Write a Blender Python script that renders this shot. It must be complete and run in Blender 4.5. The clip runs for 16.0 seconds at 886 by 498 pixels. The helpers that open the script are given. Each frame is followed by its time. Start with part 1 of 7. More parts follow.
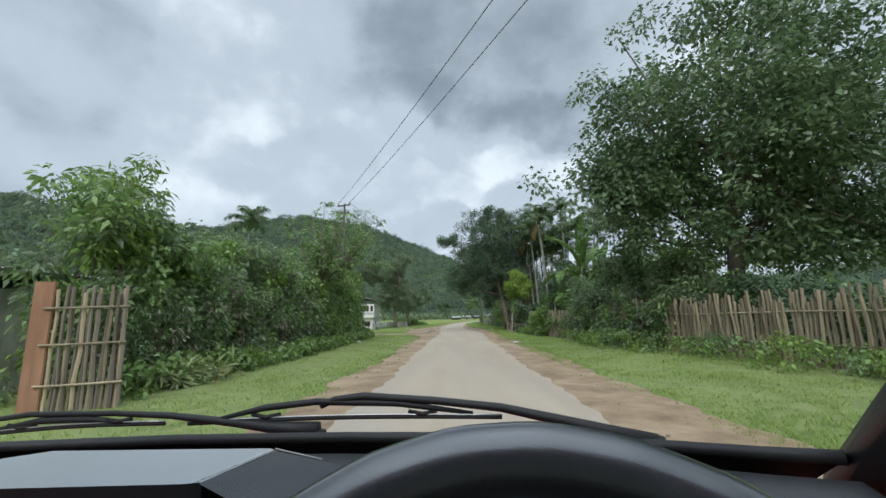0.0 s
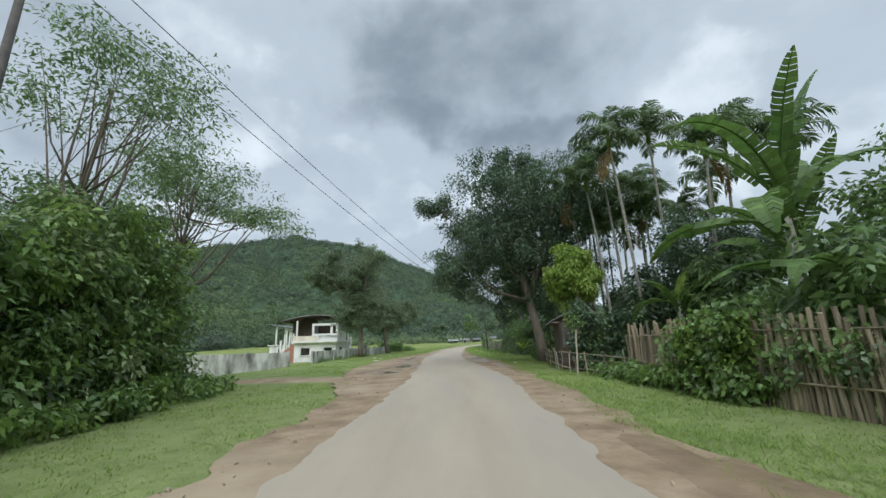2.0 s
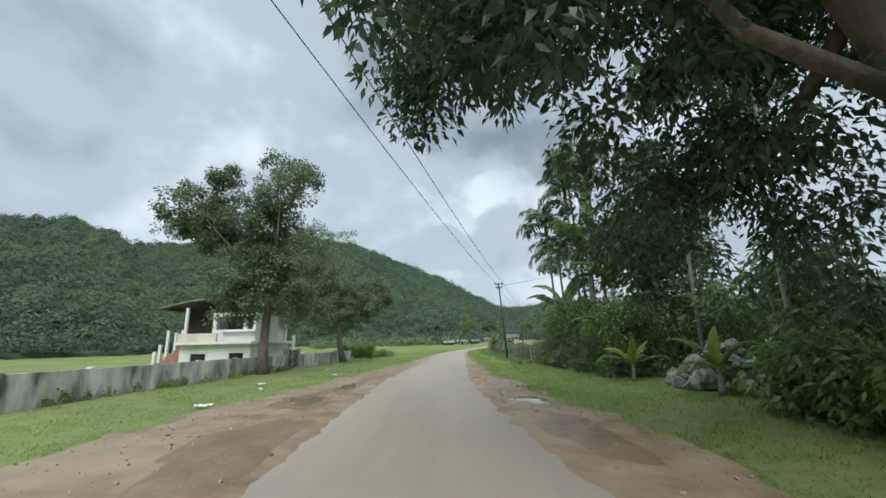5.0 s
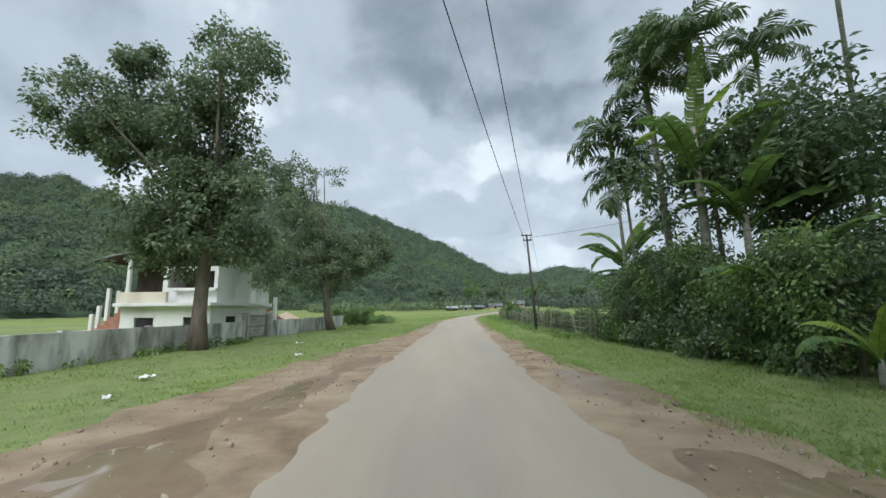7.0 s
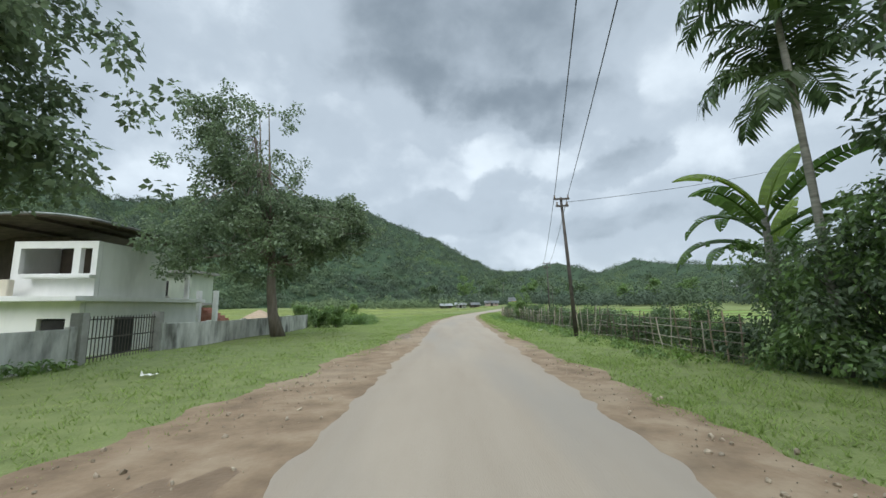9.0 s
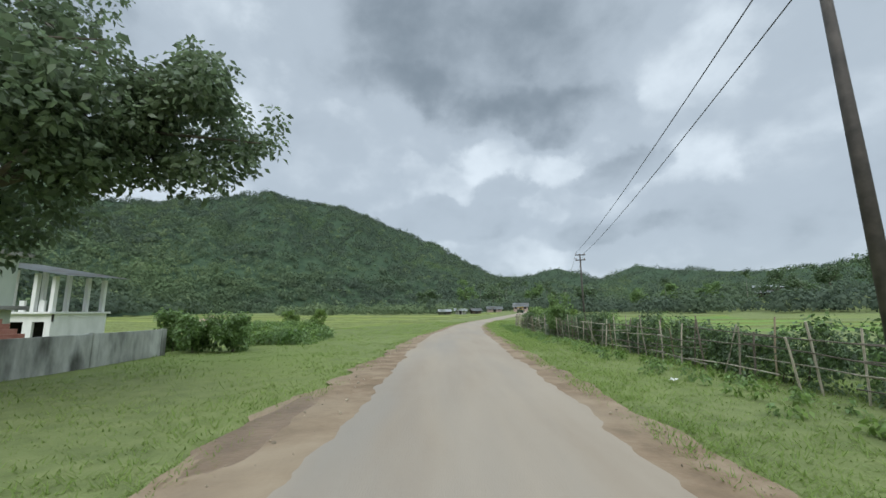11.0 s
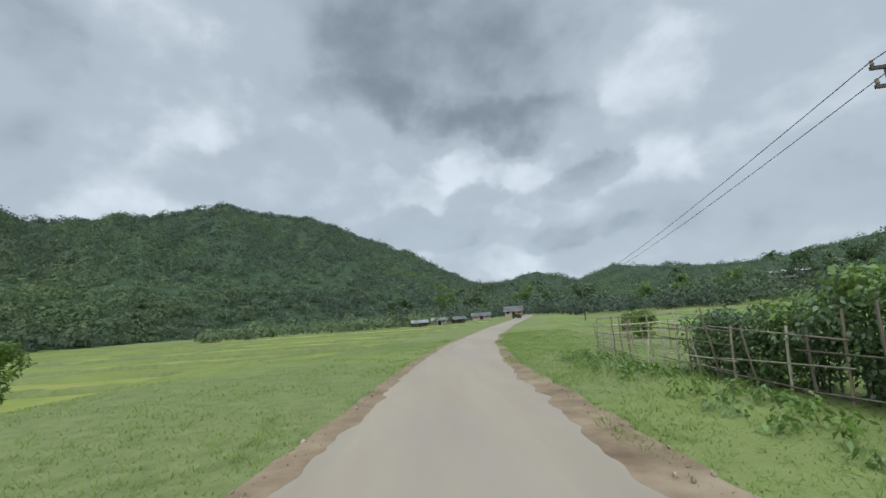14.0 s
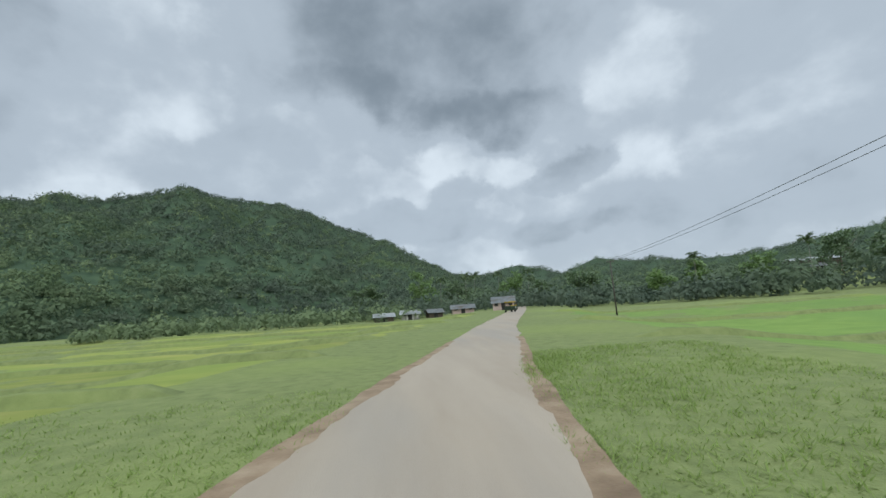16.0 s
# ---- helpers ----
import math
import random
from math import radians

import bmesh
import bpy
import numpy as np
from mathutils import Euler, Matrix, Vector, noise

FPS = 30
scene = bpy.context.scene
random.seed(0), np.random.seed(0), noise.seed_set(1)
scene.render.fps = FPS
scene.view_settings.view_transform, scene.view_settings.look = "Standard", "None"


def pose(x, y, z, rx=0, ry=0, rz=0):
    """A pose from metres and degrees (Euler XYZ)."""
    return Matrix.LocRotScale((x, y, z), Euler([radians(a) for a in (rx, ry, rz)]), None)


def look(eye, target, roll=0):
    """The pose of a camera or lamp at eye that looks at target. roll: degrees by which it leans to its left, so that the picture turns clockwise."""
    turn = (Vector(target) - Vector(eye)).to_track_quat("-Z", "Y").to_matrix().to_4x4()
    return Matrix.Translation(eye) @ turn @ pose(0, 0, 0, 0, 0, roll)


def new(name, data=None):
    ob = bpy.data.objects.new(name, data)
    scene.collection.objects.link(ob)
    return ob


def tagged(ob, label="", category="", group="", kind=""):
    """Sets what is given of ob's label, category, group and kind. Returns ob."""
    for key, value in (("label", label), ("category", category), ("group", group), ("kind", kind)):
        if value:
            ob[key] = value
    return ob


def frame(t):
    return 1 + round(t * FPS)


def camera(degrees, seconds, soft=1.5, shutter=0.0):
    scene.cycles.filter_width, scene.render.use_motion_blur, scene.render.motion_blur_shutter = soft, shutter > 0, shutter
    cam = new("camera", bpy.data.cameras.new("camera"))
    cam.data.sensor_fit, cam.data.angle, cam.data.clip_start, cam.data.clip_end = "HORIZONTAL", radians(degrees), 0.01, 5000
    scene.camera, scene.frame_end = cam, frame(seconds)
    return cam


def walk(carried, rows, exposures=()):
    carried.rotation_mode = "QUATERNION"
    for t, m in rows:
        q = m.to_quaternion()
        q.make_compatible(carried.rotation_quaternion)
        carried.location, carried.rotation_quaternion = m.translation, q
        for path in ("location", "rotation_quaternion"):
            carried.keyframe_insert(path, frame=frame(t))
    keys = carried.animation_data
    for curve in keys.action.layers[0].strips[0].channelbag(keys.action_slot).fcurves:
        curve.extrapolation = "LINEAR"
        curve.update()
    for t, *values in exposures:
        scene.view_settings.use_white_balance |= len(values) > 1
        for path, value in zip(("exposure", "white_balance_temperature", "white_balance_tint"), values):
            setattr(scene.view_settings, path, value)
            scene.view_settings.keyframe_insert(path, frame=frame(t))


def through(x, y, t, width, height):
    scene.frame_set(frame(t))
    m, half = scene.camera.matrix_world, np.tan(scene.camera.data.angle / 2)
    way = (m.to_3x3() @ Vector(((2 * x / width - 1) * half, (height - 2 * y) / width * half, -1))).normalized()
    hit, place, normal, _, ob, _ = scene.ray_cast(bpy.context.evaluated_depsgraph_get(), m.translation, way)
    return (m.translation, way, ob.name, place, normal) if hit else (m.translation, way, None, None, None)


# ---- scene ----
cam = camera(96.0, 16.0)
# seconds, x, y, height, pitch, lean, heading
PATH = [
    (0.0, 0.000, 0.000, 1.326, 9.85, -1.01, 1.07),
    (0.5, 0.182, 5.073, 1.328, 10.66, -1.02, 0.97),
    (1.0, 0.240, 10.269, 1.335, 11.58, -1.71, 0.62),
    (1.5, 0.293, 15.420, 1.343, 12.27, -1.81, 0.46),
    (2.0, 0.485, 20.280, 1.345, 13.06, -1.59, 0.50),
    (2.5, 0.678, 24.872, 1.369, 13.93, -1.59, 0.69),
    (3.0, 0.946, 29.106, 1.332, 14.98, -1.58, 0.96),
    (3.5, 1.215, 32.974, 1.376, 15.50, -2.26, 1.01),
    (6.0, 0.130, 46.576, 1.363, 10.57, -0.83, -0.59),
    (6.5, -0.006, 48.189, 1.407, 9.35, -0.49, -0.12),
    (7.0, -0.119, 49.615, 1.358, 8.50, -0.59, 0.33),
    (7.5, -0.261, 51.387, 1.338, 7.88, -0.62, 0.47),
    (8.0, -0.336, 53.379, 1.300, 7.65, -0.77, 0.01),
    (10.5, -0.000, 67.389, 1.385, 9.11, -0.40, -0.97),
    (11.0, 0.266, 71.197, 1.388, 8.97, -0.30, -0.66),
    (11.5, 0.410, 75.236, 1.353, 8.76, -0.50, -0.83),
    (12.0, 0.440, 79.339, 1.368, 8.51, -1.49, -1.32),
    (12.5, 0.541, 83.764, 1.337, 8.30, -2.26, -1.90),
    (13.0, 0.762, 88.608, 1.266, 8.44, -3.11, -2.42),
    (13.5, 1.219, 93.541, 1.346, 9.05, -3.63, -3.13),
    (14.0, 1.891, 98.376, 1.361, 10.32, -3.98, -4.21),
    (14.5, 2.763, 103.355, 1.348, 11.53, -3.86, -5.21),
    (15.0, 3.801, 109.080, 1.346, 12.17, -3.56, -6.09),
    (15.5, 4.677, 115.274, 1.353, 11.04, -3.85, -6.23),
    (16.0, 5.620, 121.500, 1.350, 9.23, -3.77, -6.62),
]
walk(cam, [(t, look((x, y, z), (x - math.sin(radians(a)) * math.cos(radians(p)), y + math.cos(radians(a)) * math.cos(radians(p)), z + math.sin(radians(p))), lean)) for t, x, y, z, p, lean, a in PATH],
     exposures=((0.0, 0.55), (2.0, 0.5), (3.5, 0.45), (6.0, 0.55), (8.2, 0.55), (10.5, 0.4), (13.0, 0.3), (16.0, 0.3)))

# ---- light: an overcast monsoon sky ----
SUN_ELEV, SUN_TURN = radians(43), radians(183)
world = bpy.data.worlds.new("overcast_sky")
scene.world = world
world.use_nodes = True
wt = world.node_tree
wt.nodes.clear()


def wnode(kind, **sets):
    n = wt.nodes.new(kind)
    for k, v in sets.items():
        n.inputs[k].default_value = v
    return n


def wmath(op, a, b=None, clamp=False):
    n = wt.nodes.new("ShaderNodeMath")
    n.operation, n.use_clamp = op, clamp
    for i, v in enumerate((a, b)):
        if v is None:
            continue
        if isinstance(v, (int, float)):
            n.inputs[i].default_value = v
        else:
            wt.links.new(v, n.inputs[i])
    return n.outputs[0]


sky = wt.nodes.new("ShaderNodeTexSky")
sky.sky_type, sky.sun_disc, sky.sun_elevation, sky.sun_rotation = "NISHITA", False, SUN_ELEV, SUN_TURN
coord = wt.nodes.new("ShaderNodeTexCoord")
split = wt.nodes.new("ShaderNodeSeparateXYZ")
wt.links.new(coord.outputs["Generated"], split.inputs[0])
# cloud texture laid over the view direction
up_z = wmath("MAXIMUM", split.outputs[2], 0.0)


def cloud_noise(scale, detail, rough, shift, warp=0.0):
    m = wt.nodes.new("ShaderNodeMapping")
    m.inputs["Location"].default_value = shift
    m.inputs["Scale"].default_value = (1.0, 1.0, 1.35)
    wt.links.new(coord.outputs["Generated"], m.inputs[0])
    n = wt.nodes.new("ShaderNodeTexNoise")
    n.inputs["Scale"].default_value, n.inputs["Detail"].default_value = scale, detail
    n.inputs["Roughness"].default_value, n.inputs["Distortion"].default_value = rough, warp
    wt.links.new(m.outputs[0], n.inputs["Vector"])
    return n.outputs["Fac"]


# billows: the view direction pushed about by a turbulent field, so that the masses get torn rims
push = wt.nodes.new("ShaderNodeTexNoise")
push.inputs["Scale"].default_value, push.inputs["Detail"].default_value, push.inputs["Roughness"].default_value = 3.4, 7.0, 0.55
wt.links.new(coord.outputs["Generated"], push.inputs["Vector"])
centred = wt.nodes.new("ShaderNodeVectorMath")
centred.operation = "SUBTRACT"
centred.inputs[1].default_value = (0.5, 0.5, 0.5)
wt.links.new(push.outputs["Color"], centred.inputs[0])
scaled = wt.nodes.new("ShaderNodeVectorMath")
scaled.operation = "MULTIPLY"
scaled.inputs[1].default_value = (0.46, 0.46, 0.30)
wt.links.new(centred.outputs[0], scaled.inputs[0])
torn = wt.nodes.new("ShaderNodeVectorMath")
torn.operation = "ADD"
wt.links.new(coord.outputs["Generated"], torn.inputs[0])
wt.links.new(scaled.outputs[0], torn.inputs[1])


def cloud_mass(azimuth, elev, across, high):
    """1 in the middle of a broad cloud in that direction, 0 past its rim."""
    a, e = radians(azimuth), radians(elev)
    mid_dir = Vector((math.sin(a) * math.cos(e), math.cos(a) * math.cos(e), math.sin(e)))
    right = Vector((math.cos(a), -math.sin(a), 0))
    top = right.cross(mid_dir) * -1
    if top.z < 0:
        top = -top
    out = []
    for axis, size in ((right, across), (top, high)):
        d = wt.nodes.new("ShaderNodeVectorMath")
        d.operation = "DOT_PRODUCT"
        d.inputs[1].default_value = axis / math.sin(radians(size))
        wt.links.new(torn.outputs[0], d.inputs[0])
        out.append(wmath("MULTIPLY", d.outputs["Value"], d.outputs["Value"]))
    ahead = wt.nodes.new("ShaderNodeVectorMath")
    ahead.operation = "DOT_PRODUCT"
    ahead.inputs[1].default_value = mid_dir
    wt.links.new(coord.outputs["Generated"], ahead.inputs[0])
    near = wmath("GREATER_THAN", ahead.outputs["Value"], 0.0)
    soft = wmath("SUBTRACT", 1.3, wmath("MULTIPLY", wmath("ADD", out[0], out[1]), 1.3), clamp=True)
    soft = wmath("MULTIPLY", wmath("MULTIPLY", soft, soft), wmath("SUBTRACT", 3.0, wmath("MULTIPLY", soft, 2.0)))
    return wmath("MULTIPLY", soft, near)


big = cloud_noise(2.2, 5.0, 0.5, (3.1, 1.7, 0.4), 0.1)
fine = cloud_noise(6.0, 8.0, 0.52, (7.3, 2.2, 1.0), 0.1)
dark = wmath("ADD", wmath("MULTIPLY", big, 0.40), wmath("MULTIPLY", fine, 0.42))
dark = wmath("ADD", dark, 0.12)
# azimuth, elevation, breadth, height, and how much darker (or lighter) the cloud is there
CLOUDS = ((5, 37, 29, 13, 0.17), (15, 28, 13, 5, 0.10), (-7, 30, 11, 5, 0.07), (-48, 28, 16, 12, 0.12), (-47, 13, 14, 6, 0.09), (-24, 21, 12, 5, 0.07),
          (26, 19.5, 5.5, 3.4, 0.15), (10, 17.5, 4, 2.8, 0.10), (2, 12.5, 14, 4, 0.12), (26, 9.5, 11, 3, 0.10), (46, 13, 18, 7, 0.08), (-20, 14, 9, 4, 0.06), (52, 32, 12, 10, 0.06),
          (-33, 30, 9, 15, -0.13), (14, 21.5, 10, 4, -0.15), (1, 19, 9, 3.5, -0.12), (36, 30, 10, 8, -0.11), (33, 18, 6, 4, -0.08), (17, 13.5, 6, 2.4, -0.09), (13, 6, 12, 3, -0.09), (-35, 16, 8, 4, -0.06))
for *mass, k in CLOUDS:
    dark = wmath("ADD", dark, wmath("MULTIPLY", cloud_mass(*mass), k * (0.92 if k > 0 else 0.62)))
ramp = wt.nodes.new("ShaderNodeValToRGB")
ramp.color_ramp.interpolation = "EASE"
els = ramp.color_ramp.elements
els[0].position, els[0].color = 0.34, (0.62, 0.70, 0.77, 1)
els[1].position, els[1].color = 0.86, (0.185, 0.23, 0.275, 1)
mid = els.new(0.56)
mid.color = (0.385, 0.452, 0.52, 1)
wt.links.new(dark, ramp.inputs[0])
# an overcast sky grows brighter towards the zenith
lift = wmath("ADD", 1.0, wmath("MULTIPLY", wmath("SUBTRACT", wmath("MAXIMUM", up_z, 0.70), 0.70), 9.5))
bright = wt.nodes.new("ShaderNodeVectorMath")
bright.operation = "SCALE"
wt.links.new(ramp.outputs[0], bright.inputs[0])
wt.links.new(lift, bright.inputs["Scale"])
behind = wnode("ShaderNodeBackground", Strength=0.06)
wt.links.new(sky.outputs[0], behind.inputs[0])
clouds = wnode("ShaderNodeBackground", Strength=1.0)
wt.links.new(bright.outputs[0], clouds.inputs[0])
cover = wnode("ShaderNodeMixShader", Fac=0.92)
wt.links.new(behind.outputs[0], cover.inputs[1])
wt.links.new(clouds.outputs[0], cover.inputs[2])
wout = wt.nodes.new("ShaderNodeOutputWorld")
wt.links.new(cover.outputs[0], wout.inputs[0])

sun_data = bpy.data.lights.new("sun", "SUN")
sun_data.energy, sun_data.angle, sun_data.color = 1.5, radians(40), (0.97, 0.98, 1.0)
sun = new("sun", sun_data)
sun.matrix_world = look((-4, -66, 62), (0, 0, 0))

# ---- materials ----
def make_mat(name, ramp, scale=1.0, detail=6.0, rough=0.85, bump=0.0, bump_scale=None, island=0.0, by_object=0.0, spec=0.3, metal=0.0, through=0.0,
             second=None, stretch=(1, 1, 1), coords="Object", coat=0.0):
    """ramp: (position, colour) stops over a noise of that scale. island / by_object: how far single pieces differ in lightness.
    second: (scale, low, high, colour), a larger mottling of another colour. through: share of light let through (leaves)."""
    m = bpy.data.materials.new(name)
    m.use_nodes = True
    nt = m.node_tree
    nt.nodes.clear()
    add, tie = nt.nodes.new, nt.links.new
    tc, mp = add("ShaderNodeTexCoord"), add("ShaderNodeMapping")
    mp.inputs["Scale"].default_value = stretch
    if coords == "World":
        geo = add("ShaderNodeNewGeometry")
        tie(geo.outputs["Position"], mp.inputs[0])
    else:
        tie(tc.outputs[coords], mp.inputs[0])
    nz = add("ShaderNodeTexNoise")
    nz.inputs["Scale"].default_value, nz.inputs["Detail"].default_value, nz.inputs["Roughness"].default_value = scale, detail, 0.6
    tie(mp.outputs[0], nz.inputs["Vector"])
    cr = add("ShaderNodeValToRGB")
    e = cr.color_ramp.elements
    e[0].position, e[0].color = ramp[0][0], (*ramp[0][1], 1)
    e[1].position, e[1].color = ramp[-1][0], (*ramp[-1][1], 1)
    for pos, col in ramp[1:-1]:
        x = e.new(pos)
        x.color = (*col, 1)
    tie(nz.outputs["Fac"], cr.inputs[0])
    colour = cr.outputs[0]
    if second:
        n2 = add("ShaderNodeTexNoise")
        n2.inputs["Scale"].default_value, n2.inputs["Detail"].default_value = second[0], 5.0
        tie(mp.outputs[0], n2.inputs["Vector"])
        mr = add("ShaderNodeMapRange")
        mr.inputs[1].default_value, mr.inputs[2].default_value = second[1], second[2]
        tie(n2.outputs["Fac"], mr.inputs[0])
        mx = add("ShaderNodeMix")
        mx.data_type = "RGBA"
        tie(mr.outputs[0], mx.inputs[0])
        tie(colour, mx.inputs[6])
        mx.inputs[7].default_value = (*second[3], 1)
        colour = mx.outputs[2]
    if island or by_object:
        src = add("ShaderNodeNewGeometry").outputs["Random Per Island"] if island else add("ShaderNodeObjectInfo").outputs["Random"]
        mr = add("ShaderNodeMapRange")
        amount = island or by_object
        mr.inputs[3].default_value, mr.inputs[4].default_value = 1 - amount, 1 + amount
        tie(src, mr.inputs[0])
        hs = add("ShaderNodeHueSaturation")
        tie(mr.outputs[0], hs.inputs["Value"])
        tie(colour, hs.inputs["Color"])
        colour = hs.outputs[0]
    bs = add("ShaderNodeBsdfPrincipled")
    bs.inputs["Roughness"].default_value, bs.inputs["Metallic"].default_value = rough, metal
    bs.inputs["Specular IOR Level"].default_value = spec
    bs.inputs["Coat Weight"].default_value = coat
    tie(colour, bs.inputs["Base Color"])
    if bump:
        bn = add("ShaderNodeTexNoise")
        bn.inputs["Scale"].default_value, bn.inputs["Detail"].default_value = bump_scale or scale * 3, 8.0
        tie(mp.outputs[0], bn.inputs["Vector"])
        bp = add("ShaderNodeBump")
        bp.inputs["Strength"].default_value, bp.inputs["Distance"].default_value = bump, 0.02
        tie(bn.outputs["Fac"], bp.inputs["Height"])
        tie(bp.outputs[0], bs.inputs["Normal"])
    out = add("ShaderNodeOutputMaterial")
    last = bs.outputs[0]
    if through:
        tr = add("ShaderNodeBsdfTranslucent")
        tie(colour, tr.inputs[0])
        ms = add("ShaderNodeMixShader")
        ms.inputs[0].default_value = through
        tie(last, ms.inputs[1])
        tie(tr.outputs[0], ms.inputs[2])
        last = ms.outputs[0]
    tie(last, out.inputs[0])
    return m


def leaf_mat(name, dark, light, scale=0.5, rough=0.5, through=0.3, island=0.35, spec=0.35):
    return make_mat(name, [(0.3, dark), (0.7, light)], scale=scale, rough=rough, island=island, through=through, spec=spec, coords="World")


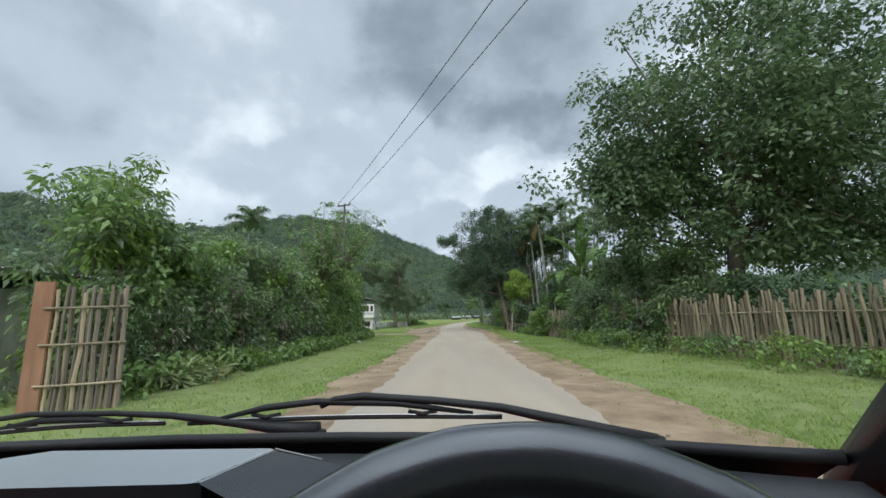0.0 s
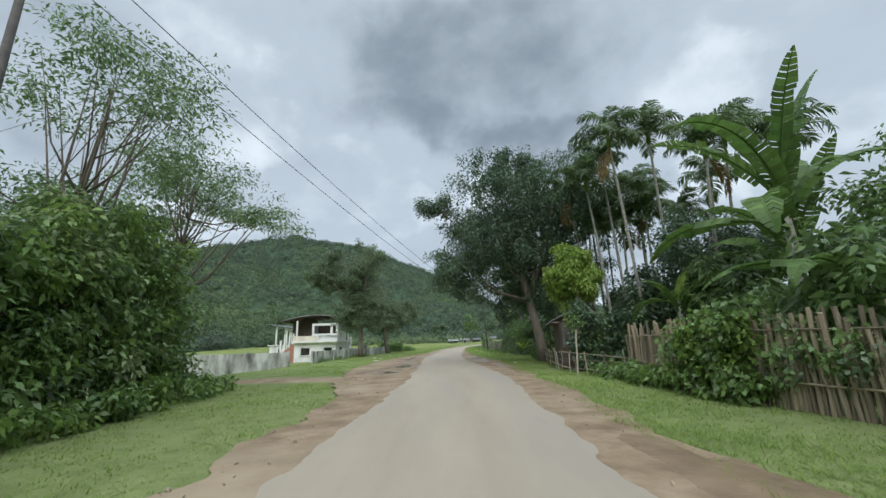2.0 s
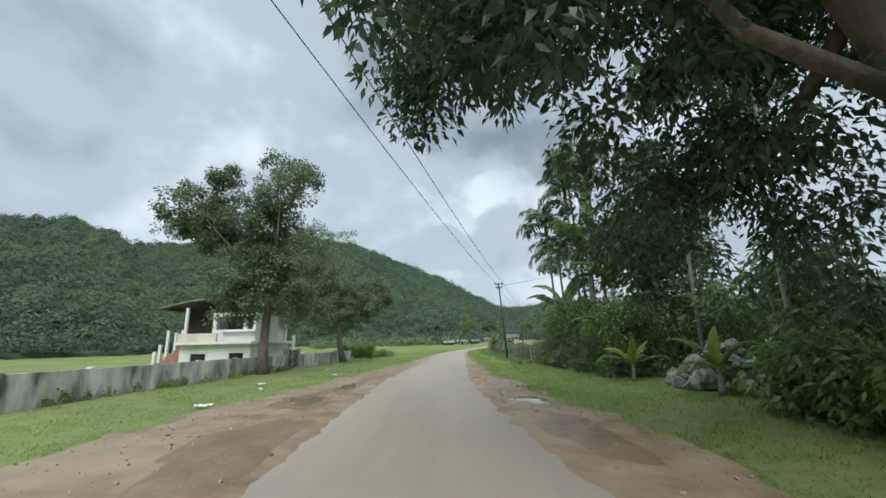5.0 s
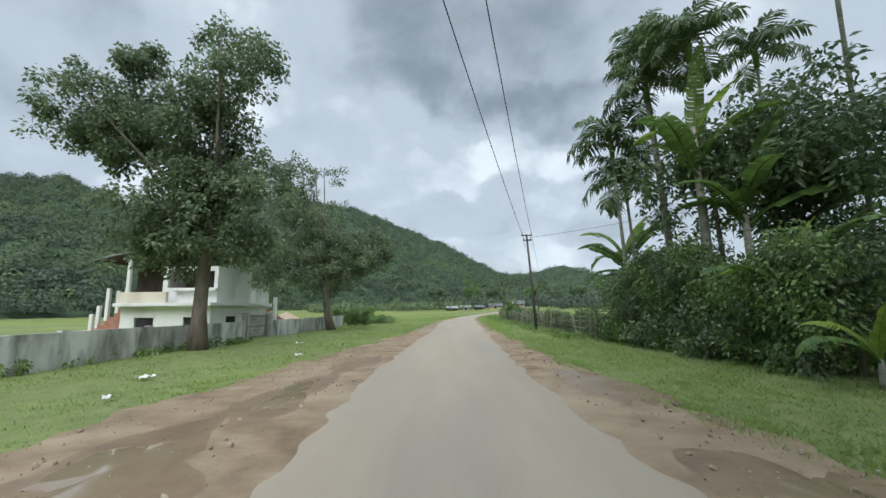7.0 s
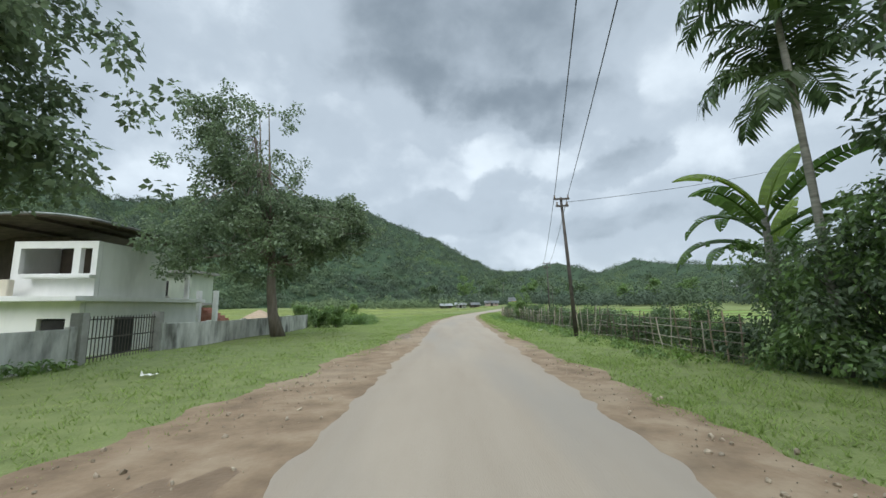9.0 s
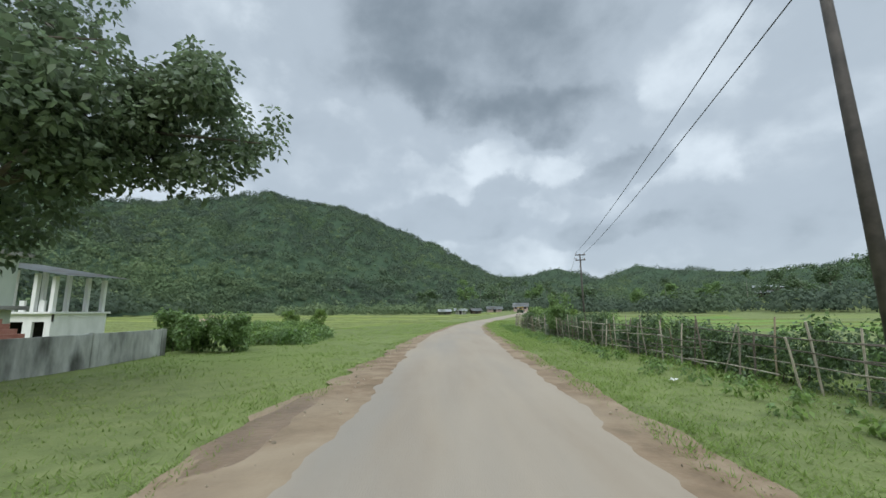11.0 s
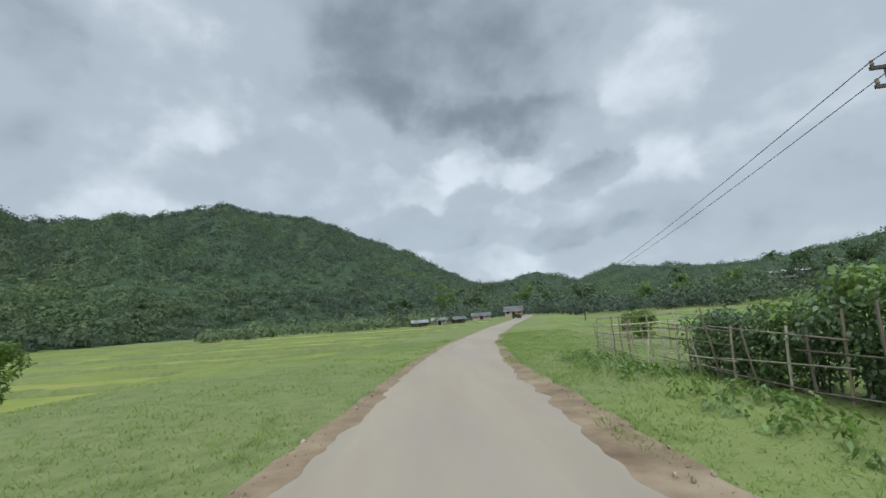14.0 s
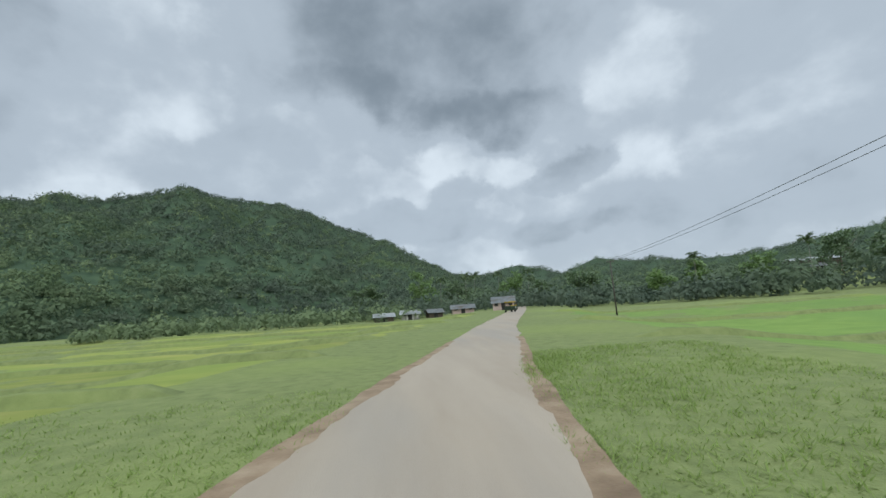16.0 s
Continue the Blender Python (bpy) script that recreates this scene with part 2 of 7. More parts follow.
M = {
    "asphalt": make_mat("worn_road", [(0.3, (0.295, 0.24, 0.178)), (0.5, (0.335, 0.28, 0.212)), (0.72, (0.37, 0.312, 0.24))], scale=0.5, rough=0.7, bump=0.3, bump_scale=60,
                        second=(0.4, 0.46, 0.74, (0.285, 0.255, 0.212)), coords="World", spec=0.3, stretch=(1.6, 0.22, 1), detail=11),
    "dirt": make_mat("brown_dirt", [(0.3, (0.145, 0.10, 0.062)), (0.5, (0.24, 0.172, 0.108)), (0.7, (0.33, 0.255, 0.17))], scale=1.5, detail=12, rough=0.9, bump=0.5, bump_scale=17,
                     second=(0.28, 0.5, 0.75, (0.34, 0.27, 0.185)), coords="World"),
    "mud": make_mat("wet_mud", [(0.3, (0.15, 0.10, 0.06)), (0.7, (0.26, 0.18, 0.11))], scale=1.7, rough=0.45, bump=0.8, bump_scale=8, coords="World", spec=0.5),
    "puddle": make_mat("muddy_water", [(0.3, (0.22, 0.16, 0.10)), (0.7, (0.26, 0.20, 0.13))], scale=2.0, rough=0.06, spec=0.5, coords="World"),
    "ground": make_mat("grassy_ground", [(0.3, (0.12, 0.15, 0.052)), (0.5, (0.165, 0.20, 0.07)), (0.7, (0.205, 0.235, 0.09))], scale=2.2, detail=12, rough=0.95, bump=1.0, bump_scale=22,
                       second=(0.08, 0.5, 0.7, (0.20, 0.25, 0.07)), coords="World"),
    "grass": leaf_mat("grass_blades", (0.215, 0.305, 0.074), (0.295, 0.385, 0.115), scale=0.45, rough=0.55, through=0.58, island=0.08),
    "paddy_plot": make_mat("paddy_crop", [(0.3, (0.15, 0.19, 0.035)), (0.5, (0.21, 0.245, 0.05)), (0.7, (0.27, 0.27, 0.075))], scale=0.7, rough=0.9, bump=1.0, bump_scale=6, second=(0.09, 0.45, 0.7, (0.16, 0.22, 0.045)), coords="World", by_object=0.16, stretch=(0.35, 1, 1)),
    "paddy_green": make_mat("green_paddy_crop", [(0.3, (0.13, 0.22, 0.04)), (0.7, (0.20, 0.30, 0.06))], scale=0.8, rough=0.9, bump=1.0, bump_scale=7, second=(0.09, 0.45, 0.7, (0.14, 0.24, 0.05)), coords="World", by_object=0.12),
    "pink_wall": make_mat("faded_pink_wall", [(0.3, (0.36, 0.27, 0.24)), (0.7, (0.48, 0.38, 0.34))], scale=0.8, rough=0.9, bump=0.2, coords="World"),
    "car_red": make_mat("red_car_paint", [(0.3, (0.42, 0.018, 0.016)), (0.7, (0.50, 0.026, 0.022))], scale=2, rough=0.25, spec=0.5, coat=0.6),
    "vinyl": make_mat("black_vinyl", [(0.3, (0.016, 0.017, 0.019)), (0.7, (0.028, 0.029, 0.032))], scale=3, rough=0.42, bump=0.12, bump_scale=350, spec=0.5),
    # the grey carries the sky's sheen on the dash lid in its base colour
    "dash_top": make_mat("sky_sheen_vinyl", [(0.3, (0.25, 0.275, 0.29)), (0.7, (0.31, 0.335, 0.35))], scale=2.5, rough=0.32, bump=0.10, bump_scale=400, spec=0.5),
    "rubber": make_mat("black_rubber", [(0.3, (0.010, 0.010, 0.011)), (0.7, (0.02, 0.02, 0.021))], scale=5, rough=0.6, bump=0.1, bump_scale=80),
    "leather": make_mat("black_leather", [(0.3, (0.024, 0.027, 0.033)), (0.7, (0.036, 0.04, 0.048))], scale=20, rough=0.3, bump=0.05, bump_scale=500, spec=0.8, coat=0.6),
    "thread": make_mat("pale_thread", [(0.3, (0.5, 0.5, 0.48)), (0.7, (0.62, 0.62, 0.6))], scale=20, rough=0.8),
    "steel": make_mat("bright_steel", [(0.3, (0.42, 0.43, 0.44)), (0.7, (0.55, 0.56, 0.57))], scale=8, rough=0.35, metal=0.9),
    "lamp_glass": make_mat("lamp_lens", [(0.3, (0.62, 0.64, 0.66)), (0.7, (0.72, 0.74, 0.75))], scale=4, rough=0.1, spec=0.6),
    "tail_glass": make_mat("red_lamp_lens", [(0.3, (0.30, 0.01, 0.01)), (0.7, (0.36, 0.02, 0.02))], scale=4, rough=0.15, spec=0.6),
    "yellow_paint": make_mat("yellow_paint", [(0.3, (0.50, 0.36, 0.04)), (0.7, (0.58, 0.43, 0.06))], scale=4, rough=0.5),
    "green_paint": make_mat("dark_green_paint", [(0.3, (0.03, 0.05, 0.035)), (0.7, (0.05, 0.075, 0.05))], scale=4, rough=0.45),
    "leaf_dark": leaf_mat("dark_leaves", (0.09, 0.145, 0.07), (0.165, 0.24, 0.105), through=0.38, rough=0.36, spec=0.6),
    # haze in front of the roadside foliage is mixed into this greyer, paler green
    "leaf_road": leaf_mat("haze_washed_leaves", (0.125, 0.175, 0.098), (0.205, 0.27, 0.145), through=0.48, rough=0.4, spec=0.5),
    "dry_leaf": leaf_mat("dry_creeper_leaves", (0.22, 0.20, 0.15), (0.40, 0.37, 0.30), through=0.3, rough=0.7, spec=0.2),
    "leaf_deep": leaf_mat("deep_green_leaves", (0.055, 0.10, 0.055), (0.11, 0.17, 0.085), through=0.35, rough=0.38, spec=0.5),
    "leaf_mid": leaf_mat("green_leaves", (0.13, 0.22, 0.068), (0.225, 0.335, 0.112), rough=0.38, spec=0.55, through=0.42),
    "leaf_fresh": leaf_mat("fresh_leaves", (0.12, 0.215, 0.045), (0.23, 0.33, 0.08), through=0.42, rough=0.4, spec=0.5),
    "leaf_lime": leaf_mat("lime_leaves", (0.16, 0.26, 0.04), (0.31, 0.42, 0.09), through=0.4),
    "leaf_pale": leaf_mat("cut_pale_leaves", (0.22, 0.27, 0.12), (0.38, 0.42, 0.22)),
    "leaf_grey": leaf_mat("grey_green_leaves", (0.12, 0.20, 0.085), (0.21, 0.30, 0.13), through=0.42, rough=0.45),
    "palm": leaf_mat("palm_leaflets", (0.062, 0.105, 0.042), (0.135, 0.195, 0.075), through=0.4, rough=0.4, spec=0.5),
    "palm_dry": leaf_mat("dry_frond", (0.16, 0.11, 0.04), (0.27, 0.19, 0.07)),
    "banana": leaf_mat("banana_leaf", (0.07, 0.14, 0.03), (0.15, 0.24, 0.06), through=0.4, island=0.3),
    "banana_lime": leaf_mat("young_banana_leaf", (0.18, 0.28, 0.04), (0.27, 0.36, 0.06), through=0.45, island=0.2),
    # both hill greens are greyed and paled to stand in for distance haze
    "forest": make_mat("hazed_forest_crowns", [(0.3, (0.07, 0.1, 0.075)), (0.7, (0.145, 0.185, 0.128))], scale=0.2, detail=9, rough=0.9, through=0.35, island=0.07, spec=0.08, coords="World", second=(0.011, 0.5, 0.72, (0.165, 0.235, 0.10))),
    "forest_light": make_mat("hazed_scrub_crowns", [(0.3, (0.12, 0.17, 0.093)), (0.7, (0.20, 0.258, 0.135))], scale=0.2, detail=9, rough=0.9, through=0.35, island=0.07, spec=0.08, coords="World", second=(0.013, 0.5, 0.7, (0.25, 0.31, 0.15))),
    "hill": make_mat("wooded_hill", [(0.3, (0.032, 0.056, 0.034)), (0.7, (0.068, 0.105, 0.056))], scale=0.22, detail=10, rough=1.0, bump=1.0, bump_scale=0.5, coords="World", spec=0.1),
    "bark": make_mat("grey_bark", [(0.3, (0.10, 0.085, 0.065)), (0.7, (0.22, 0.19, 0.155))], scale=6, rough=0.9, bump=0.9, bump_scale=14, stretch=(1, 1, 0.25)),
    "palm_bark": make_mat("palm_trunk_bark", [(0.35, (0.19, 0.185, 0.155)), (0.65, (0.36, 0.35, 0.30))], scale=5, rough=0.85, bump=0.4, stretch=(0.3, 0.3, 3)),
    "bamboo": make_mat("weathered_bamboo", [(0.3, (0.19, 0.15, 0.10)), (0.7, (0.36, 0.30, 0.21))], scale=4, rough=0.75, bump=0.3, by_object=0.4, stretch=(1, 1, 0.3)),
    "bamboo_pale": make_mat("pale_bamboo", [(0.3, (0.36, 0.32, 0.25)), (0.7, (0.52, 0.47, 0.38))], scale=4, rough=0.7, bump=0.3, by_object=0.3, stretch=(1, 1, 0.3)),
    "wood_grey": make_mat("grey_weathered_wood", [(0.3, (0.12, 0.10, 0.08)), (0.7, (0.25, 0.215, 0.175))], scale=5, rough=0.9, bump=0.5, by_object=0.3, stretch=(1, 1, 0.2)),
    "plaster": make_mat("stained_plaster", [(0.34, (0.22, 0.22, 0.20)), (0.48, (0.46, 0.46, 0.42)), (0.64, (0.68, 0.68, 0.64))], scale=1.7, detail=9, rough=0.9, bump=0.3, bump_scale=20,
                        second=(1.5, 0.52, 0.68, (0.13, 0.13, 0.115)), stretch=(1, 1, 0.35), coords="World"),
    "white_paint": make_mat("white_wall_paint", [(0.3, (0.66, 0.67, 0.63)), (0.6, (0.80, 0.80, 0.77))], scale=0.9, rough=0.8, bump=0.15, bump_scale=20,
                            second=(0.6, 0.58, 0.8, (0.42, 0.42, 0.38)), stretch=(1, 1, 0.4), coords="World"),
    "green_plaster": make_mat("pale_green_plaster", [(0.3, (0.44, 0.50, 0.40)), (0.7, (0.60, 0.65, 0.54))], scale=0.9, rough=0.9, bump=0.2, bump_scale=20, second=(0.6, 0.55, 0.8, (0.30, 0.33, 0.26)), stretch=(1, 1, 0.4), coords="World"),
    "concrete": make_mat("grey_concrete", [(0.3, (0.24, 0.235, 0.21)), (0.7, (0.42, 0.41, 0.38))], scale=2.2, rough=0.9, bump=0.4, bump_scale=18, second=(0.9, 0.5, 0.75, (0.11, 0.11, 0.10)), coords="World"),
    "red_brick": make_mat("red_brickwork", [(0.3, (0.30, 0.13, 0.09)), (0.7, (0.46, 0.25, 0.19))], scale=3, rough=0.9, bump=0.5, coords="World"),
    "tin": make_mat("grey_tin_sheet", [(0.3, (0.20, 0.22, 0.22)), (0.7, (0.36, 0.38, 0.38))], scale=1.6, rough=0.5, metal=0.3, bump=0.1, second=(0.8, 0.5, 0.75, (0.17, 0.13, 0.10)), coords="World"),
    "tin_white": make_mat("pale_tin_sheet", [(0.3, (0.42, 0.45, 0.46)), (0.7, (0.60, 0.62, 0.62))], scale=1.5, rough=0.5, coords="World"),
    # near-black colour standing in for unlit rooms behind doors and windows
    "dark": make_mat("dark_inside", [(0.3, (0.02, 0.02, 0.02)), (0.7, (0.05, 0.048, 0.045))], scale=2, rough=0.95),
    "cream_paint": make_mat("cream_wall_paint", [(0.3, (0.56, 0.50, 0.40)), (0.6, (0.70, 0.64, 0.53))], scale=0.9, rough=0.85, bump=0.15, bump_scale=20, second=(0.8, 0.55, 0.8, (0.36, 0.32, 0.26)), stretch=(1, 1, 0.4), coords="World"),
    "hut_board": make_mat("dark_grey_boards", [(0.3, (0.07, 0.065, 0.06)), (0.55, (0.10, 0.092, 0.082)), (0.7, (0.15, 0.14, 0.13))], scale=3.0, rough=0.9, bump=0.4, by_object=0.5, stretch=(1.6, 1, 0.35), coords="World"),
    # mud wattle with the canopy's shade over the hut put into its colour
    "hut_wall": make_mat("shade_darkened_wattle", [(0.3, (0.062, 0.05, 0.039)), (0.7, (0.12, 0.098, 0.076))], scale=2.5, rough=0.95, bump=0.5, stretch=(1, 1, 0.4), coords="World"),
    "red_wood": make_mat("reddish_wood", [(0.3, (0.22, 0.11, 0.07)), (0.7, (0.34, 0.19, 0.12))], scale=5, rough=0.8, bump=0.3, stretch=(1, 1, 0.2)),
    "pole": make_mat("rusty_steel_pole", [(0.3, (0.06, 0.055, 0.05)), (0.7, (0.13, 0.115, 0.10))], scale=4, rough=0.7, metal=0.2),
    "ceramic": make_mat("insulator_ceramic", [(0.3, (0.20, 0.15, 0.12)), (0.7, (0.32, 0.26, 0.22))], scale=4, rough=0.3),
    "wire": make_mat("power_cable", [(0.3, (0.05, 0.05, 0.052)), (0.7, (0.09, 0.09, 0.092))], scale=4, rough=0.6),
    "stone": make_mat("grey_stones", [(0.3, (0.22, 0.20, 0.17)), (0.7, (0.42, 0.39, 0.34))], scale=4, rough=0.9, bump=0.6, by_object=0.3),
    "clod": make_mat("earth_clods", [(0.3, (0.22, 0.175, 0.12)), (0.7, (0.42, 0.36, 0.27))], scale=5, rough=0.95, bump=0.4, island=0.3),
    "sand": make_mat("sand", [(0.3, (0.29, 0.215, 0.145)), (0.7, (0.42, 0.33, 0.235))], scale=3, rough=1.0, bump=0.6, coords="World"),
    "litter": make_mat("white_litter", [(0.3, (0.66, 0.66, 0.62)), (0.7, (0.80, 0.80, 0.77))], scale=6, rough=0.6),
}

# ---- building tools ----
rng = np.random.default_rng(7)


def mesh_from(name, verts, faces, mat, smooth=False):
    me = bpy.data.meshes.new(name)
    me.from_pydata([tuple(p) for p in verts], [], faces)
    me.materials.append(mat)
    if smooth:
        me.polygons.foreach_set("use_smooth", [True] * len(me.polygons))
    me.update()
    return me


def quads(name, pts, mat, smooth=False, per=4):
    """One mesh of separate faces of `per` corners: pts is (n, per, 3)."""
    pts = np.asarray(pts, np.float32)
    n = len(pts)
    me = bpy.data.meshes.new(name)
    me.vertices.add(n * per)
    me.vertices.foreach_set("co", pts.reshape(-1))
    me.loops.add(n * per)
    me.loops.foreach_set("vertex_index", np.arange(n * per, dtype=np.int32))
    me.polygons.add(n)
    me.polygons.foreach_set("loop_start", np.arange(0, n * per, per, dtype=np.int32))
    me.polygons.foreach_set("loop_total", np.full(n, per, np.int32))
    me.materials.append(mat)
    me.update(calc_edges=True)
    me.validate()
    return me


def thing(name, label, category, at=(0, 0, 0), turn=0.0, group="", kind=""):
    ob = new(name)
    ob.empty_display_size = 0.2
    ob.matrix_world = pose(*at, 0, 0, turn)
    return tagged(ob, label, category, group, kind)


def add_part(name, me, parent, label="", place=None):
    ob = new(name, me)
    ob.parent = parent
    if place is not None:
        ob.matrix_basis = place
    if label:
        ob["label"] = label
    return ob


def part(name, bm, material, parent, label="", place=None):
    me = bpy.data.meshes.new(name)
    bm.to_mesh(me)
    bm.free()
    me.materials.append(material)
    return add_part(name, me, parent, label, place)


def solo(name, me, label, category, group="", kind="", place=None):
    ob = new(name, me)
    if place is not None:
        ob.matrix_world = place
    return tagged(ob, label, category, group, kind)


def box_bm(x0, x1, y0, y1, z0, z1, bevel=0.0, bm=None):
    bm = bm or bmesh.new()
    g = bmesh.ops.create_cube(bm, size=1)["verts"]
    bmesh.ops.transform(bm, matrix=Matrix.LocRotScale(((x0 + x1) / 2, (y0 + y1) / 2, (z0 + z1) / 2), None, (x1 - x0, y1 - y0, z1 - z0)), verts=g)
    if bevel:
        es = {e for q in g for e in q.link_edges}
        bmesh.ops.bevel(bm, geom=list(es), offset=bevel, segments=2, affect="EDGES")
    return bm


def tube(points, radii, sides=7, cap=True):
    """Vertices and faces of a tube along points."""
    pts = [Vector(p) for p in points]
    verts, faces = [], []
    side = Vector((1, 0, 0))
    for i, p in enumerate(pts):
        d = (pts[min(i + 1, len(pts) - 1)] - pts[max(i - 1, 0)]).normalized()
        if abs(d.dot(side)) > 0.9:
            side = Vector((0, 1, 0))
        a = (side - d * side.dot(d)).normalized()
        b = d.cross(a)
        side = a
        for k in range(sides):
            t = 2 * math.pi * k / sides
            verts.append(p + (a * math.cos(t) + b * math.sin(t)) * radii[i])
    for i in range(len(pts) - 1):
        for k in range(sides):
            j = (k + 1) % sides
            faces.append((i * sides + k, i * sides + j, (i + 1) * sides + j, (i + 1) * sides + k))
    if cap:
        faces.append(tuple(range(sides - 1, -1, -1)))
        faces.append(tuple(range((len(pts) - 1) * sides, len(pts) * sides)))
    return verts, faces


def merge(pieces):
    verts, faces = [], []
    for vs, fs in pieces:
        o = len(verts)
        verts += list(vs)
        faces += [tuple(i + o for i in f) for f in fs]
    return verts, faces


def unit(a):
    return a / np.maximum(np.linalg.norm(a, axis=-1, keepdims=True), 1e-9)


def leaves(centres, spread, per, length, width, droop=0.35, flat=0.5, r=None):
    """Leaf quads scattered round the centres: (n, 4, 3). droop: how much the tips hang; flat: how level the blades lie."""
    r = r or rng
    c = np.repeat(np.asarray(centres, float), per, axis=0)
    s = np.repeat(np.broadcast_to(np.asarray(spread, float), (len(centres), 3)), per, axis=0)
    n = len(c)
    off = r.normal(size=(n, 3))
    off = unit(off) * (r.random((n, 1)) ** 0.45)
    p = c + off * s
    out = unit(off + r.normal(size=(n, 3)) * 0.6)
    d = unit(out * [1, 1, 0.5] - [0, 0, droop] + r.normal(size=(n, 3)) * 0.25)
    up = unit(np.array([0, 0, 1.0]) * flat + r.normal(size=(n, 3)) * 0.7 + off * 0.4)
    side = unit(np.cross(d, up))
    nrm = np.cross(side, d)
    k = (0.65 + 0.7 * r.random((n, 1)))
    l, w = length * k, width * k * 0.5
    return np.stack([p, p + d * l * 0.45 + side * w + nrm * w * 0.35, p + d * l - [0, 0, 1] * l * droop * 0.3, p + d * l * 0.45 - side * w + nrm * w * 0.35], 1)


def trunk_mesh(name, base, top, r0, r1, limbs, mat, bend=0.3, seed=0):
    """A tapered, slightly crooked trunk with limbs that reach towards the given places."""
    r = np.random.default_rng(seed)
    base, top = np.array(base, float), np.array(top, float)
    n = 9
    wob = r.normal(size=2) * bend
    pts = [base + (top - base) * i / (n - 1) + np.array([wob[0] * math.sin(i * 1.1), wob[1] * math.sin(i * 0.9 + 1), 0]) * (i > 0) * 0.5 for i in range(n)]
    rad = [r0 * (1.35 if i == 0 else 1) * (1 - i / (n - 1)) + r1 * i / (n - 1) for i in range(n)]
    pieces = [tube(pts, rad, 9)]
    for place in limbs:
        place = np.array(place, float)
        i = int(r.integers(n // 3, n))
        a = pts[i]
        mid1 = a + (place - a) * 0.45 + [0, 0, -0.1 * np.linalg.norm(place - a)] + r.normal(size=3) * 0.12
        q0 = min(rad[i] * 0.6, 0.05 + 0.03 * np.linalg.norm(place - a))
        pieces.append(tube([a, mid1, place], [q0, q0 * 0.65, q0 * 0.2], 5))
    v, f = merge(pieces)
    return mesh_from(name, v, f, mat, True)


def crown_centres(centre, radii, n, hollow=0.35, ragged=0.25, seed=0, low=-1.0):
    """Places of leaf clumps in an uneven crown: boughs first, then the clumps of each."""
    r = np.random.default_rng(seed)
    m = max(7, n // 6)
    d = unit(r.normal(size=(m * 6, 3)))
    d = d[d[:, 2] > low][:m]
    lobes = unit(r.normal(size=(9, 3)))
    swell = 1 + ragged * (np.max(d @ lobes.T, axis=1, keepdims=True) - 0.75) * 2.2
    k = hollow + (1 - hollow) * r.random((len(d), 1)) ** 0.55
    bough = d * k * swell * 0.92
    pick = r.integers(0, len(bough), n)
    size = 0.15 + 0.12 * r.random(len(bough))
    off = r.normal(size=(n, 3)) * [1, 1, 0.7] * size[pick, None]
    return np.asarray(centre) + (bough[pick] + off) * np.asarray(radii)


# ---- ground, road and verges ----
ROAD = ((-60, 0.2, 2.0), (-10, 0.2, 1.95), (10, 0.27, 1.95), (25, 0.45, 2.0), (36, 0.75, 2.05), (44, 0.45, 1.95), (52, 0.0, 1.78), (60, -0.07, 1.8), (68, 0.25, 1.82), (74, 0.6, 1.78), (79, 0.8, 1.85),
        (86, 0.95, 1.95), (91, 1.2, 2.0), (97, 1.5, 1.85), (103, 2.2, 1.7), (110.5, 3.0, 1.6), (116, 3.8, 1.65), (122, 4.85, 1.6), (131, 7.0, 1.6), (150, 12.3, 1.6), (160, 15.5, 1.6), (200, 29.0, 1.7), (260, 48.0, 1.7))


def road_at(y):
    ys = [p[0] for p in ROAD]
    return float(np.interp(y, ys, [p[1] for p in ROAD])), float(np.interp(y, ys, [p[2] for p in ROAD]))


def smooth_step(a, b, x):
    t = np.clip((x - a) / (b - a), 0, 1)
    return t * t * (3 - 2 * t)


def ground_z(x, y):
    """The land: level by the road, lower beyond the walls and fences, gently rising far off."""
    x, y = np.asarray(x, float), np.asarray(y, float)
    c = np.interp(y, [p[0] for p in ROAD], [p[1] for p in ROAD])
    left = -0.75 * smooth_step(10.0, 17, c - x) * smooth_step(30, 50, y)
    right = -0.7 * smooth_step(7.5, 14, x - c) * smooth_step(60, 72, y)
    swell = 0.05 * np.sin(x * 0.9 + y * 0.35) * np.sin(y * 0.5 - x * 0.2) * smooth_step(5.5, 8.0, np.abs(x - c))
    far = 2.2 * smooth_step(120, 270, y) + 1.5 * smooth_step(50, 160, np.abs(x)) + 6.0 * smooth_step(80, 160, x) * smooth_step(130, 240, y)
    return left + right + swell + far - 0.05


def grid_sheet(name, xs, ys, mat):
    gx, gy = np.meshgrid(xs, ys)
    gz = ground_z(gx, gy)
    verts = np.stack([gx, gy, gz], -1).reshape(-1, 3)
    w = len(xs)
    faces = [(j * w + i, j * w + i + 1, (j + 1) * w + i + 1, (j + 1) * w + i) for j in range(len(ys) - 1) for i in range(w - 1)]
    return mesh_from(name, verts, faces, mat, True)


xs = np.unique(np.concatenate([np.arange(-20, 20.1, 0.8), np.sign(np.linspace(-1, 1, 61)) * 20 * (150 ** np.abs(np.linspace(-1, 1, 61)))]))
ys = np.unique(np.concatenate([np.arange(-12, 140, 1.2), np.linspace(140, 400, 40), np.geomspace(400, 3000, 14), -np.geomspace(12, 3000, 16)]))
solo("ground", grid_sheet("ground", xs, ys, M["ground"]), "grass-grown valley ground reaching to the hills", "ground", kind="structure")


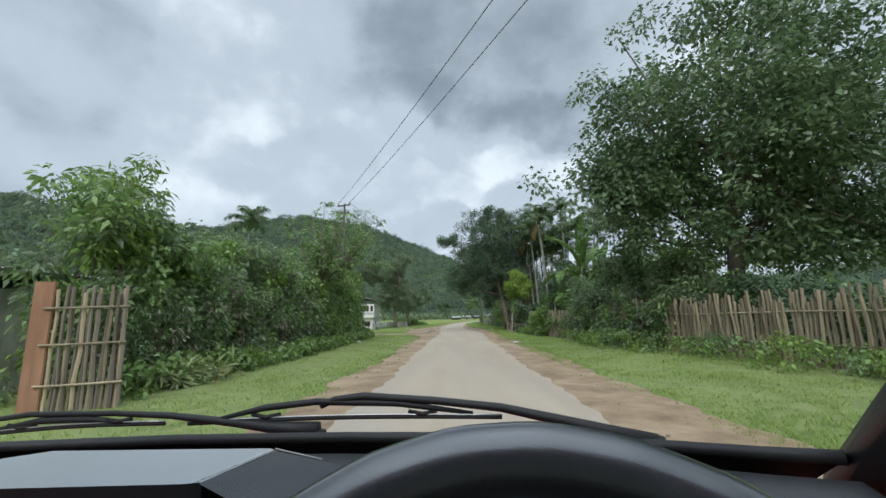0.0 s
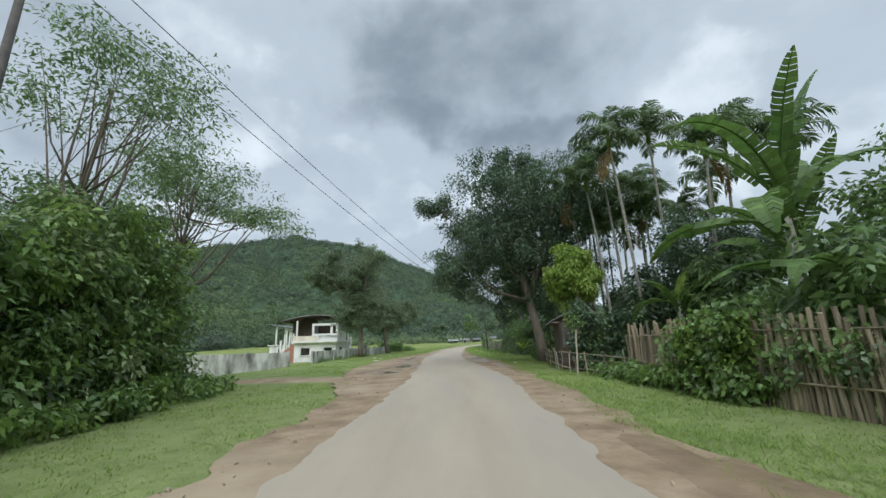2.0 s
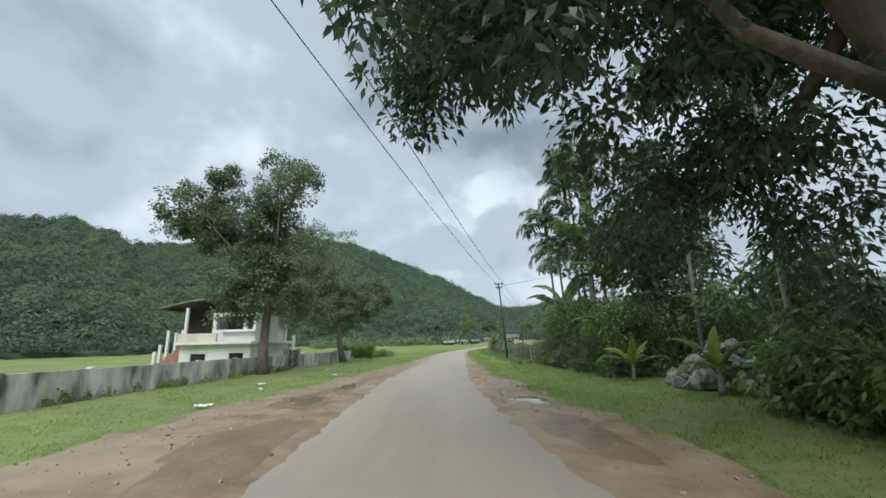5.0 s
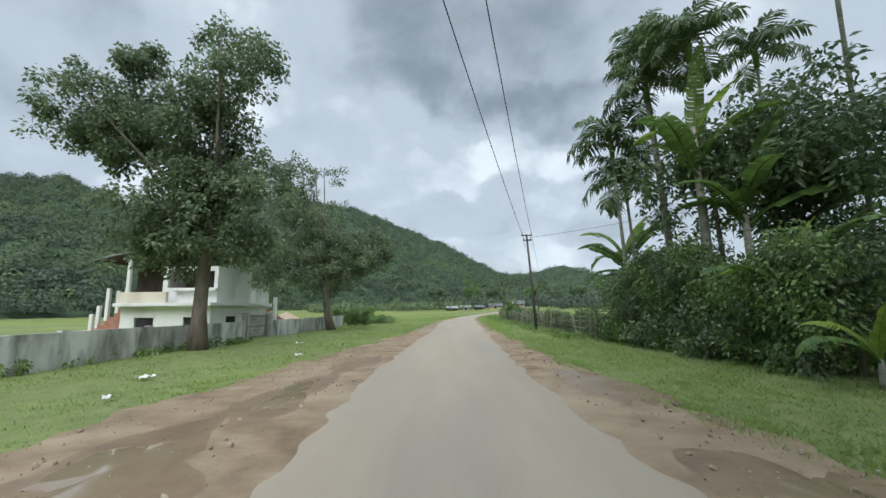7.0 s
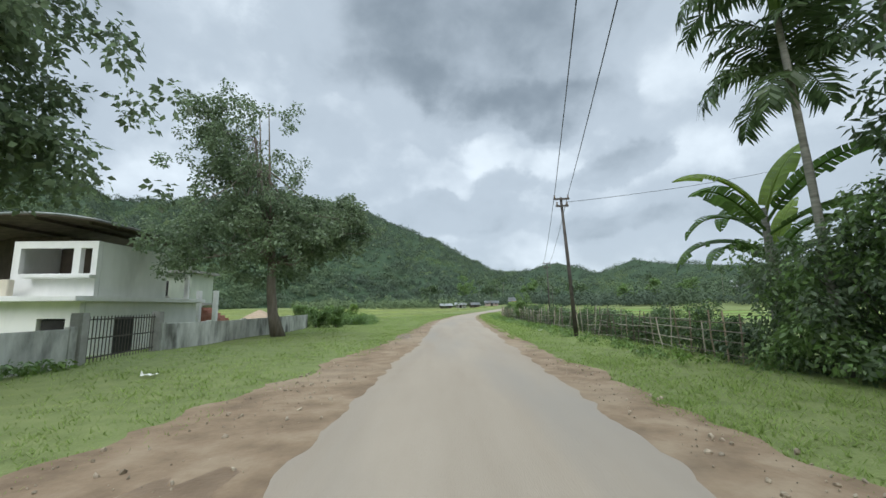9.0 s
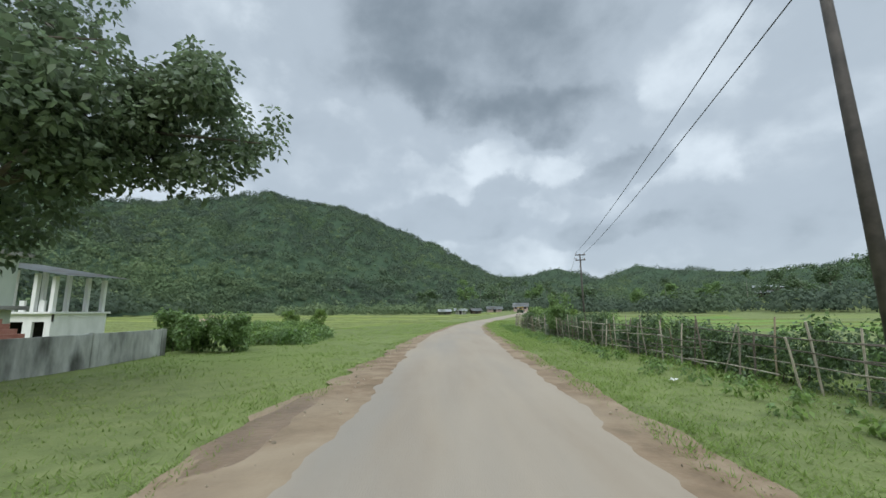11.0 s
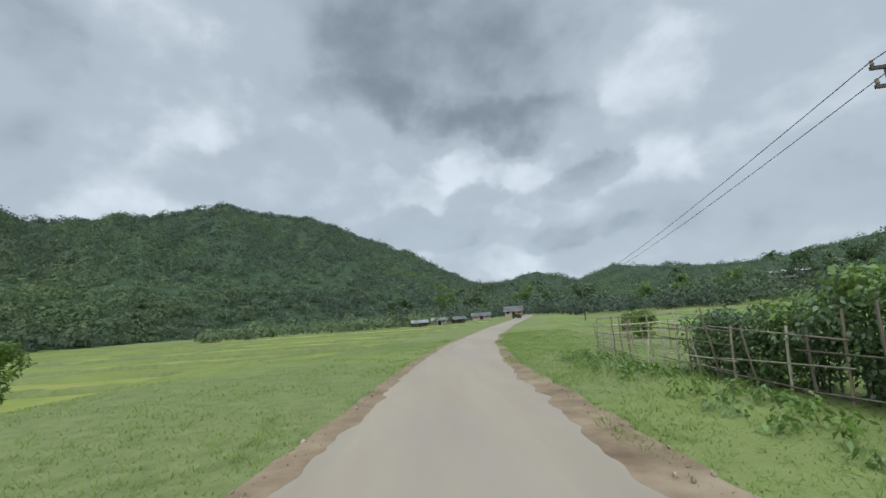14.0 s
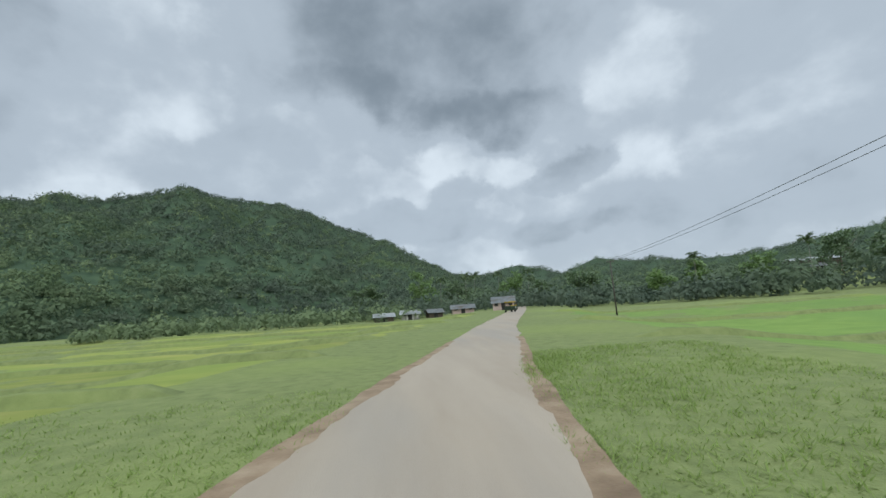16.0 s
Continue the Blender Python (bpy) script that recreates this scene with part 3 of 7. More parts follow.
def strip(name, mat, y0, y1, left, right, z, step=0.16, cols=5, seed=1, rough=0.12, crown=0.0):
    """A ragged band along the road between two offsets from its middle."""
    r = np.random.default_rng(seed)
    rows = np.arange(y0, y1 + step / 2, step)
    verts, w = [], cols + 1
    ph = r.random(6) * 6
    for y in rows:
        c, h = road_at(y)
        wl, wr = (rough * (1.5 * noise.noise((y * 0.45, ph[k], 0)) + 1.3 * noise.noise((y * 1.6, ph[k], 5)) + 0.55 * noise.noise((y * 3.6, ph[k], 9)) + float(np.clip(r.normal(), -2, 2)) * 0.04) for k in (0, 3))
        wide = min(1.0, (right(y, h) - left(y, h) - 0.45) / 0.9)
        a, b = c + left(y, h) + wl * wide, c + right(y, h) + wr * wide
        for i in range(w):
            k = i / cols
            x = a + (b - a) * k
            zz = z + crown * (1 - (2 * k - 1) ** 2)
            if crown and i in (0, cols):
                zz = z - 0.034
            verts.append((x, y, zz + 2.2 * float(smooth_step(120, 270, y))))
    faces = [(j * w + i, j * w + i + 1, (j + 1) * w + i + 1, (j + 1) * w + i) for j in range(len(rows) - 1) for i in range(cols)]
    return mesh_from(name, verts, faces, mat, True)


def shoulder_l(y, h):
    return -h - float(np.interp(y, [0, 8, 20, 30, 37, 42, 50, 56, 62, 70, 78, 86, 92, 100, 108, 130], [0.85, 0.85, 0.8, 1.0, 2.6, 3.6, 3.2, 2.6, 1.8, 1.2, 1.0, 0.6, 0.5, 0.28, 0.2, 0.15]))


def shoulder_r(y, h):
    return h + float(np.interp(y, [0, 8, 20, 30, 40, 50, 56, 66, 74, 84, 96, 104, 112, 130], [1.35, 1.25, 1.0, 1.0, 1.1, 1.9, 1.4, 0.9, 0.55, 0.5, 0.55, 0.45, 0.25, 0.15]))


solo("dirt_verge", strip("dirt_verge", M["dirt"], -20, 140, shoulder_l, lambda y, h: -h + 0.5, -0.008, seed=3, rough=0.2), "bare brown dirt shoulder strewn with grit", "verge", kind="structure")
solo("dirt_verge", strip("dirt_verge", M["dirt"], -20, 140, lambda y, h: h - 0.5, shoulder_r, -0.010, seed=4, rough=0.16), "bare brown dirt shoulder strewn with grit", "verge", kind="structure")
solo("road", strip("road", M["asphalt"], -60, 260, lambda y, h: -h, lambda y, h: h, 0.012, step=0.12, cols=6, seed=5, rough=0.10, crown=0.02), "narrow worn village road, pale and damp", "road", kind="structure")


def grass_field(name, mat, n, height, area, label, seed, width=0.0075, bend=0.7):
    """Tufts of single blades. area(r, n) gives the places."""
    r = np.random.default_rng(seed)
    xy = area(r, n)
    n = len(xy)
    per = 4
    b = np.repeat(xy, per, axis=0) + r.normal(size=(n * per, 2)) * 0.045
    z = ground_z(b[:, 0], b[:, 1])
    patchy = 0.55 + 0.45 * (np.sin(xy[:, 0] * 1.3 + 2 * np.sin(xy[:, 1] * 0.7)) * np.sin(xy[:, 1] * 0.9 + np.sin(xy[:, 0] * 1.7)) + 1)
    hh = height * (0.5 + r.random(n * per)) * np.repeat((0.5 + 0.7 * r.random(n)) * patchy, per)
    a = r.random(n * per) * 2 * math.pi
    side = np.stack([np.cos(a), np.sin(a), np.zeros_like(a)], 1)
    lean = np.stack([-np.sin(a), np.cos(a), np.zeros_like(a)], 1) * (bend * (0.3 + r.random(n * per)) * hh)[:, None]
    p = np.stack([b[:, 0], b[:, 1], z - 0.02], 1)
    w = (width * (0.6 + 0.8 * r.random(n * per)))[:, None]
    tri = np.stack([p - side * w, p + side * w, p + lean + np.stack([np.zeros_like(z), np.zeros_like(z), hh], 1)], 1)
    return solo(name, quads(name, tri, mat, per=3), label, "grass", kind="stuff")


def verge_area(y0, y1, near, far, side):
    def area(r, n):
        y = y0 + (y1 - y0) * r.random(n)
        c = np.interp(y, [p[0] for p in ROAD], [p[1] for p in ROAD])
        edge = np.array([(shoulder_l(t, road_at(t)[1]) if side < 0 else shoulder_r(t, road_at(t)[1])) for t in y])
        d = near + (far - near) * r.random(n) ** 1.6
        x = c + edge + side * d
        keep = ~((side < 0) & (x < -2.8) & (np.abs(y - (37.2 - 0.04 * x)) < 1.6))
        return np.stack([x, y], 1)[keep]
    return area


grass_field("grass", M["grass"], 34000, 0.06, verge_area(2, 60, -0.3, 7.5, -1), "lush green roadside grass", 11, 0.0105, 1.7)
grass_field("grass", M["grass"], 34000, 0.075, verge_area(2, 60, -0.3, 5.5, 1), "lush green roadside grass", 12, 0.0105, 1.7)
grass_field("grass", M["grass"], 36000, 0.062, verge_area(60, 130, -0.3, 12, -1), "lush green roadside grass", 13, 0.0115, 1.7)
grass_field("grass", M["grass"], 34000, 0.08, verge_area(60, 134, -0.3, 5.5, 1), "lush green roadside grass with weeds", 14, 0.0115, 1.7)

# ---- wooded hills round the valley ----
SKYLINE = ((-180, 9), (-120, 11), (-70, 13), (-56, 13.5), (-49, 14.0), (-45, 13.6), (-42, 12.5), (-37, 12.7), (-31, 14.2), (-27, 15.3), (-22, 15.5), (-16, 14.8), (-10, 13.4), (-5, 11.3), (0, 9.2), (6, 6.2), (9, 4.5), (13, 4.9), (15, 5.6), (17, 5.9), (20, 5.0),
           (22.6, 4.1), (25, 5.2), (27, 5.9), (30, 5.2), (36, 4.6), (40, 4.4), (44, 4.4), (50, 5.4), (60, 6.5), (90, 8), (140, 9), (180, 9))
EYE = np.array([0.5, 83.8])


def hill_shape(az):
    """Radius of the foot and of the ridge, and the ridge's height, towards an azimuth in degrees."""
    el = np.interp(az, [p[0] for p in SKYLINE], [p[1] for p in SKYLINE])
    foot = np.interp(az, [-180, -90, -50, -30, -10, 4, 12, 30, 60, 90, 180], [120, 110, 120, 165, 190, 215, 330, 360, 300, 200, 120])
    ridge = np.interp(az, [-180, -60, -30, 0, 8, 14, 40, 90, 180], [420, 460, 560, 700, 760, 1050, 1050, 700, 420])
    return foot, ridge, ridge * np.tan(np.radians(el)) + 1.4


def hill_point(az, k):
    """Place on the hillside: k = 0 at the foot, 1 on the ridge."""
    foot, ridge, top = hill_shape(az)
    rad = foot + (ridge - foot) * k
    bumps = 0.10 * np.sin(az * 0.55 + 3 * k) + 0.06 * np.sin(az * 1.3 - 7 * k + 1)
    rise = np.clip(k, 0, 1) ** 0.92
    z = 1.2 + (top - 1.2) * np.clip(rise * (1 + bumps * np.sin(np.pi * np.clip(k, 0, 1))), 0, None) - np.clip(k - 1, 0, None) * top * 1.5
    a = np.radians(az)
    return np.stack([EYE[0] + rad * np.sin(a), EYE[1] + rad * np.cos(a), z], -1)


az_g, k_g = np.meshgrid(np.linspace(-180, 180, 361), np.concatenate([np.linspace(-0.02, 1.0, 36), [1.06, 1.2]]))
hill_v = hill_point(az_g, k_g).reshape(-1, 3)
hill_v[: 361, 2] = -1.0
hill_f = [(j * 361 + i, j * 361 + i + 1, (j + 1) * 361 + i + 1, (j + 1) * 361 + i) for j in range(k_g.shape[0] - 1) for i in range(360)]
solo("hillside", mesh_from("hillside", hill_v, hill_f, M["hill"], True), "steep hills under dense tropical forest", "hill", kind="structure")


def crowns(name, mat, places, size, label, seed, faces=44, fine=0.75):
    """Many far tree crowns as one mesh: each a lumpy cap of loose leafy sprays."""
    r = np.random.default_rng(seed)
    n = len(places)
    s = (size * (0.45 + 0.85 * r.random(n) ** 1.6))[:, None, None]
    wide = np.stack([r.uniform(0.42, 0.66, n), r.uniform(0.42, 0.66, n), r.uniform(0.34, 0.62, n)], 1)[:, None, :]
    d = unit(r.normal(size=(n, faces, 3)))
    d[..., 2] = np.abs(d[..., 2]) * 1.15 - 0.25
    lump = 1 + 0.3 * np.sin(d[..., :1] * 4.2 + r.random((n, 1, 1)) * 6) * np.sin(d[..., 1:2] * 4.7 + r.random((n, 1, 1)) * 6)
    c = places[:, None, :] + d * wide * s * lump * (0.66 + 0.42 * r.random((n, faces, 1)) ** 0.6) + [0, 0, 1] * s * 0.22
    facing = unit(d * [1, 1, 0.7] + [0, 0, 0.3] + r.normal(size=d.shape) * 0.22)
    t1 = unit(np.cross(facing, r.normal(size=d.shape)))
    t2 = np.cross(facing, t1)
    q = fine * np.minimum(s * 0.2, 0.42 + s * 0.06) * (0.55 + 0.8 * r.random((n, faces, 1)))
    pts = np.stack([c - t1 * q, c - t2 * q * r.uniform(0.9, 1.6, (n, faces, 1)), c + t1 * q], 2)
    return solo(name, quads(name, pts.reshape(-1, 3, 3), mat, per=3), label, "forest", kind="stuff")


def forest_places(n, az0, az1, k0, k1, seed, skew=1.0):
    r = np.random.default_rng(seed)
    return hill_point(az0 + (az1 - az0) * r.random(n), k0 + (k1 - k0) * r.random(n) ** skew)


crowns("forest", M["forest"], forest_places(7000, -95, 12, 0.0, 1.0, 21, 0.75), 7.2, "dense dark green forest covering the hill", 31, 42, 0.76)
crowns("forest", M["forest_light"], forest_places(3000, -95, 12, 0.0, 0.9, 22, 0.7), 4.8, "lighter scrub and bamboo on the hillside, paled for haze", 32, 34, 0.72)
crowns("forest", M["forest_light"], forest_places(1800, -95, -34, 0.0, 0.75, 27, 0.8), 5.2, "light green scrub on the near hillside, paled for haze", 37, 36, 0.72)
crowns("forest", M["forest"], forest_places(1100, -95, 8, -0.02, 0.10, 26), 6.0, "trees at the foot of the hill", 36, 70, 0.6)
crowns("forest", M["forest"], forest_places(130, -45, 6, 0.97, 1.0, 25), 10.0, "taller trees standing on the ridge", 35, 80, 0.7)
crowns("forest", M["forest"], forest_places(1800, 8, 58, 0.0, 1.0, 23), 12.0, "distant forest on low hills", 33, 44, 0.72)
crowns("forest", M["forest_light"], forest_places(400, 14, 40, 0.0, 0.4, 24), 9.0, "lighter scrub at the foot of low hills, paled for haze", 34, 40, 0.72)


def belt(n, az0, az1, r0, r1, seed):
    r = np.random.default_rng(seed)
    a, d = np.radians(az0 + (az1 - az0) * r.random(n)), r0 + (r1 - r0) * r.random(n)
    x, y = EYE[0] + d * np.sin(a), EYE[1] + d * np.cos(a)
    return np.stack([x, y, ground_z(x, y)], 1)


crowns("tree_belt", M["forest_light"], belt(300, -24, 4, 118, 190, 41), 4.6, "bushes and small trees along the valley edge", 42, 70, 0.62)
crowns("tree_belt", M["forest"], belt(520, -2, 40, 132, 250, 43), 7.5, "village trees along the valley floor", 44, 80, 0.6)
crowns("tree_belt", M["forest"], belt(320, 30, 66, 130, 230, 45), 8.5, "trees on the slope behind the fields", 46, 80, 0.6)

# ---- boundary walls and the white house ----
def wall_run(points, top, label):
    """A plastered boundary wall in panels between square posts."""
    ob = thing("boundary_wall", label, "wall", (*points[0], 0), kind="structure")
    ob.matrix_world = Matrix.Identity(4)
    for (x0, y0), (x1, y1) in zip(points, points[1:]):
        length = math.hypot(x1 - x0, y1 - y0)
        n = max(1, round(length / 2.6))
        ang = math.degrees(math.atan2(y1 - y0, x1 - x0))
        for i in range(n):
            k = (i + 0.5) / n
            x, y = x0 + (x1 - x0) * k, y0 + (y1 - y0) * k
            w = length / n - 0.22
            bm = box_bm(-w / 2, w / 2, -0.07, 0.07, -1.0, top - 0.06 + 0.02 * math.sin(i * 5), 0.012)
            part("panel", bm, M["plaster"], ob, place=pose(x, y, 0, 0, 0, ang))
        for i in range(n + 1):
            x, y = x0 + (x1 - x0) * i / n, y0 + (y1 - y0) * i / n
            part("post", box_bm(-0.11, 0.11, -0.085, 0.085, -1.0, top - 0.02, 0.012), M["plaster"], ob, place=pose(x, y, 0, 0, 0, ang))
    return ob


wall_run([(-24, 36.5), (-10.5, 48.2)], 1.0, "low stained plaster boundary wall")
wall_run([(-10.2, 52.3), (-9.95, 60), (-9.5, 68.3)], 0.93, "low stained plaster boundary wall beside the grass")
wall_run([(-9.9, 72.2), (-9.3, 85.4)], 0.88, "low stained plaster boundary wall beside the grass")

house = thing("house", "unfinished white two-storey house with a curved tin roof", "house", (0, 0, 0))
house.matrix_world = Matrix.Translation((0.02, -8.43, -0.231)) @ Matrix.Scale(1.17, 4)


def hbox(name, x0, x1, y0, y1, z0, z1, mat="white_paint", label="", bevel=0.02):
    return part(name, box_bm(x0, x1, y0, y1, z0, z1, bevel), M[mat], house, label)


def holed_wall(name, x0, x1, y, z0, z1, holes, thick=0.18, mat="white_paint", parent=None):
    """A wall along x with window openings (x0, x1, z0, z1)."""
    bm = bmesh.new()
    cut_x = sorted({x0, x1, *[h[0] for h in holes], *[h[1] for h in holes]})
    cut_z = sorted({z0, z1, *[h[2] for h in holes], *[h[3] for h in holes]})
    for a, b in zip(cut_x, cut_x[1:]):
        for c, d in zip(cut_z, cut_z[1:]):
            if not any(h[0] <= a and b <= h[1] and h[2] <= c and d <= h[3] for h in holes):
                box_bm(a, b, y, y + thick, c, d, bm=bm)
    bmesh.ops.remove_doubles(bm, verts=bm.verts[:], dist=0.0005)
    return part(name, bm, M[mat], parent or house)


holed_wall("south_wall", -17.05, -12.35, 70.5, -1.0, 1.62, [(-16.3, -15.3, 0.25, 1.05), (-13.75, -12.8, 0.25, 1.05)])
hbox("west_wall", -17.05, -16.87, 70.68, 77, -1.0, 1.62)
hbox("east_wall", -12.53, -12.35, 70.68, 77, -1.0, 1.62)
hbox("north_wall", -16.87, -12.53, 76.8, 77, -1.0, 1.62)
hbox("floor_slab", -17.12, -12.1, 70.0, 77.3, 1.62, 1.80, "white_paint")
# dark panels set in the openings paint the unlit inside
for x in (-15.8, -13.2):
    hbox("window", x - 0.47, x + 0.47, 70.60, 70.64, 0.28, 1.02, "dark", "dark panel for the unlit room behind the window", 0.004)
    hbox("sill", x - 0.58, x + 0.58, 70.40, 70.50, 0.16, 0.25, "white_paint", "", 0.008)
# upper storey: a walled room, an open terrace with posts, and a bowed roof
holed_wall("room_wall", -15.25, -12.3, 70.9, 1.80, 3.75, [(-15.0, -13.15, 2.6, 3.5), (-12.9, -12.5, 2.6, 3.5)])
hbox("room_side", -12.48, -12.3, 71.08, 74.6, 1.80, 3.75)
hbox("room_side", -15.25, -15.07, 71.08, 74.6, 1.80, 3.75)
hbox("room_back", -15.07, -12.48, 74.42, 74.6, 1.80, 3.75)
# added dark panel: gives the open room its shaded depth
hbox("room_dark_panel", -15.0, -12.55, 72.4, 72.44, 1.82, 3.7, "hut_wall", "dark panel added for the shade inside the room")
# dark sheet added where the roofed terrace falls into shade
hbox("terrace_shade_panel", -18.3, -15.3, 73.0, 73.06, 1.82, 4.3, "hut_wall", "dark panel added for the shade inside the terrace")
hbox("ledge", -14.5, -12.2, 70.55, 70.9, 2.42, 2.54)
hbox("parapet", -17.1, -14.55, 70.2, 70.42, 1.80, 2.36, "cream_paint", "cream plastered parapet")
hbox("parapet", -17.1, -16.94, 70.44, 76.6, 1.80, 2.32)
for x, y in ((-16.85, 70.6), (-17.0, 76.6), (-12.4, 76.2), (-14.6, 76.2)):
    hbox("post", x - 0.09, x + 0.09, y - 0.09, y + 0.09, 1.8, 4.1)
vr, fr = [], []
for j, y in enumerate((70.4, 77.4)):
    for i in range(15):
        k = i / 14
        vr.append((-18.65 + 6.7 * k, y, 3.72 + 1.0 * math.sin(math.pi * (0.13 + 0.62 * k))))
for i in range(14):
    fr.append((i, i + 1, 16 + i, 15 + i))
me = mesh_from("roof", vr, fr, M["tin"], True)
roof = add_part("roof", me, house, "bowed grey tin roof")
thick = roof.modifiers.new("thickness", "SOLIDIFY")
thick.thickness = 0.07
# extra sheet below the tin, coloured dark as the underside's shade
dark_sheet = add_part("roof_shade_sheet", mesh_from("roof_shade_sheet", [(x, y, z - 0.09) for x, y, z in vr], fr, M["hut_wall"], True), house, "dark sheet added to shade the roof's underside")
dark_sheet.modifiers.new("thickness", "SOLIDIFY").thickness = 0.03
for i in (1, 5, 9, 13):
    x, _, z = vr[i]
    part("rafter", box_bm(x - 0.04, x + 0.04, 70.6, 77.2, z - 0.24, z - 0.13), M["hut_wall"], house)
# outside stair with a red brick flank
for i in range(9):
    part("step", box_bm(-19.75 + 0.28 * i, -19.472 + 0.28 * i, 71.0, 72.1, -1.0, -0.1 + 0.2 * i), M["red_brick"], house, "bare red brick stair step")
for x, z0, z1 in ((-19.3, 0.1, 1.25), (-18.95, 0.4, 1.7), (-18.5, 0.7, 2.65), (-17.95, 1.1, 2.5), (-17.5, 1.4, 2.68)):
    part("stair_post", box_bm(x - 0.09, x + 0.09, 71.3, 71.48, z0 - 0.6, z1, 0.012), M["white_paint"], house)
hbox("door", -12.345, -12.3, 72.0, 72.9, -0.95, 1.05, "dark", "dark doorway", 0.004)

# iron gate in the wall
gate = thing("metal_gate", "dark iron bar gate between concrete posts", "gate", (-9.75, 70.3, 0), 98)
for x in (-1.8, 1.8):
    part("gate_post", box_bm(x - 0.14, x + 0.14, -0.14, 0.14, -0.9, 1.25, 0.015), M["concrete"], gate)
for z in (0.05, 0.55, 1.05):
    part("rail", box_bm(-1.66, 1.66, -0.015, 0.015, z, z + 0.035), M["pole"], gate)
for i in range(23):
    part("bar", box_bm(-1.6 + 0.145 * i - 0.009, -1.6 + 0.145 * i + 0.009, -0.009, 0.009, -0.05, 1.16), M["pole"], gate)

# ---- hut with a tin roof, right of the road ----
hut = thing("hut", "wattle hut darkened for tree shade, with a low grey tin roof", "hut", (6.87, 41.32, 0), -11)


def sheet_roof(name, x0, x1, y0, y1, z0, z1, parent, mat, waves=26, amp=0.022):
    """A sloping corrugated sheet, eave at x0, z0 and ridge at x1, z1."""
    verts, faces = [], []
    n = waves * 4
    for i in range(n + 1):
        y = y0 + (y1 - y0) * i / n
        w = amp * math.sin(2 * math.pi * i / 4)
        for k in range(2):
            verts.append((x0 + (x1 - x0) * k, y, z0 + (z1 - z0) * k + w))
    for i in range(n):
        faces.append((2 * i, 2 * i + 1, 2 * i + 3, 2 * i + 2))
    ob = add_part(name, mesh_from(name, verts, faces, mat), parent)
    ob.modifiers.new("thickness", "SOLIDIFY").thickness = 0.02
    return ob


sheet_roof("roof_sheet", -1.2, -0.15, -2.4, 2.6, 2.14, 2.6, hut, M["tin"])
sheet_roof("roof_sheet", 1.5, -0.25, -2.4, 2.6, 1.95, 2.6, hut, M["tin"])
part("side_wall", box_bm(-0.82, -0.74, -2.1, 2.1, -0.1, 2.22), M["hut_wall"], hut)
part("side_wall", box_bm(1.4, 1.48, -2.1, 2.1, -0.1, 1.93), M["hut_wall"], hut)
for y in (-2.1, 2.02):
    outline = ((-0.735, -0.1), (1.395, -0.1), (1.395, 1.95), (-0.2, 2.53), (-0.735, 2.28))
    gv = [(x, y, z) for x, z in outline] + [(x, y + 0.08, z) for x, z in outline]
    gf = [(0, 1, 2, 3, 4), (9, 8, 7, 6, 5)] + [(k, 5 + k, 5 + (k + 1) % 5, (k + 1) % 5) for k in range(5)]
    add_part("gable_wall", mesh_from("gable_wall", gv, gf, M["hut_wall"]), hut)
for i, (x, z0, z1) in enumerate(((-0.72, 0.9, 2.05), (-0.58, 1.25, 2.0), (-0.43, 0.8, 1.7), (-0.2, 1.0, 1.95), (-0.06, 1.3, 1.8), (0.2, 0.9, 1.7))):
    part("board", box_bm(x, x + 0.12 + 0.04 * (i % 2), -2.14, -2.11, z0, z1, 0.005), M["hut_board"], hut, "weathered grey board")
part("post", bm=box_bm(-1.13, -1.03, 2.3, 2.4, -0.1, 2.14, 0.01), material=M["hut_wall"], parent=hut)
for i in range(9):
    part("eave_pole", box_bm(-1.16, -0.83, -2.4 + 0.58 * i, -2.35 + 0.58 * i, 2.04, 2.09), M["wood_grey"], hut)

# ---- two more houses past the gate ----
green_house = thing("house", "pale green plastered two-storey house behind the wall", "house", (-1.0, 1.0, 0))
holed_wall("south_wall", -24.0, -15.9, 84.0, -1.0, 1.55, [(-18.6, -17.4, -0.1, 1.0), (-22.4, -21.2, -0.1, 1.0)], mat="green_plaster", parent=green_house)
holed_wall("upper_wall", -24.0, -15.9, 84.0, 1.72, 3.7, [(-18.6, -17.4, 2.2, 3.2), (-22.4, -21.2, 2.2, 3.2)], mat="green_plaster", parent=green_house)
for x in (-24.0, -16.08):
    part("side_wall", box_bm(x, x + 0.18, 84.18, 86.6, -1.0, 3.7), M["green_plaster"], green_house)
part("back_wall", box_bm(-23.82, -16.08, 86.42, 86.6, -1.0, 3.7), M["green_plaster"], green_house)
part("floor_slab", box_bm(-24.3, -15.5, 83.3, 86.9, 1.56, 1.71, 0.01), M["concrete"], green_house, "stained concrete floor slab")
part("roof_slab", box_bm(-24.3, -15.6, 83.6, 86.9, 3.71, 3.88, 0.01), M["concrete"], green_house, "stained concrete roof slab")
for x in (-18.0, -21.8):
    for z in (-0.1, 2.2):
        part("window", box_bm(x - 0.6, x + 0.6, 84.08, 84.12, z, z + 1.0), M["dark"], green_house, "dark window opening")
        part("sill", box_bm(x - 0.7, x + 0.7, 83.88, 83.996, z - 0.1, z - 0.01), M["concrete"], green_house)
for x in (-15.2, -14.1):
    part("pillar", box_bm(x - 0.13, x + 0.13, 83.7, 83.96, -1.0, 2.5, 0.01), M["white_paint"], green_house, "white plastered pillar")
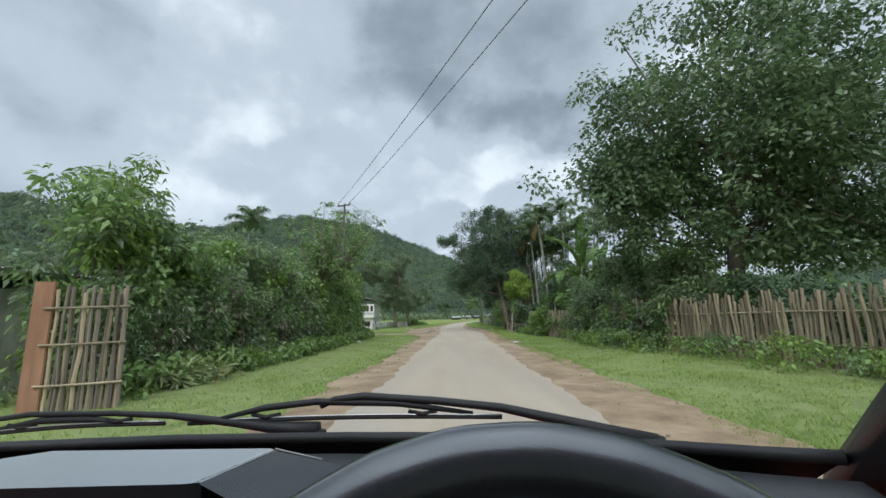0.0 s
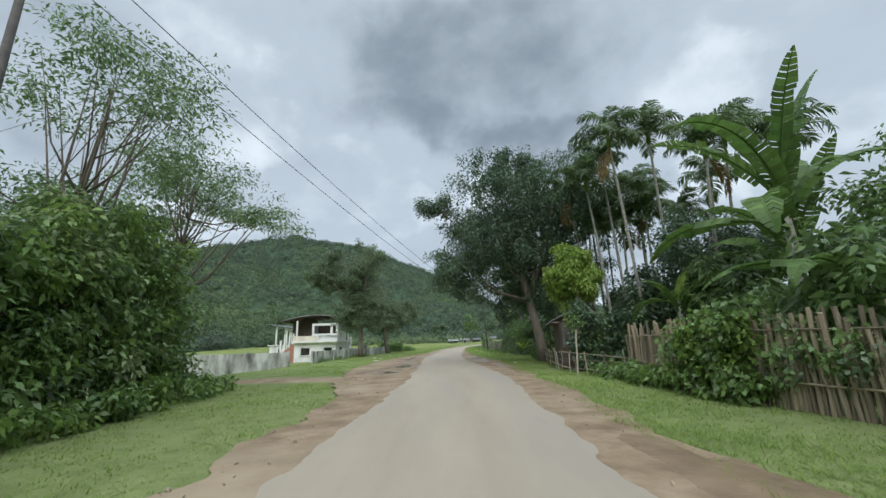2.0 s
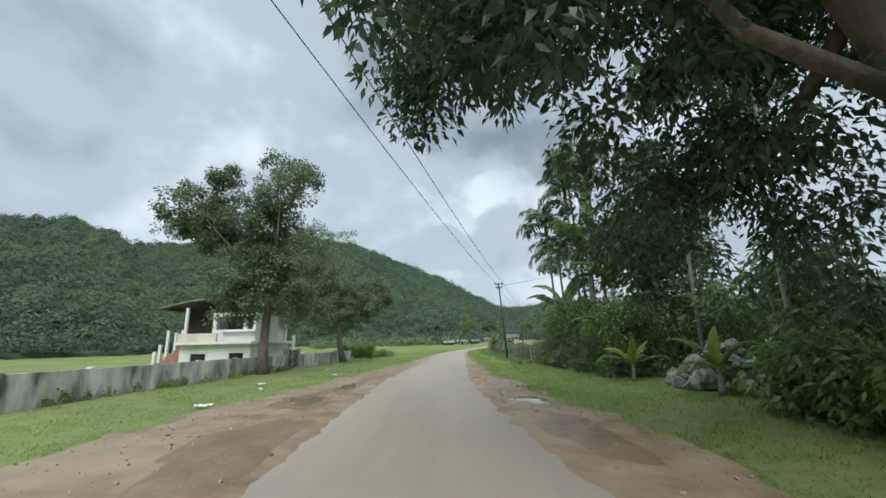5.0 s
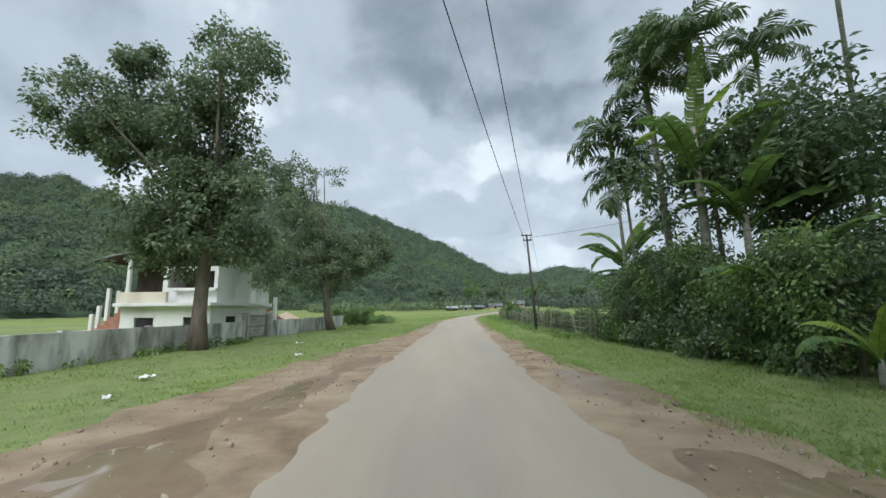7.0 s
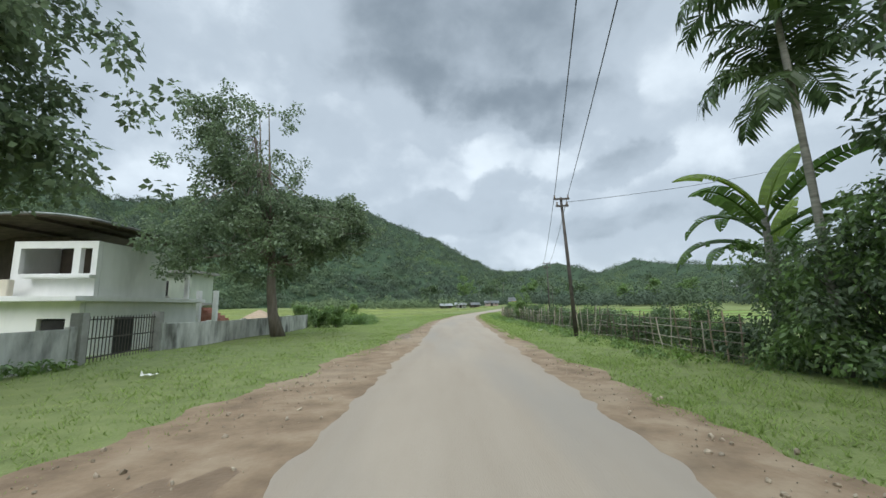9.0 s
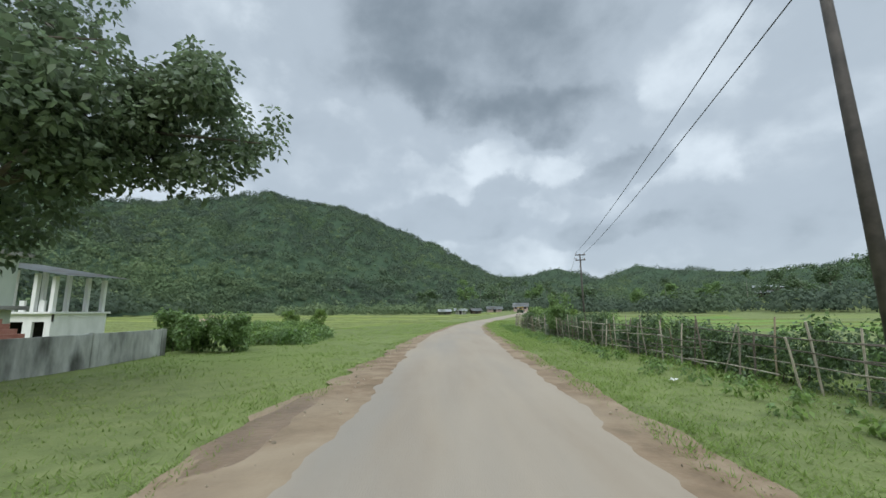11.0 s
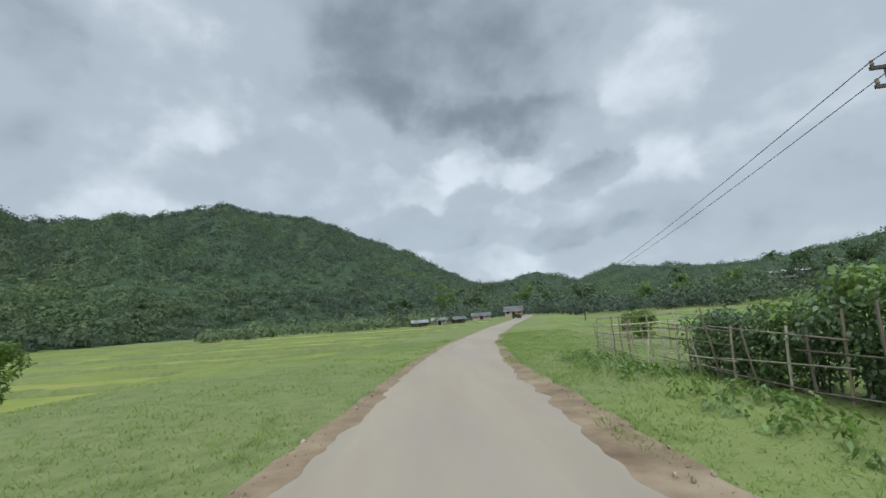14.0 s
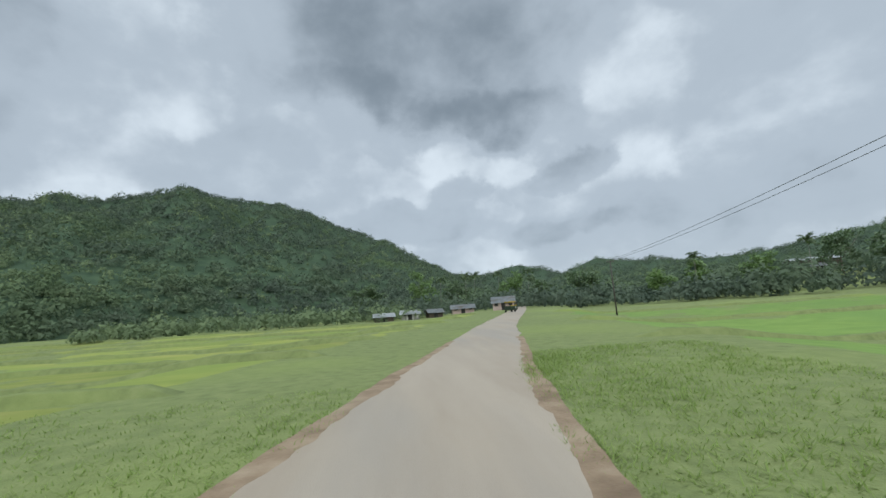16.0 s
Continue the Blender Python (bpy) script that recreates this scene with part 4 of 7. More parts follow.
for i in range(8):
    part("step", box_bm(-15.4 + 0.3 * i, -15.1 + 0.3 * i, 84.2, 85.3, -1.0, 1.4 - 0.18 * i, 0.008), M["red_brick"], green_house, "bare red brick stair step")

terrace_house = thing("house", "unfinished white house with open columns under a lean-to roof", "house", (-31.9, 102.0, -0.5), 0)
th = terrace_house
for x0, x1 in ((-3.6, -2.3), (-1.2, -0.2), (0.9, 1.6), (2.5, 3.0)):
    part("wall_pier", box_bm(x0, x1, 0, 0.2, -0.5, 1.85, 0.01), M["white_paint"], th)
part("lintel", box_bm(-3.6, 3.0, -0.003, 0.203, 1.3, 1.9, 0.01), M["white_paint"], th)
part("back_wall", box_bm(-3.6, 3.0, 4.8, 5.0, -0.5, 1.9), M["white_paint"], th)
part("side_wall", box_bm(-3.6, -3.4, 0.2, 4.8, -0.5, 1.9), M["white_paint"], th)
part("side_wall", box_bm(2.8, 3.0, 0.2, 4.8, -0.5, 1.9), M["white_paint"], th)
part("inner_wall", box_bm(-3.4, 2.8, 2.0, 2.15, -0.5, 1.9), M["dark"], th, "dark unlit room")
part("floor_slab", box_bm(-3.9, 3.2, -0.35, 5.2, 1.903, 2.06, 0.01), M["white_paint"], th)
for x in (-2.4, -0.3, 1.4, 2.8):
    for y in (0.0, 4.5):
        part("column", box_bm(x - 0.15, x + 0.15, y, y + 0.3, 2.06, 5.0 + 0.16 * (1.4 - x), 0.012), M["white_paint"], th, "white unpainted concrete column")
for x in (-1.4, 0.6, 2.1):
    part("parapet_stub", box_bm(x - 0.2, x + 0.2, 0.02, 0.2, 2.06, 2.9, 0.01), M["white_paint"], th)
bm = bmesh.new()
vs = [bm.verts.new(q) for q in ((-4.2, -0.9, 6.15), (4.3, -0.9, 4.75), (4.3, 5.8, 4.95), (-4.2, 5.8, 6.35))]
bm.faces.new(vs)
bmesh.ops.solidify(bm, geom=bm.faces[:], thickness=0.09)
part("roof", bm, M["tin"], th, "sloping grey tin roof")

# ---- trees and hedges ----
def big_tree(name, label, base, lobes, per, clump, leaf, mat, trunk=0.25, top=None, seed=0, droop=0.35, low=-0.75, ragged=0.3, limbs=24, hollow=0.35, bark="bark", forks=()):
    """A tree whose crown has several lobes: (centre, radii, number of clumps)."""
    r = np.random.default_rng(seed + 100)
    ob = thing(name, label, "tree", base)
    b = np.array(base, float)
    cs = np.concatenate([crown_centres(np.array(c, float) - b, rad, n, hollow, ragged, seed + i, low) for i, (c, rad, n) in enumerate(lobes)])
    pick = [np.array(c, float) - b for c, _, _ in lobes[1:]] + list(cs[r.choice(len(cs), min(limbs, len(cs)), replace=False)]) + [np.array(f, float) - b for f in forks]
    c0, r0 = np.array(lobes[0][0], float) - b, lobes[0][1]
    tip = np.array(top, float) - b if top is not None else c0 + [0, 0, r0[2] * 0.5]
    add_part("trunk", trunk_mesh("trunk", (0, 0, -0.2), tip, trunk, trunk * 0.15, pick, M[bark], bend=trunk, seed=seed), ob)
    add_part("crown", quads("crown", leaves(cs, clump, per, leaf[0], leaf[1], droop, r=r), M[mat]), ob)
    return ob


big_tree("broadleaf_tree", "huge dark jackfruit tree with a dense glossy crown", (12.0, 17.2, 0), [((12.5, 17.0, 9.6), (5.6, 4.4, 6.2), 600), ((9.1, 17.4, 6.4), (2.4, 2.2, 2.5), 130), ((17.7, 16.5, 8.6), (4.0, 4.0, 6.0), 240), ((15.4, 16.4, 4.4), (3.4, 2.4, 1.8), 130)], 62, 0.72, (0.24, 0.125), "leaf_dark", trunk=0.42, seed=1, low=-0.85, ragged=0.4)
big_tree("broadleaf_tree", "tall dark drooping tree leaning over the road", (6.4, 46.0, 0), [((4.6, 46.0, 8.0), (3.6, 3.6, 4.6), 470), ((8.4, 47.8, 8.6), (4.0, 3.8, 5.0), 400), ((1.9, 46.6, 6.6), (2.6, 2.4, 3.2), 230), ((6.2, 49.5, 4.6), (2.6, 2.2, 2.6), 130), ((4.4, 46.2, 12.4), (1.1, 1.1, 1.9), 70), ((6.8, 46.6, 12.8), (1.5, 1.4, 1.8), 90), ((0.0, 46.4, 10.2), (1.2, 1.0, 0.7), 34)], 66, 0.5, (0.17, 0.075), "leaf_deep", trunk=0.33, seed=2, low=-0.85, ragged=0.55, droop=0.6)
big_tree("small_tree", "small tree with fresh lime-green leaves behind a hut", (8.75, 40.2, 0), [((6.8, 40.0, 4.1), (1.15, 1.1, 1.15), 180), ((6.6, 39.9, 5.1), (0.75, 0.75, 0.75), 70)], 120, 0.3, (0.15, 0.062), "leaf_lime", trunk=0.07, seed=3, droop=0.8, top=(6.9, 39.9, 5.0), ragged=0.35, hollow=0.2)
big_tree("broadleaf_tree", "tall roadside tree with an open upper crown and a side lobe", (-9.0, 64.2, 0), [((-8.8, 64.2, 10.6), (2.0, 1.9, 2.4), 120), ((-9.2, 64.2, 5.1), (2.4, 2.2, 2.3), 380), ((-13.5, 64.4, 8.5), (1.8, 1.7, 2.2), 180), ((-11.4, 64.2, 8.2), (1.6, 1.4, 1.2), 90), ((-12.0, 64.2, 11.1), (0.9, 0.8, 0.8), 36), ((-8.9, 64.2, 7.6), (2.0, 1.9, 1.7), 170)], 50, 0.36, (0.16, 0.095), "leaf_road", trunk=0.27, top=(-8.8, 64.2, 11.4), seed=4, low=-0.9, ragged=0.5)
big_tree("broadleaf_tree", "spreading dark roadside tree beside the wall", (-8.1, 77.9, 0), [((-9.6, 77.8, 8.4), (3.6, 3.2, 3.2), 210), ((-9.6, 77.6, 4.6), (3.7, 3.0, 1.9), 400), ((-5.2, 80.2, 6.2), (1.6, 1.5, 1.7), 150), ((-6.6, 79.0, 4.7), (1.6, 1.6, 1.2), 110), ((-11.8, 77.4, 10.6), (1.8, 1.7, 1.5), 80)], 50, 0.36, (0.16, 0.095), "leaf_road", trunk=0.27, seed=5, low=-0.9, ragged=0.6, limbs=40)
big_tree("broadleaf_tree", "dark bushy tree behind the bamboo fence", (11.3, 36.6, 0), [((11.3, 36.6, 4.2), (2.3, 2.1, 2.2), 210), ((13.2, 37.2, 3.6), (1.8, 1.7, 1.8), 110)], 60, 0.42, (0.17, 0.075), "leaf_deep", trunk=0.14, seed=13, ragged=0.5)
# behind the hedge
big_tree("feathery_tree", "slender feathery tree with fine pale leaflets", (-8.6, 29.5, 0), [((-8.4, 29.5, 7.2), (2.4, 2.4, 2.0), 120), ((-8.8, 30.0, 4.9), (2.4, 2.2, 1.2), 80)], 46, (0.65, 0.65, 0.12), (0.15, 0.05), "leaf_grey", trunk=0.12, seed=6, low=-0.6, ragged=0.7, limbs=44)
big_tree("feathery_tree", "spreading acacia with fine feathery foliage", (-10.4, 35.2, 0), [((-9.4, 35.2, 7.7), (3.0, 2.8, 1.6), 170), ((-6.3, 35.0, 6.0), (1.3, 1.3, 0.5), 30), ((-11.5, 36.5, 5.8), (2.2, 2.0, 1.0), 60)], 58, (0.75, 0.75, 0.12), (0.14, 0.05), "leaf_grey", trunk=0.14, seed=7, low=-0.5, ragged=0.7, limbs=44)
big_tree("feathery_tree", "young tree with layered feathery leaves", (-10.6, 12.4, 0), [((-10.5, 12.4, 5.6), (1.0, 1.0, 1.0), 20)], 40, (0.55, 0.55, 0.1), (0.28, 0.07), "leaf_fresh", trunk=0.07, seed=8, low=-0.4, ragged=0.7, limbs=26)
big_tree("broadleaf_tree", "young tree behind the hedge", (-9.4, 17.4, 0), [((-9.3, 17.4, 3.7), (1.2, 1.2, 0.9), 45)], 60, 0.42, (0.24, 0.1), "leaf_mid", trunk=0.08, seed=9, ragged=0.6)
big_tree("broadleaf_tree", "shade tree standing behind the fence", (14.5, 30.5, 0), [((14.5, 30.5, 4.2), (3.0, 2.6, 2.4), 220)], 60, 0.6, (0.24, 0.1), "leaf_mid", trunk=0.15, seed=10, ragged=0.5)

big_tree("broadleaf_tree", "dark leafy tree among the palms", (10.8, 62.5, 0), [((10.6, 62.3, 6.0), (3.1, 3.2, 2.8), 260)], 62, 0.6, (0.24, 0.1), "leaf_dark", trunk=0.2, seed=12, ragged=0.5)


def palmate_tree(label, base, tips, seed):
    """A sparse tree whose long bare limbs end in tufts of large hand-shaped leaves."""
    r = np.random.default_rng(seed)
    ob = thing("palmate_tree", label, "tree", base)
    b = np.array(base, float)
    pieces, pts = [], []
    fork = np.array([0.1, 0.1, 3.2])
    pieces.append(tube([(0, 0, -0.2), (0.05, 0.02, 1.6), tuple(fork)], [0.11, 0.09, 0.07], 8))
    for tip in tips:
        q = np.array(tip, float) - b
        m = fork + (q - fork) * 0.5 + [0, 0, -0.35]
        pieces.append(tube([tuple(fork), tuple(m), tuple(q)], [0.055, 0.035, 0.014], 6))
        for base_p in (q, m + (q - m) * 0.6, m + (q - m) * 0.3, m):
            for _ in range(7):
                d = unit(r.normal(size=3) * [1, 1, 0.6] + [0, 0, 0.15])
                stalk = base_p + d * r.uniform(0.25, 0.5)
                pieces.append(tube([tuple(base_p), tuple(stalk)], [0.008, 0.005], 4, False))
                for a in np.linspace(-1.9, 1.9, 7):
                    side = unit(np.cross(d, [0, 0, 1]))
                    e = unit(d * math.cos(a) + side * math.sin(a) - np.array([0, 0, 0.45]))
                    w = unit(np.cross(e, [0, 0, 1])) * 0.035
                    l = r.uniform(0.2, 0.3)
                    pts.append([stalk, stalk + e * l * 0.55 + w, stalk + e * l - [0, 0, 0.05], stalk + e * l * 0.55 - w])
    add_part("trunk", mesh_from("trunk", *merge(pieces), M["bark"], True), ob)
    add_part("crown", quads("crown", pts, M["leaf_mid"]), ob)
    return ob


palmate_tree("sparse tree with hand-shaped leaves on bare limbs", (-6.9, 20.6, 0), [(-3.8, 21.0, 6.5), (-4.6, 20.0, 5.6), (-5.6, 20.8, 7.0), (-6.6, 20.2, 7.3), (-7.5, 21.0, 6.9), (-5.2, 21.6, 4.7), (-6.4, 19.4, 5.6), (-8.2, 20.2, 6.2), (-4.5, 21.2, 5.9), (-6.0, 20.2, 6.2), (-7.1, 20.4, 5.2)], 61)


def hedge(label, pts, depth, top, mats, n, per, leaf, seed, low=0.0, wave=0.5, spread=0.42, name="hedge"):
    """A grown-out hedge along pts, its height uneven."""
    r = np.random.default_rng(seed)
    pts = np.array(pts, float)
    seg = np.linalg.norm(np.diff(pts, axis=0), axis=1)
    run = np.concatenate([[0], np.cumsum(seg)])
    s = r.random(n) * run[-1]
    x, y = np.interp(s, run, pts[:, 0]), np.interp(s, run, pts[:, 1])
    tops = np.interp(s, run, np.linspace(0, 1, len(run)) * 0 + 1) * top
    h = tops * (1 + wave * 0.35 * (np.sin(s * 0.9 + seed) + 0.6 * np.sin(s * 2.1 + 2 * seed)))
    q = r.random(n)
    z = low + (h - low) * q ** 0.8
    d = (r.random(n) - 0.5) * depth * (1 - 0.35 * q)
    ob = thing(name, label, name, (*pts[0], 0))
    ob.matrix_world = Matrix.Identity(4)
    cs = np.stack([x + d, y + r.normal(size=n) * 0.2, z], 1)
    pick = r.random(n)
    for i, (mat, share) in enumerate(mats):
        a = sum(m[1] for m in mats[:i])
        sel = cs[(pick >= a) & (pick < a + share)]
        if len(sel):
            tagged(add_part("foliage", quads("foliage", leaves(sel, spread, per, leaf[0], leaf[1], 0.5, r=r), M[mat]), ob), kind="stuff")
    stems = []
    for i in range(0, n, max(1, n // 60)):
        stems.append(tube([(x[i], y[i], -0.1), (x[i] + 0.1, y[i], z[i] * 0.5), tuple(cs[i])], [min(0.03, 0.012 * top), min(0.02, 0.008 * top), min(0.008, 0.004 * top)], 5))
    tagged(add_part("undergrowth", mesh_from("undergrowth", *merge(stems), M["bark"]), ob), kind="stuff")
    return ob


hedge("tall overgrown hedge of large green leaves along the verge", [(-7.5, 7.6), (-7.4, 14), (-7.3, 22)], 2.0, 3.7, [("leaf_mid", 0.55), ("leaf_fresh", 0.2), ("leaf_road", 0.25)], 620, 88, (0.175, 0.08), 51, wave=0.35)
hedge("dry grey creepers hanging down the face of the hedge", [(-6.75, 7.8), (-6.55, 13), (-6.5, 19.5)], 0.5, 2.2, [("leaf_grey", 0.45), ("dry_leaf", 0.25), ("leaf_road", 0.3)], 300, 46, (0.14, 0.036), 66, spread=0.3)
hedge("tall overgrown hedge of large green leaves along the verge", [(-7.3, 21), (-7.5, 27), (-8.0, 32.4)], 2.0, 4.4, [("leaf_mid", 0.7), ("leaf_fresh", 0.2), ("leaf_dark", 0.07), ("leaf_pale", 0.03)], 620, 88, (0.175, 0.08), 56, wave=0.35)
hedge("leafy thicket behind the roadside hedge", [(-12.2, 11.5), (-11.3, 20), (-11.5, 30)], 3.0, 4.8, [("leaf_road", 0.6), ("leaf_mid", 0.4)], 480, 62, (0.19, 0.085), 57, wave=0.5, spread=0.6)
hedge("overgrown bushes along a bamboo fence", [(9.8, 15), (9.1, 20), (8.6, 26)], 1.6, 3.9, [("leaf_road", 0.6), ("leaf_mid", 0.4)], 360, 66, (0.18, 0.085), 52, low=1.3)
hedge("shrubs grown through the bamboo fence", [(8.6, 15.5), (7.7, 20), (7.3, 22.6)], 1.3, 2.3, [("leaf_road", 0.6), ("leaf_mid", 0.4)], 190, 70, (0.16, 0.08), 60, spread=0.34)
hedge("dark shrubs behind the picket fence", [(11.9, 4), (10.9, 10), (9.9, 15)], 1.3, 2.1, [("leaf_deep", 0.8), ("leaf_mid", 0.2)], 300, 56, (0.18, 0.08), 62, spread=0.5)
hedge("dark shrubs behind the hut", [(9.6, 38.4), (10.6, 41), (11.2, 45), (12.0, 48)], 1.8, 3.6, [("leaf_deep", 0.6), ("leaf_dark", 0.4)], 300, 46, (0.24, 0.1), 63, spread=0.5)
hedge("shrubs growing against the hut", [(5.95, 38.0), (6.8, 37.8), (8.0, 37.9), (9.4, 38.3)], 0.5, 2.2, [("leaf_deep", 0.75), ("leaf_mid", 0.25)], 210, 56, (0.17, 0.075), 64, spread=0.34)
hedge("vines smothering a bamboo fence", [(6.6, 28.5), (6.3, 30.6)], 0.8, 1.7, [("leaf_fresh", 0.5), ("leaf_mid", 0.5)], 80, 60, (0.14, 0.09), 58, spread=0.28)
hedge("creepers hanging over a bamboo fence", [(7.35, 23.4), (7.1, 25.8), (6.75, 28.2)], 0.35, 1.6, [("leaf_mid", 0.6), ("leaf_dark", 0.4)], 70, 46, (0.11, 0.075), 65, spread=0.24)
hedge("dark shrubs behind the bamboo fence", [(9.4, 28), (9.8, 33), (11.5, 38.5), (14, 44)], 2.6, 3.5, [("leaf_mid", 0.6), ("leaf_dark", 0.4)], 360, 48, (0.26, 0.1), 59)
hedge("dense dark shrubbery under palms", [(7.8, 57.4), (7.7, 61), (7.5, 67.2)], 2.4, 2.8, [("leaf_mid", 0.6), ("leaf_road", 0.4)], 500, 96, (0.12, 0.062), 53)
hedge("undergrowth at the foot of a tall tree", [(7.0, 47.0), (7.2, 50.2)], 1.4, 1.4, [("leaf_mid", 0.8), ("leaf_dark", 0.2)], 90, 55, (0.2, 0.08), 54)
hedge("dark thicket behind the shrubs", [(11, 51), (11.5, 58), (12, 66)], 3.0, 3.6, [("leaf_dark", 0.7), ("leaf_mid", 0.3)], 260, 46, (0.3, 0.12), 55, spread=0.6)
for i, (x, y, s, h) in enumerate(((-9.0, 86.7, 0.7, 1.25), (-7.7, 87.1, 0.75, 1.35), (7.1, 94.2, 0.7, 2.35), (7.8, 95.3, 0.6, 1.6), (-15.0, 113.0, 0.8, 1.5), (-12.0, 112.6, 0.75, 1.4), (12.9, 118.2, 0.8, 1.2), (-10.2, 87.4, 0.7, 1.2))):
    cs = crown_centres((0, 0, h * 0.5), (s, s, h * 0.55), int(90 * s), 0.3, 0.4, 70 + i)
    ob = thing("bush", "round leafy bush overgrown with creepers", "bush", (x, y, 0))
    add_part("foliage", quads("foliage", leaves(cs, 0.24, 60, 0.13, 0.07, 0.4), M["leaf_mid" if i in (0, 1, 2, 7) else "leaf_fresh"]), ob)
    add_part("stem", mesh_from("stem", *tube([(0, 0, -0.1), (0.04, 0, h * 0.4), (0, 0.05, h * 0.8)], [0.05, 0.035, 0.01], 6), M["bark"]), ob)


# ---- palms ----
def frond(length, droop, leaflet, seed, mat, tilt):
    """One feather frond that grows along +x and arches over."""
    r = np.random.default_rng(seed)
    n = 28
    pts = []
    spine = []
    a = radians(tilt)
    p = np.array([0.0, 0, 0])
    step = length / n
    for i in range(n + 1):
        spine.append(p.copy())
        p = p + np.array([math.cos(a), 0, math.sin(a)]) * step
        a -= droop / n * (0.5 + i / n)
    spine = np.array(spine)
    for i in range(3, n + 1):
        t = i / n
        d = unit(spine[i] - spine[i - 1])
        up = np.array([-d[2], 0, d[0]])
        l = leaflet * (0.45 + 0.75 * math.sin(math.pi * min(1, t * 0.8 + 0.16))) * r.uniform(0.85, 1.12)
        for s in (-1, 1):
            e = unit(d * 0.5 + np.array([0, s, 0]) * 0.72 + up * r.uniform(-0.1, 0.4) - np.array([0, 0, 0.18]))
            w = unit(np.cross(e, up + r.normal(size=3) * 0.25)) * 0.04
            q = spine[i]
            mid = q + e * l * 0.5 - np.array([0, 0, l * 0.06])
            tip = q + e * l * 0.86 - np.array([0, 0, l * r.uniform(0.3, 0.55)])
            pts.append([q - w * 0.5, q + w * 0.5, mid + w, mid - w])
            pts.append([mid - w, mid + w, tip + w * 0.15, tip - w * 0.15])
    rib = tube([tuple(s) for s in spine[::3]], list(np.linspace(0.028, 0.006, len(spine[::3]))), 4, False)
    me = quads("frond", pts, mat)
    bm = bmesh.new()
    bm.from_mesh(me)
    vs = [bm.verts.new(q) for q in rib[0]]
    for f in rib[1]:
        bm.faces.new([vs[k] for k in f])
    bm.to_mesh(me)
    bm.free()
    return me


FRONDS = [frond(1.95, 1.9 + 0.25 * (s % 2), 0.62, s, M["palm"], 66 - 9 * (s % 3)) for s in range(5)]
DRY = frond(1.7, 0.8, 0.5, 9, M["palm_dry"], -55)


def areca(base, height, lean, seed, size=1.0, dry=False):
    """A slim ringed palm with a green crownshaft and a tuft of arching fronds."""
    r = np.random.default_rng(seed)
    ob = thing("areca_palm", "slim areca palm with a pale ringed trunk", "palm tree", base, 0, "palms of the grove")
    n = 13
    pts = [(lean[0] * (i / n) ** 1.4, lean[1] * (i / n) ** 1.4, -0.2 + (height + 0.2) * i / n) for i in range(n + 1)]
    rad = [0.085 * (1.35 if i == 0 else 1.06 if i % 2 else 0.95) * (1 - 0.3 * i / n) for i in range(n + 1)]
    add_part("trunk", mesh_from("trunk", *tube(pts, rad, 8), M["palm_bark"], True), ob)
    tx, ty, tz = pts[-1]
    add_part("crownshaft", mesh_from("crownshaft", *tube([(tx, ty, tz - 0.05), (tx, ty, tz + 0.5), (tx, ty, tz + 0.95)], [0.10, 0.12, 0.05], 8), M["leaf_fresh"], True), ob, "smooth green crownshaft")
    k = int(r.integers(11, 14))
    for i in range(k):
        z = tz + 0.85 - 0.04 * i
        m = Matrix.LocRotScale((tx, ty, z), Euler((r.uniform(-0.2, 0.2), radians(r.uniform(-10, 12) + (i / k) * 62 - 26), 2.4 * i + r.uniform(-0.3, 0.3))), [size * r.uniform(0.85, 1.1)] * 3)
        add_part("frond", FRONDS[int(r.integers(0, 5))], ob, place=m)
    if dry:
        add_part("frond", DRY, ob, "hanging dry yellow frond", Matrix.LocRotScale((tx, ty, tz + 0.1), Euler((0, 0, r.random() * 6)), [size] * 3))
    return ob


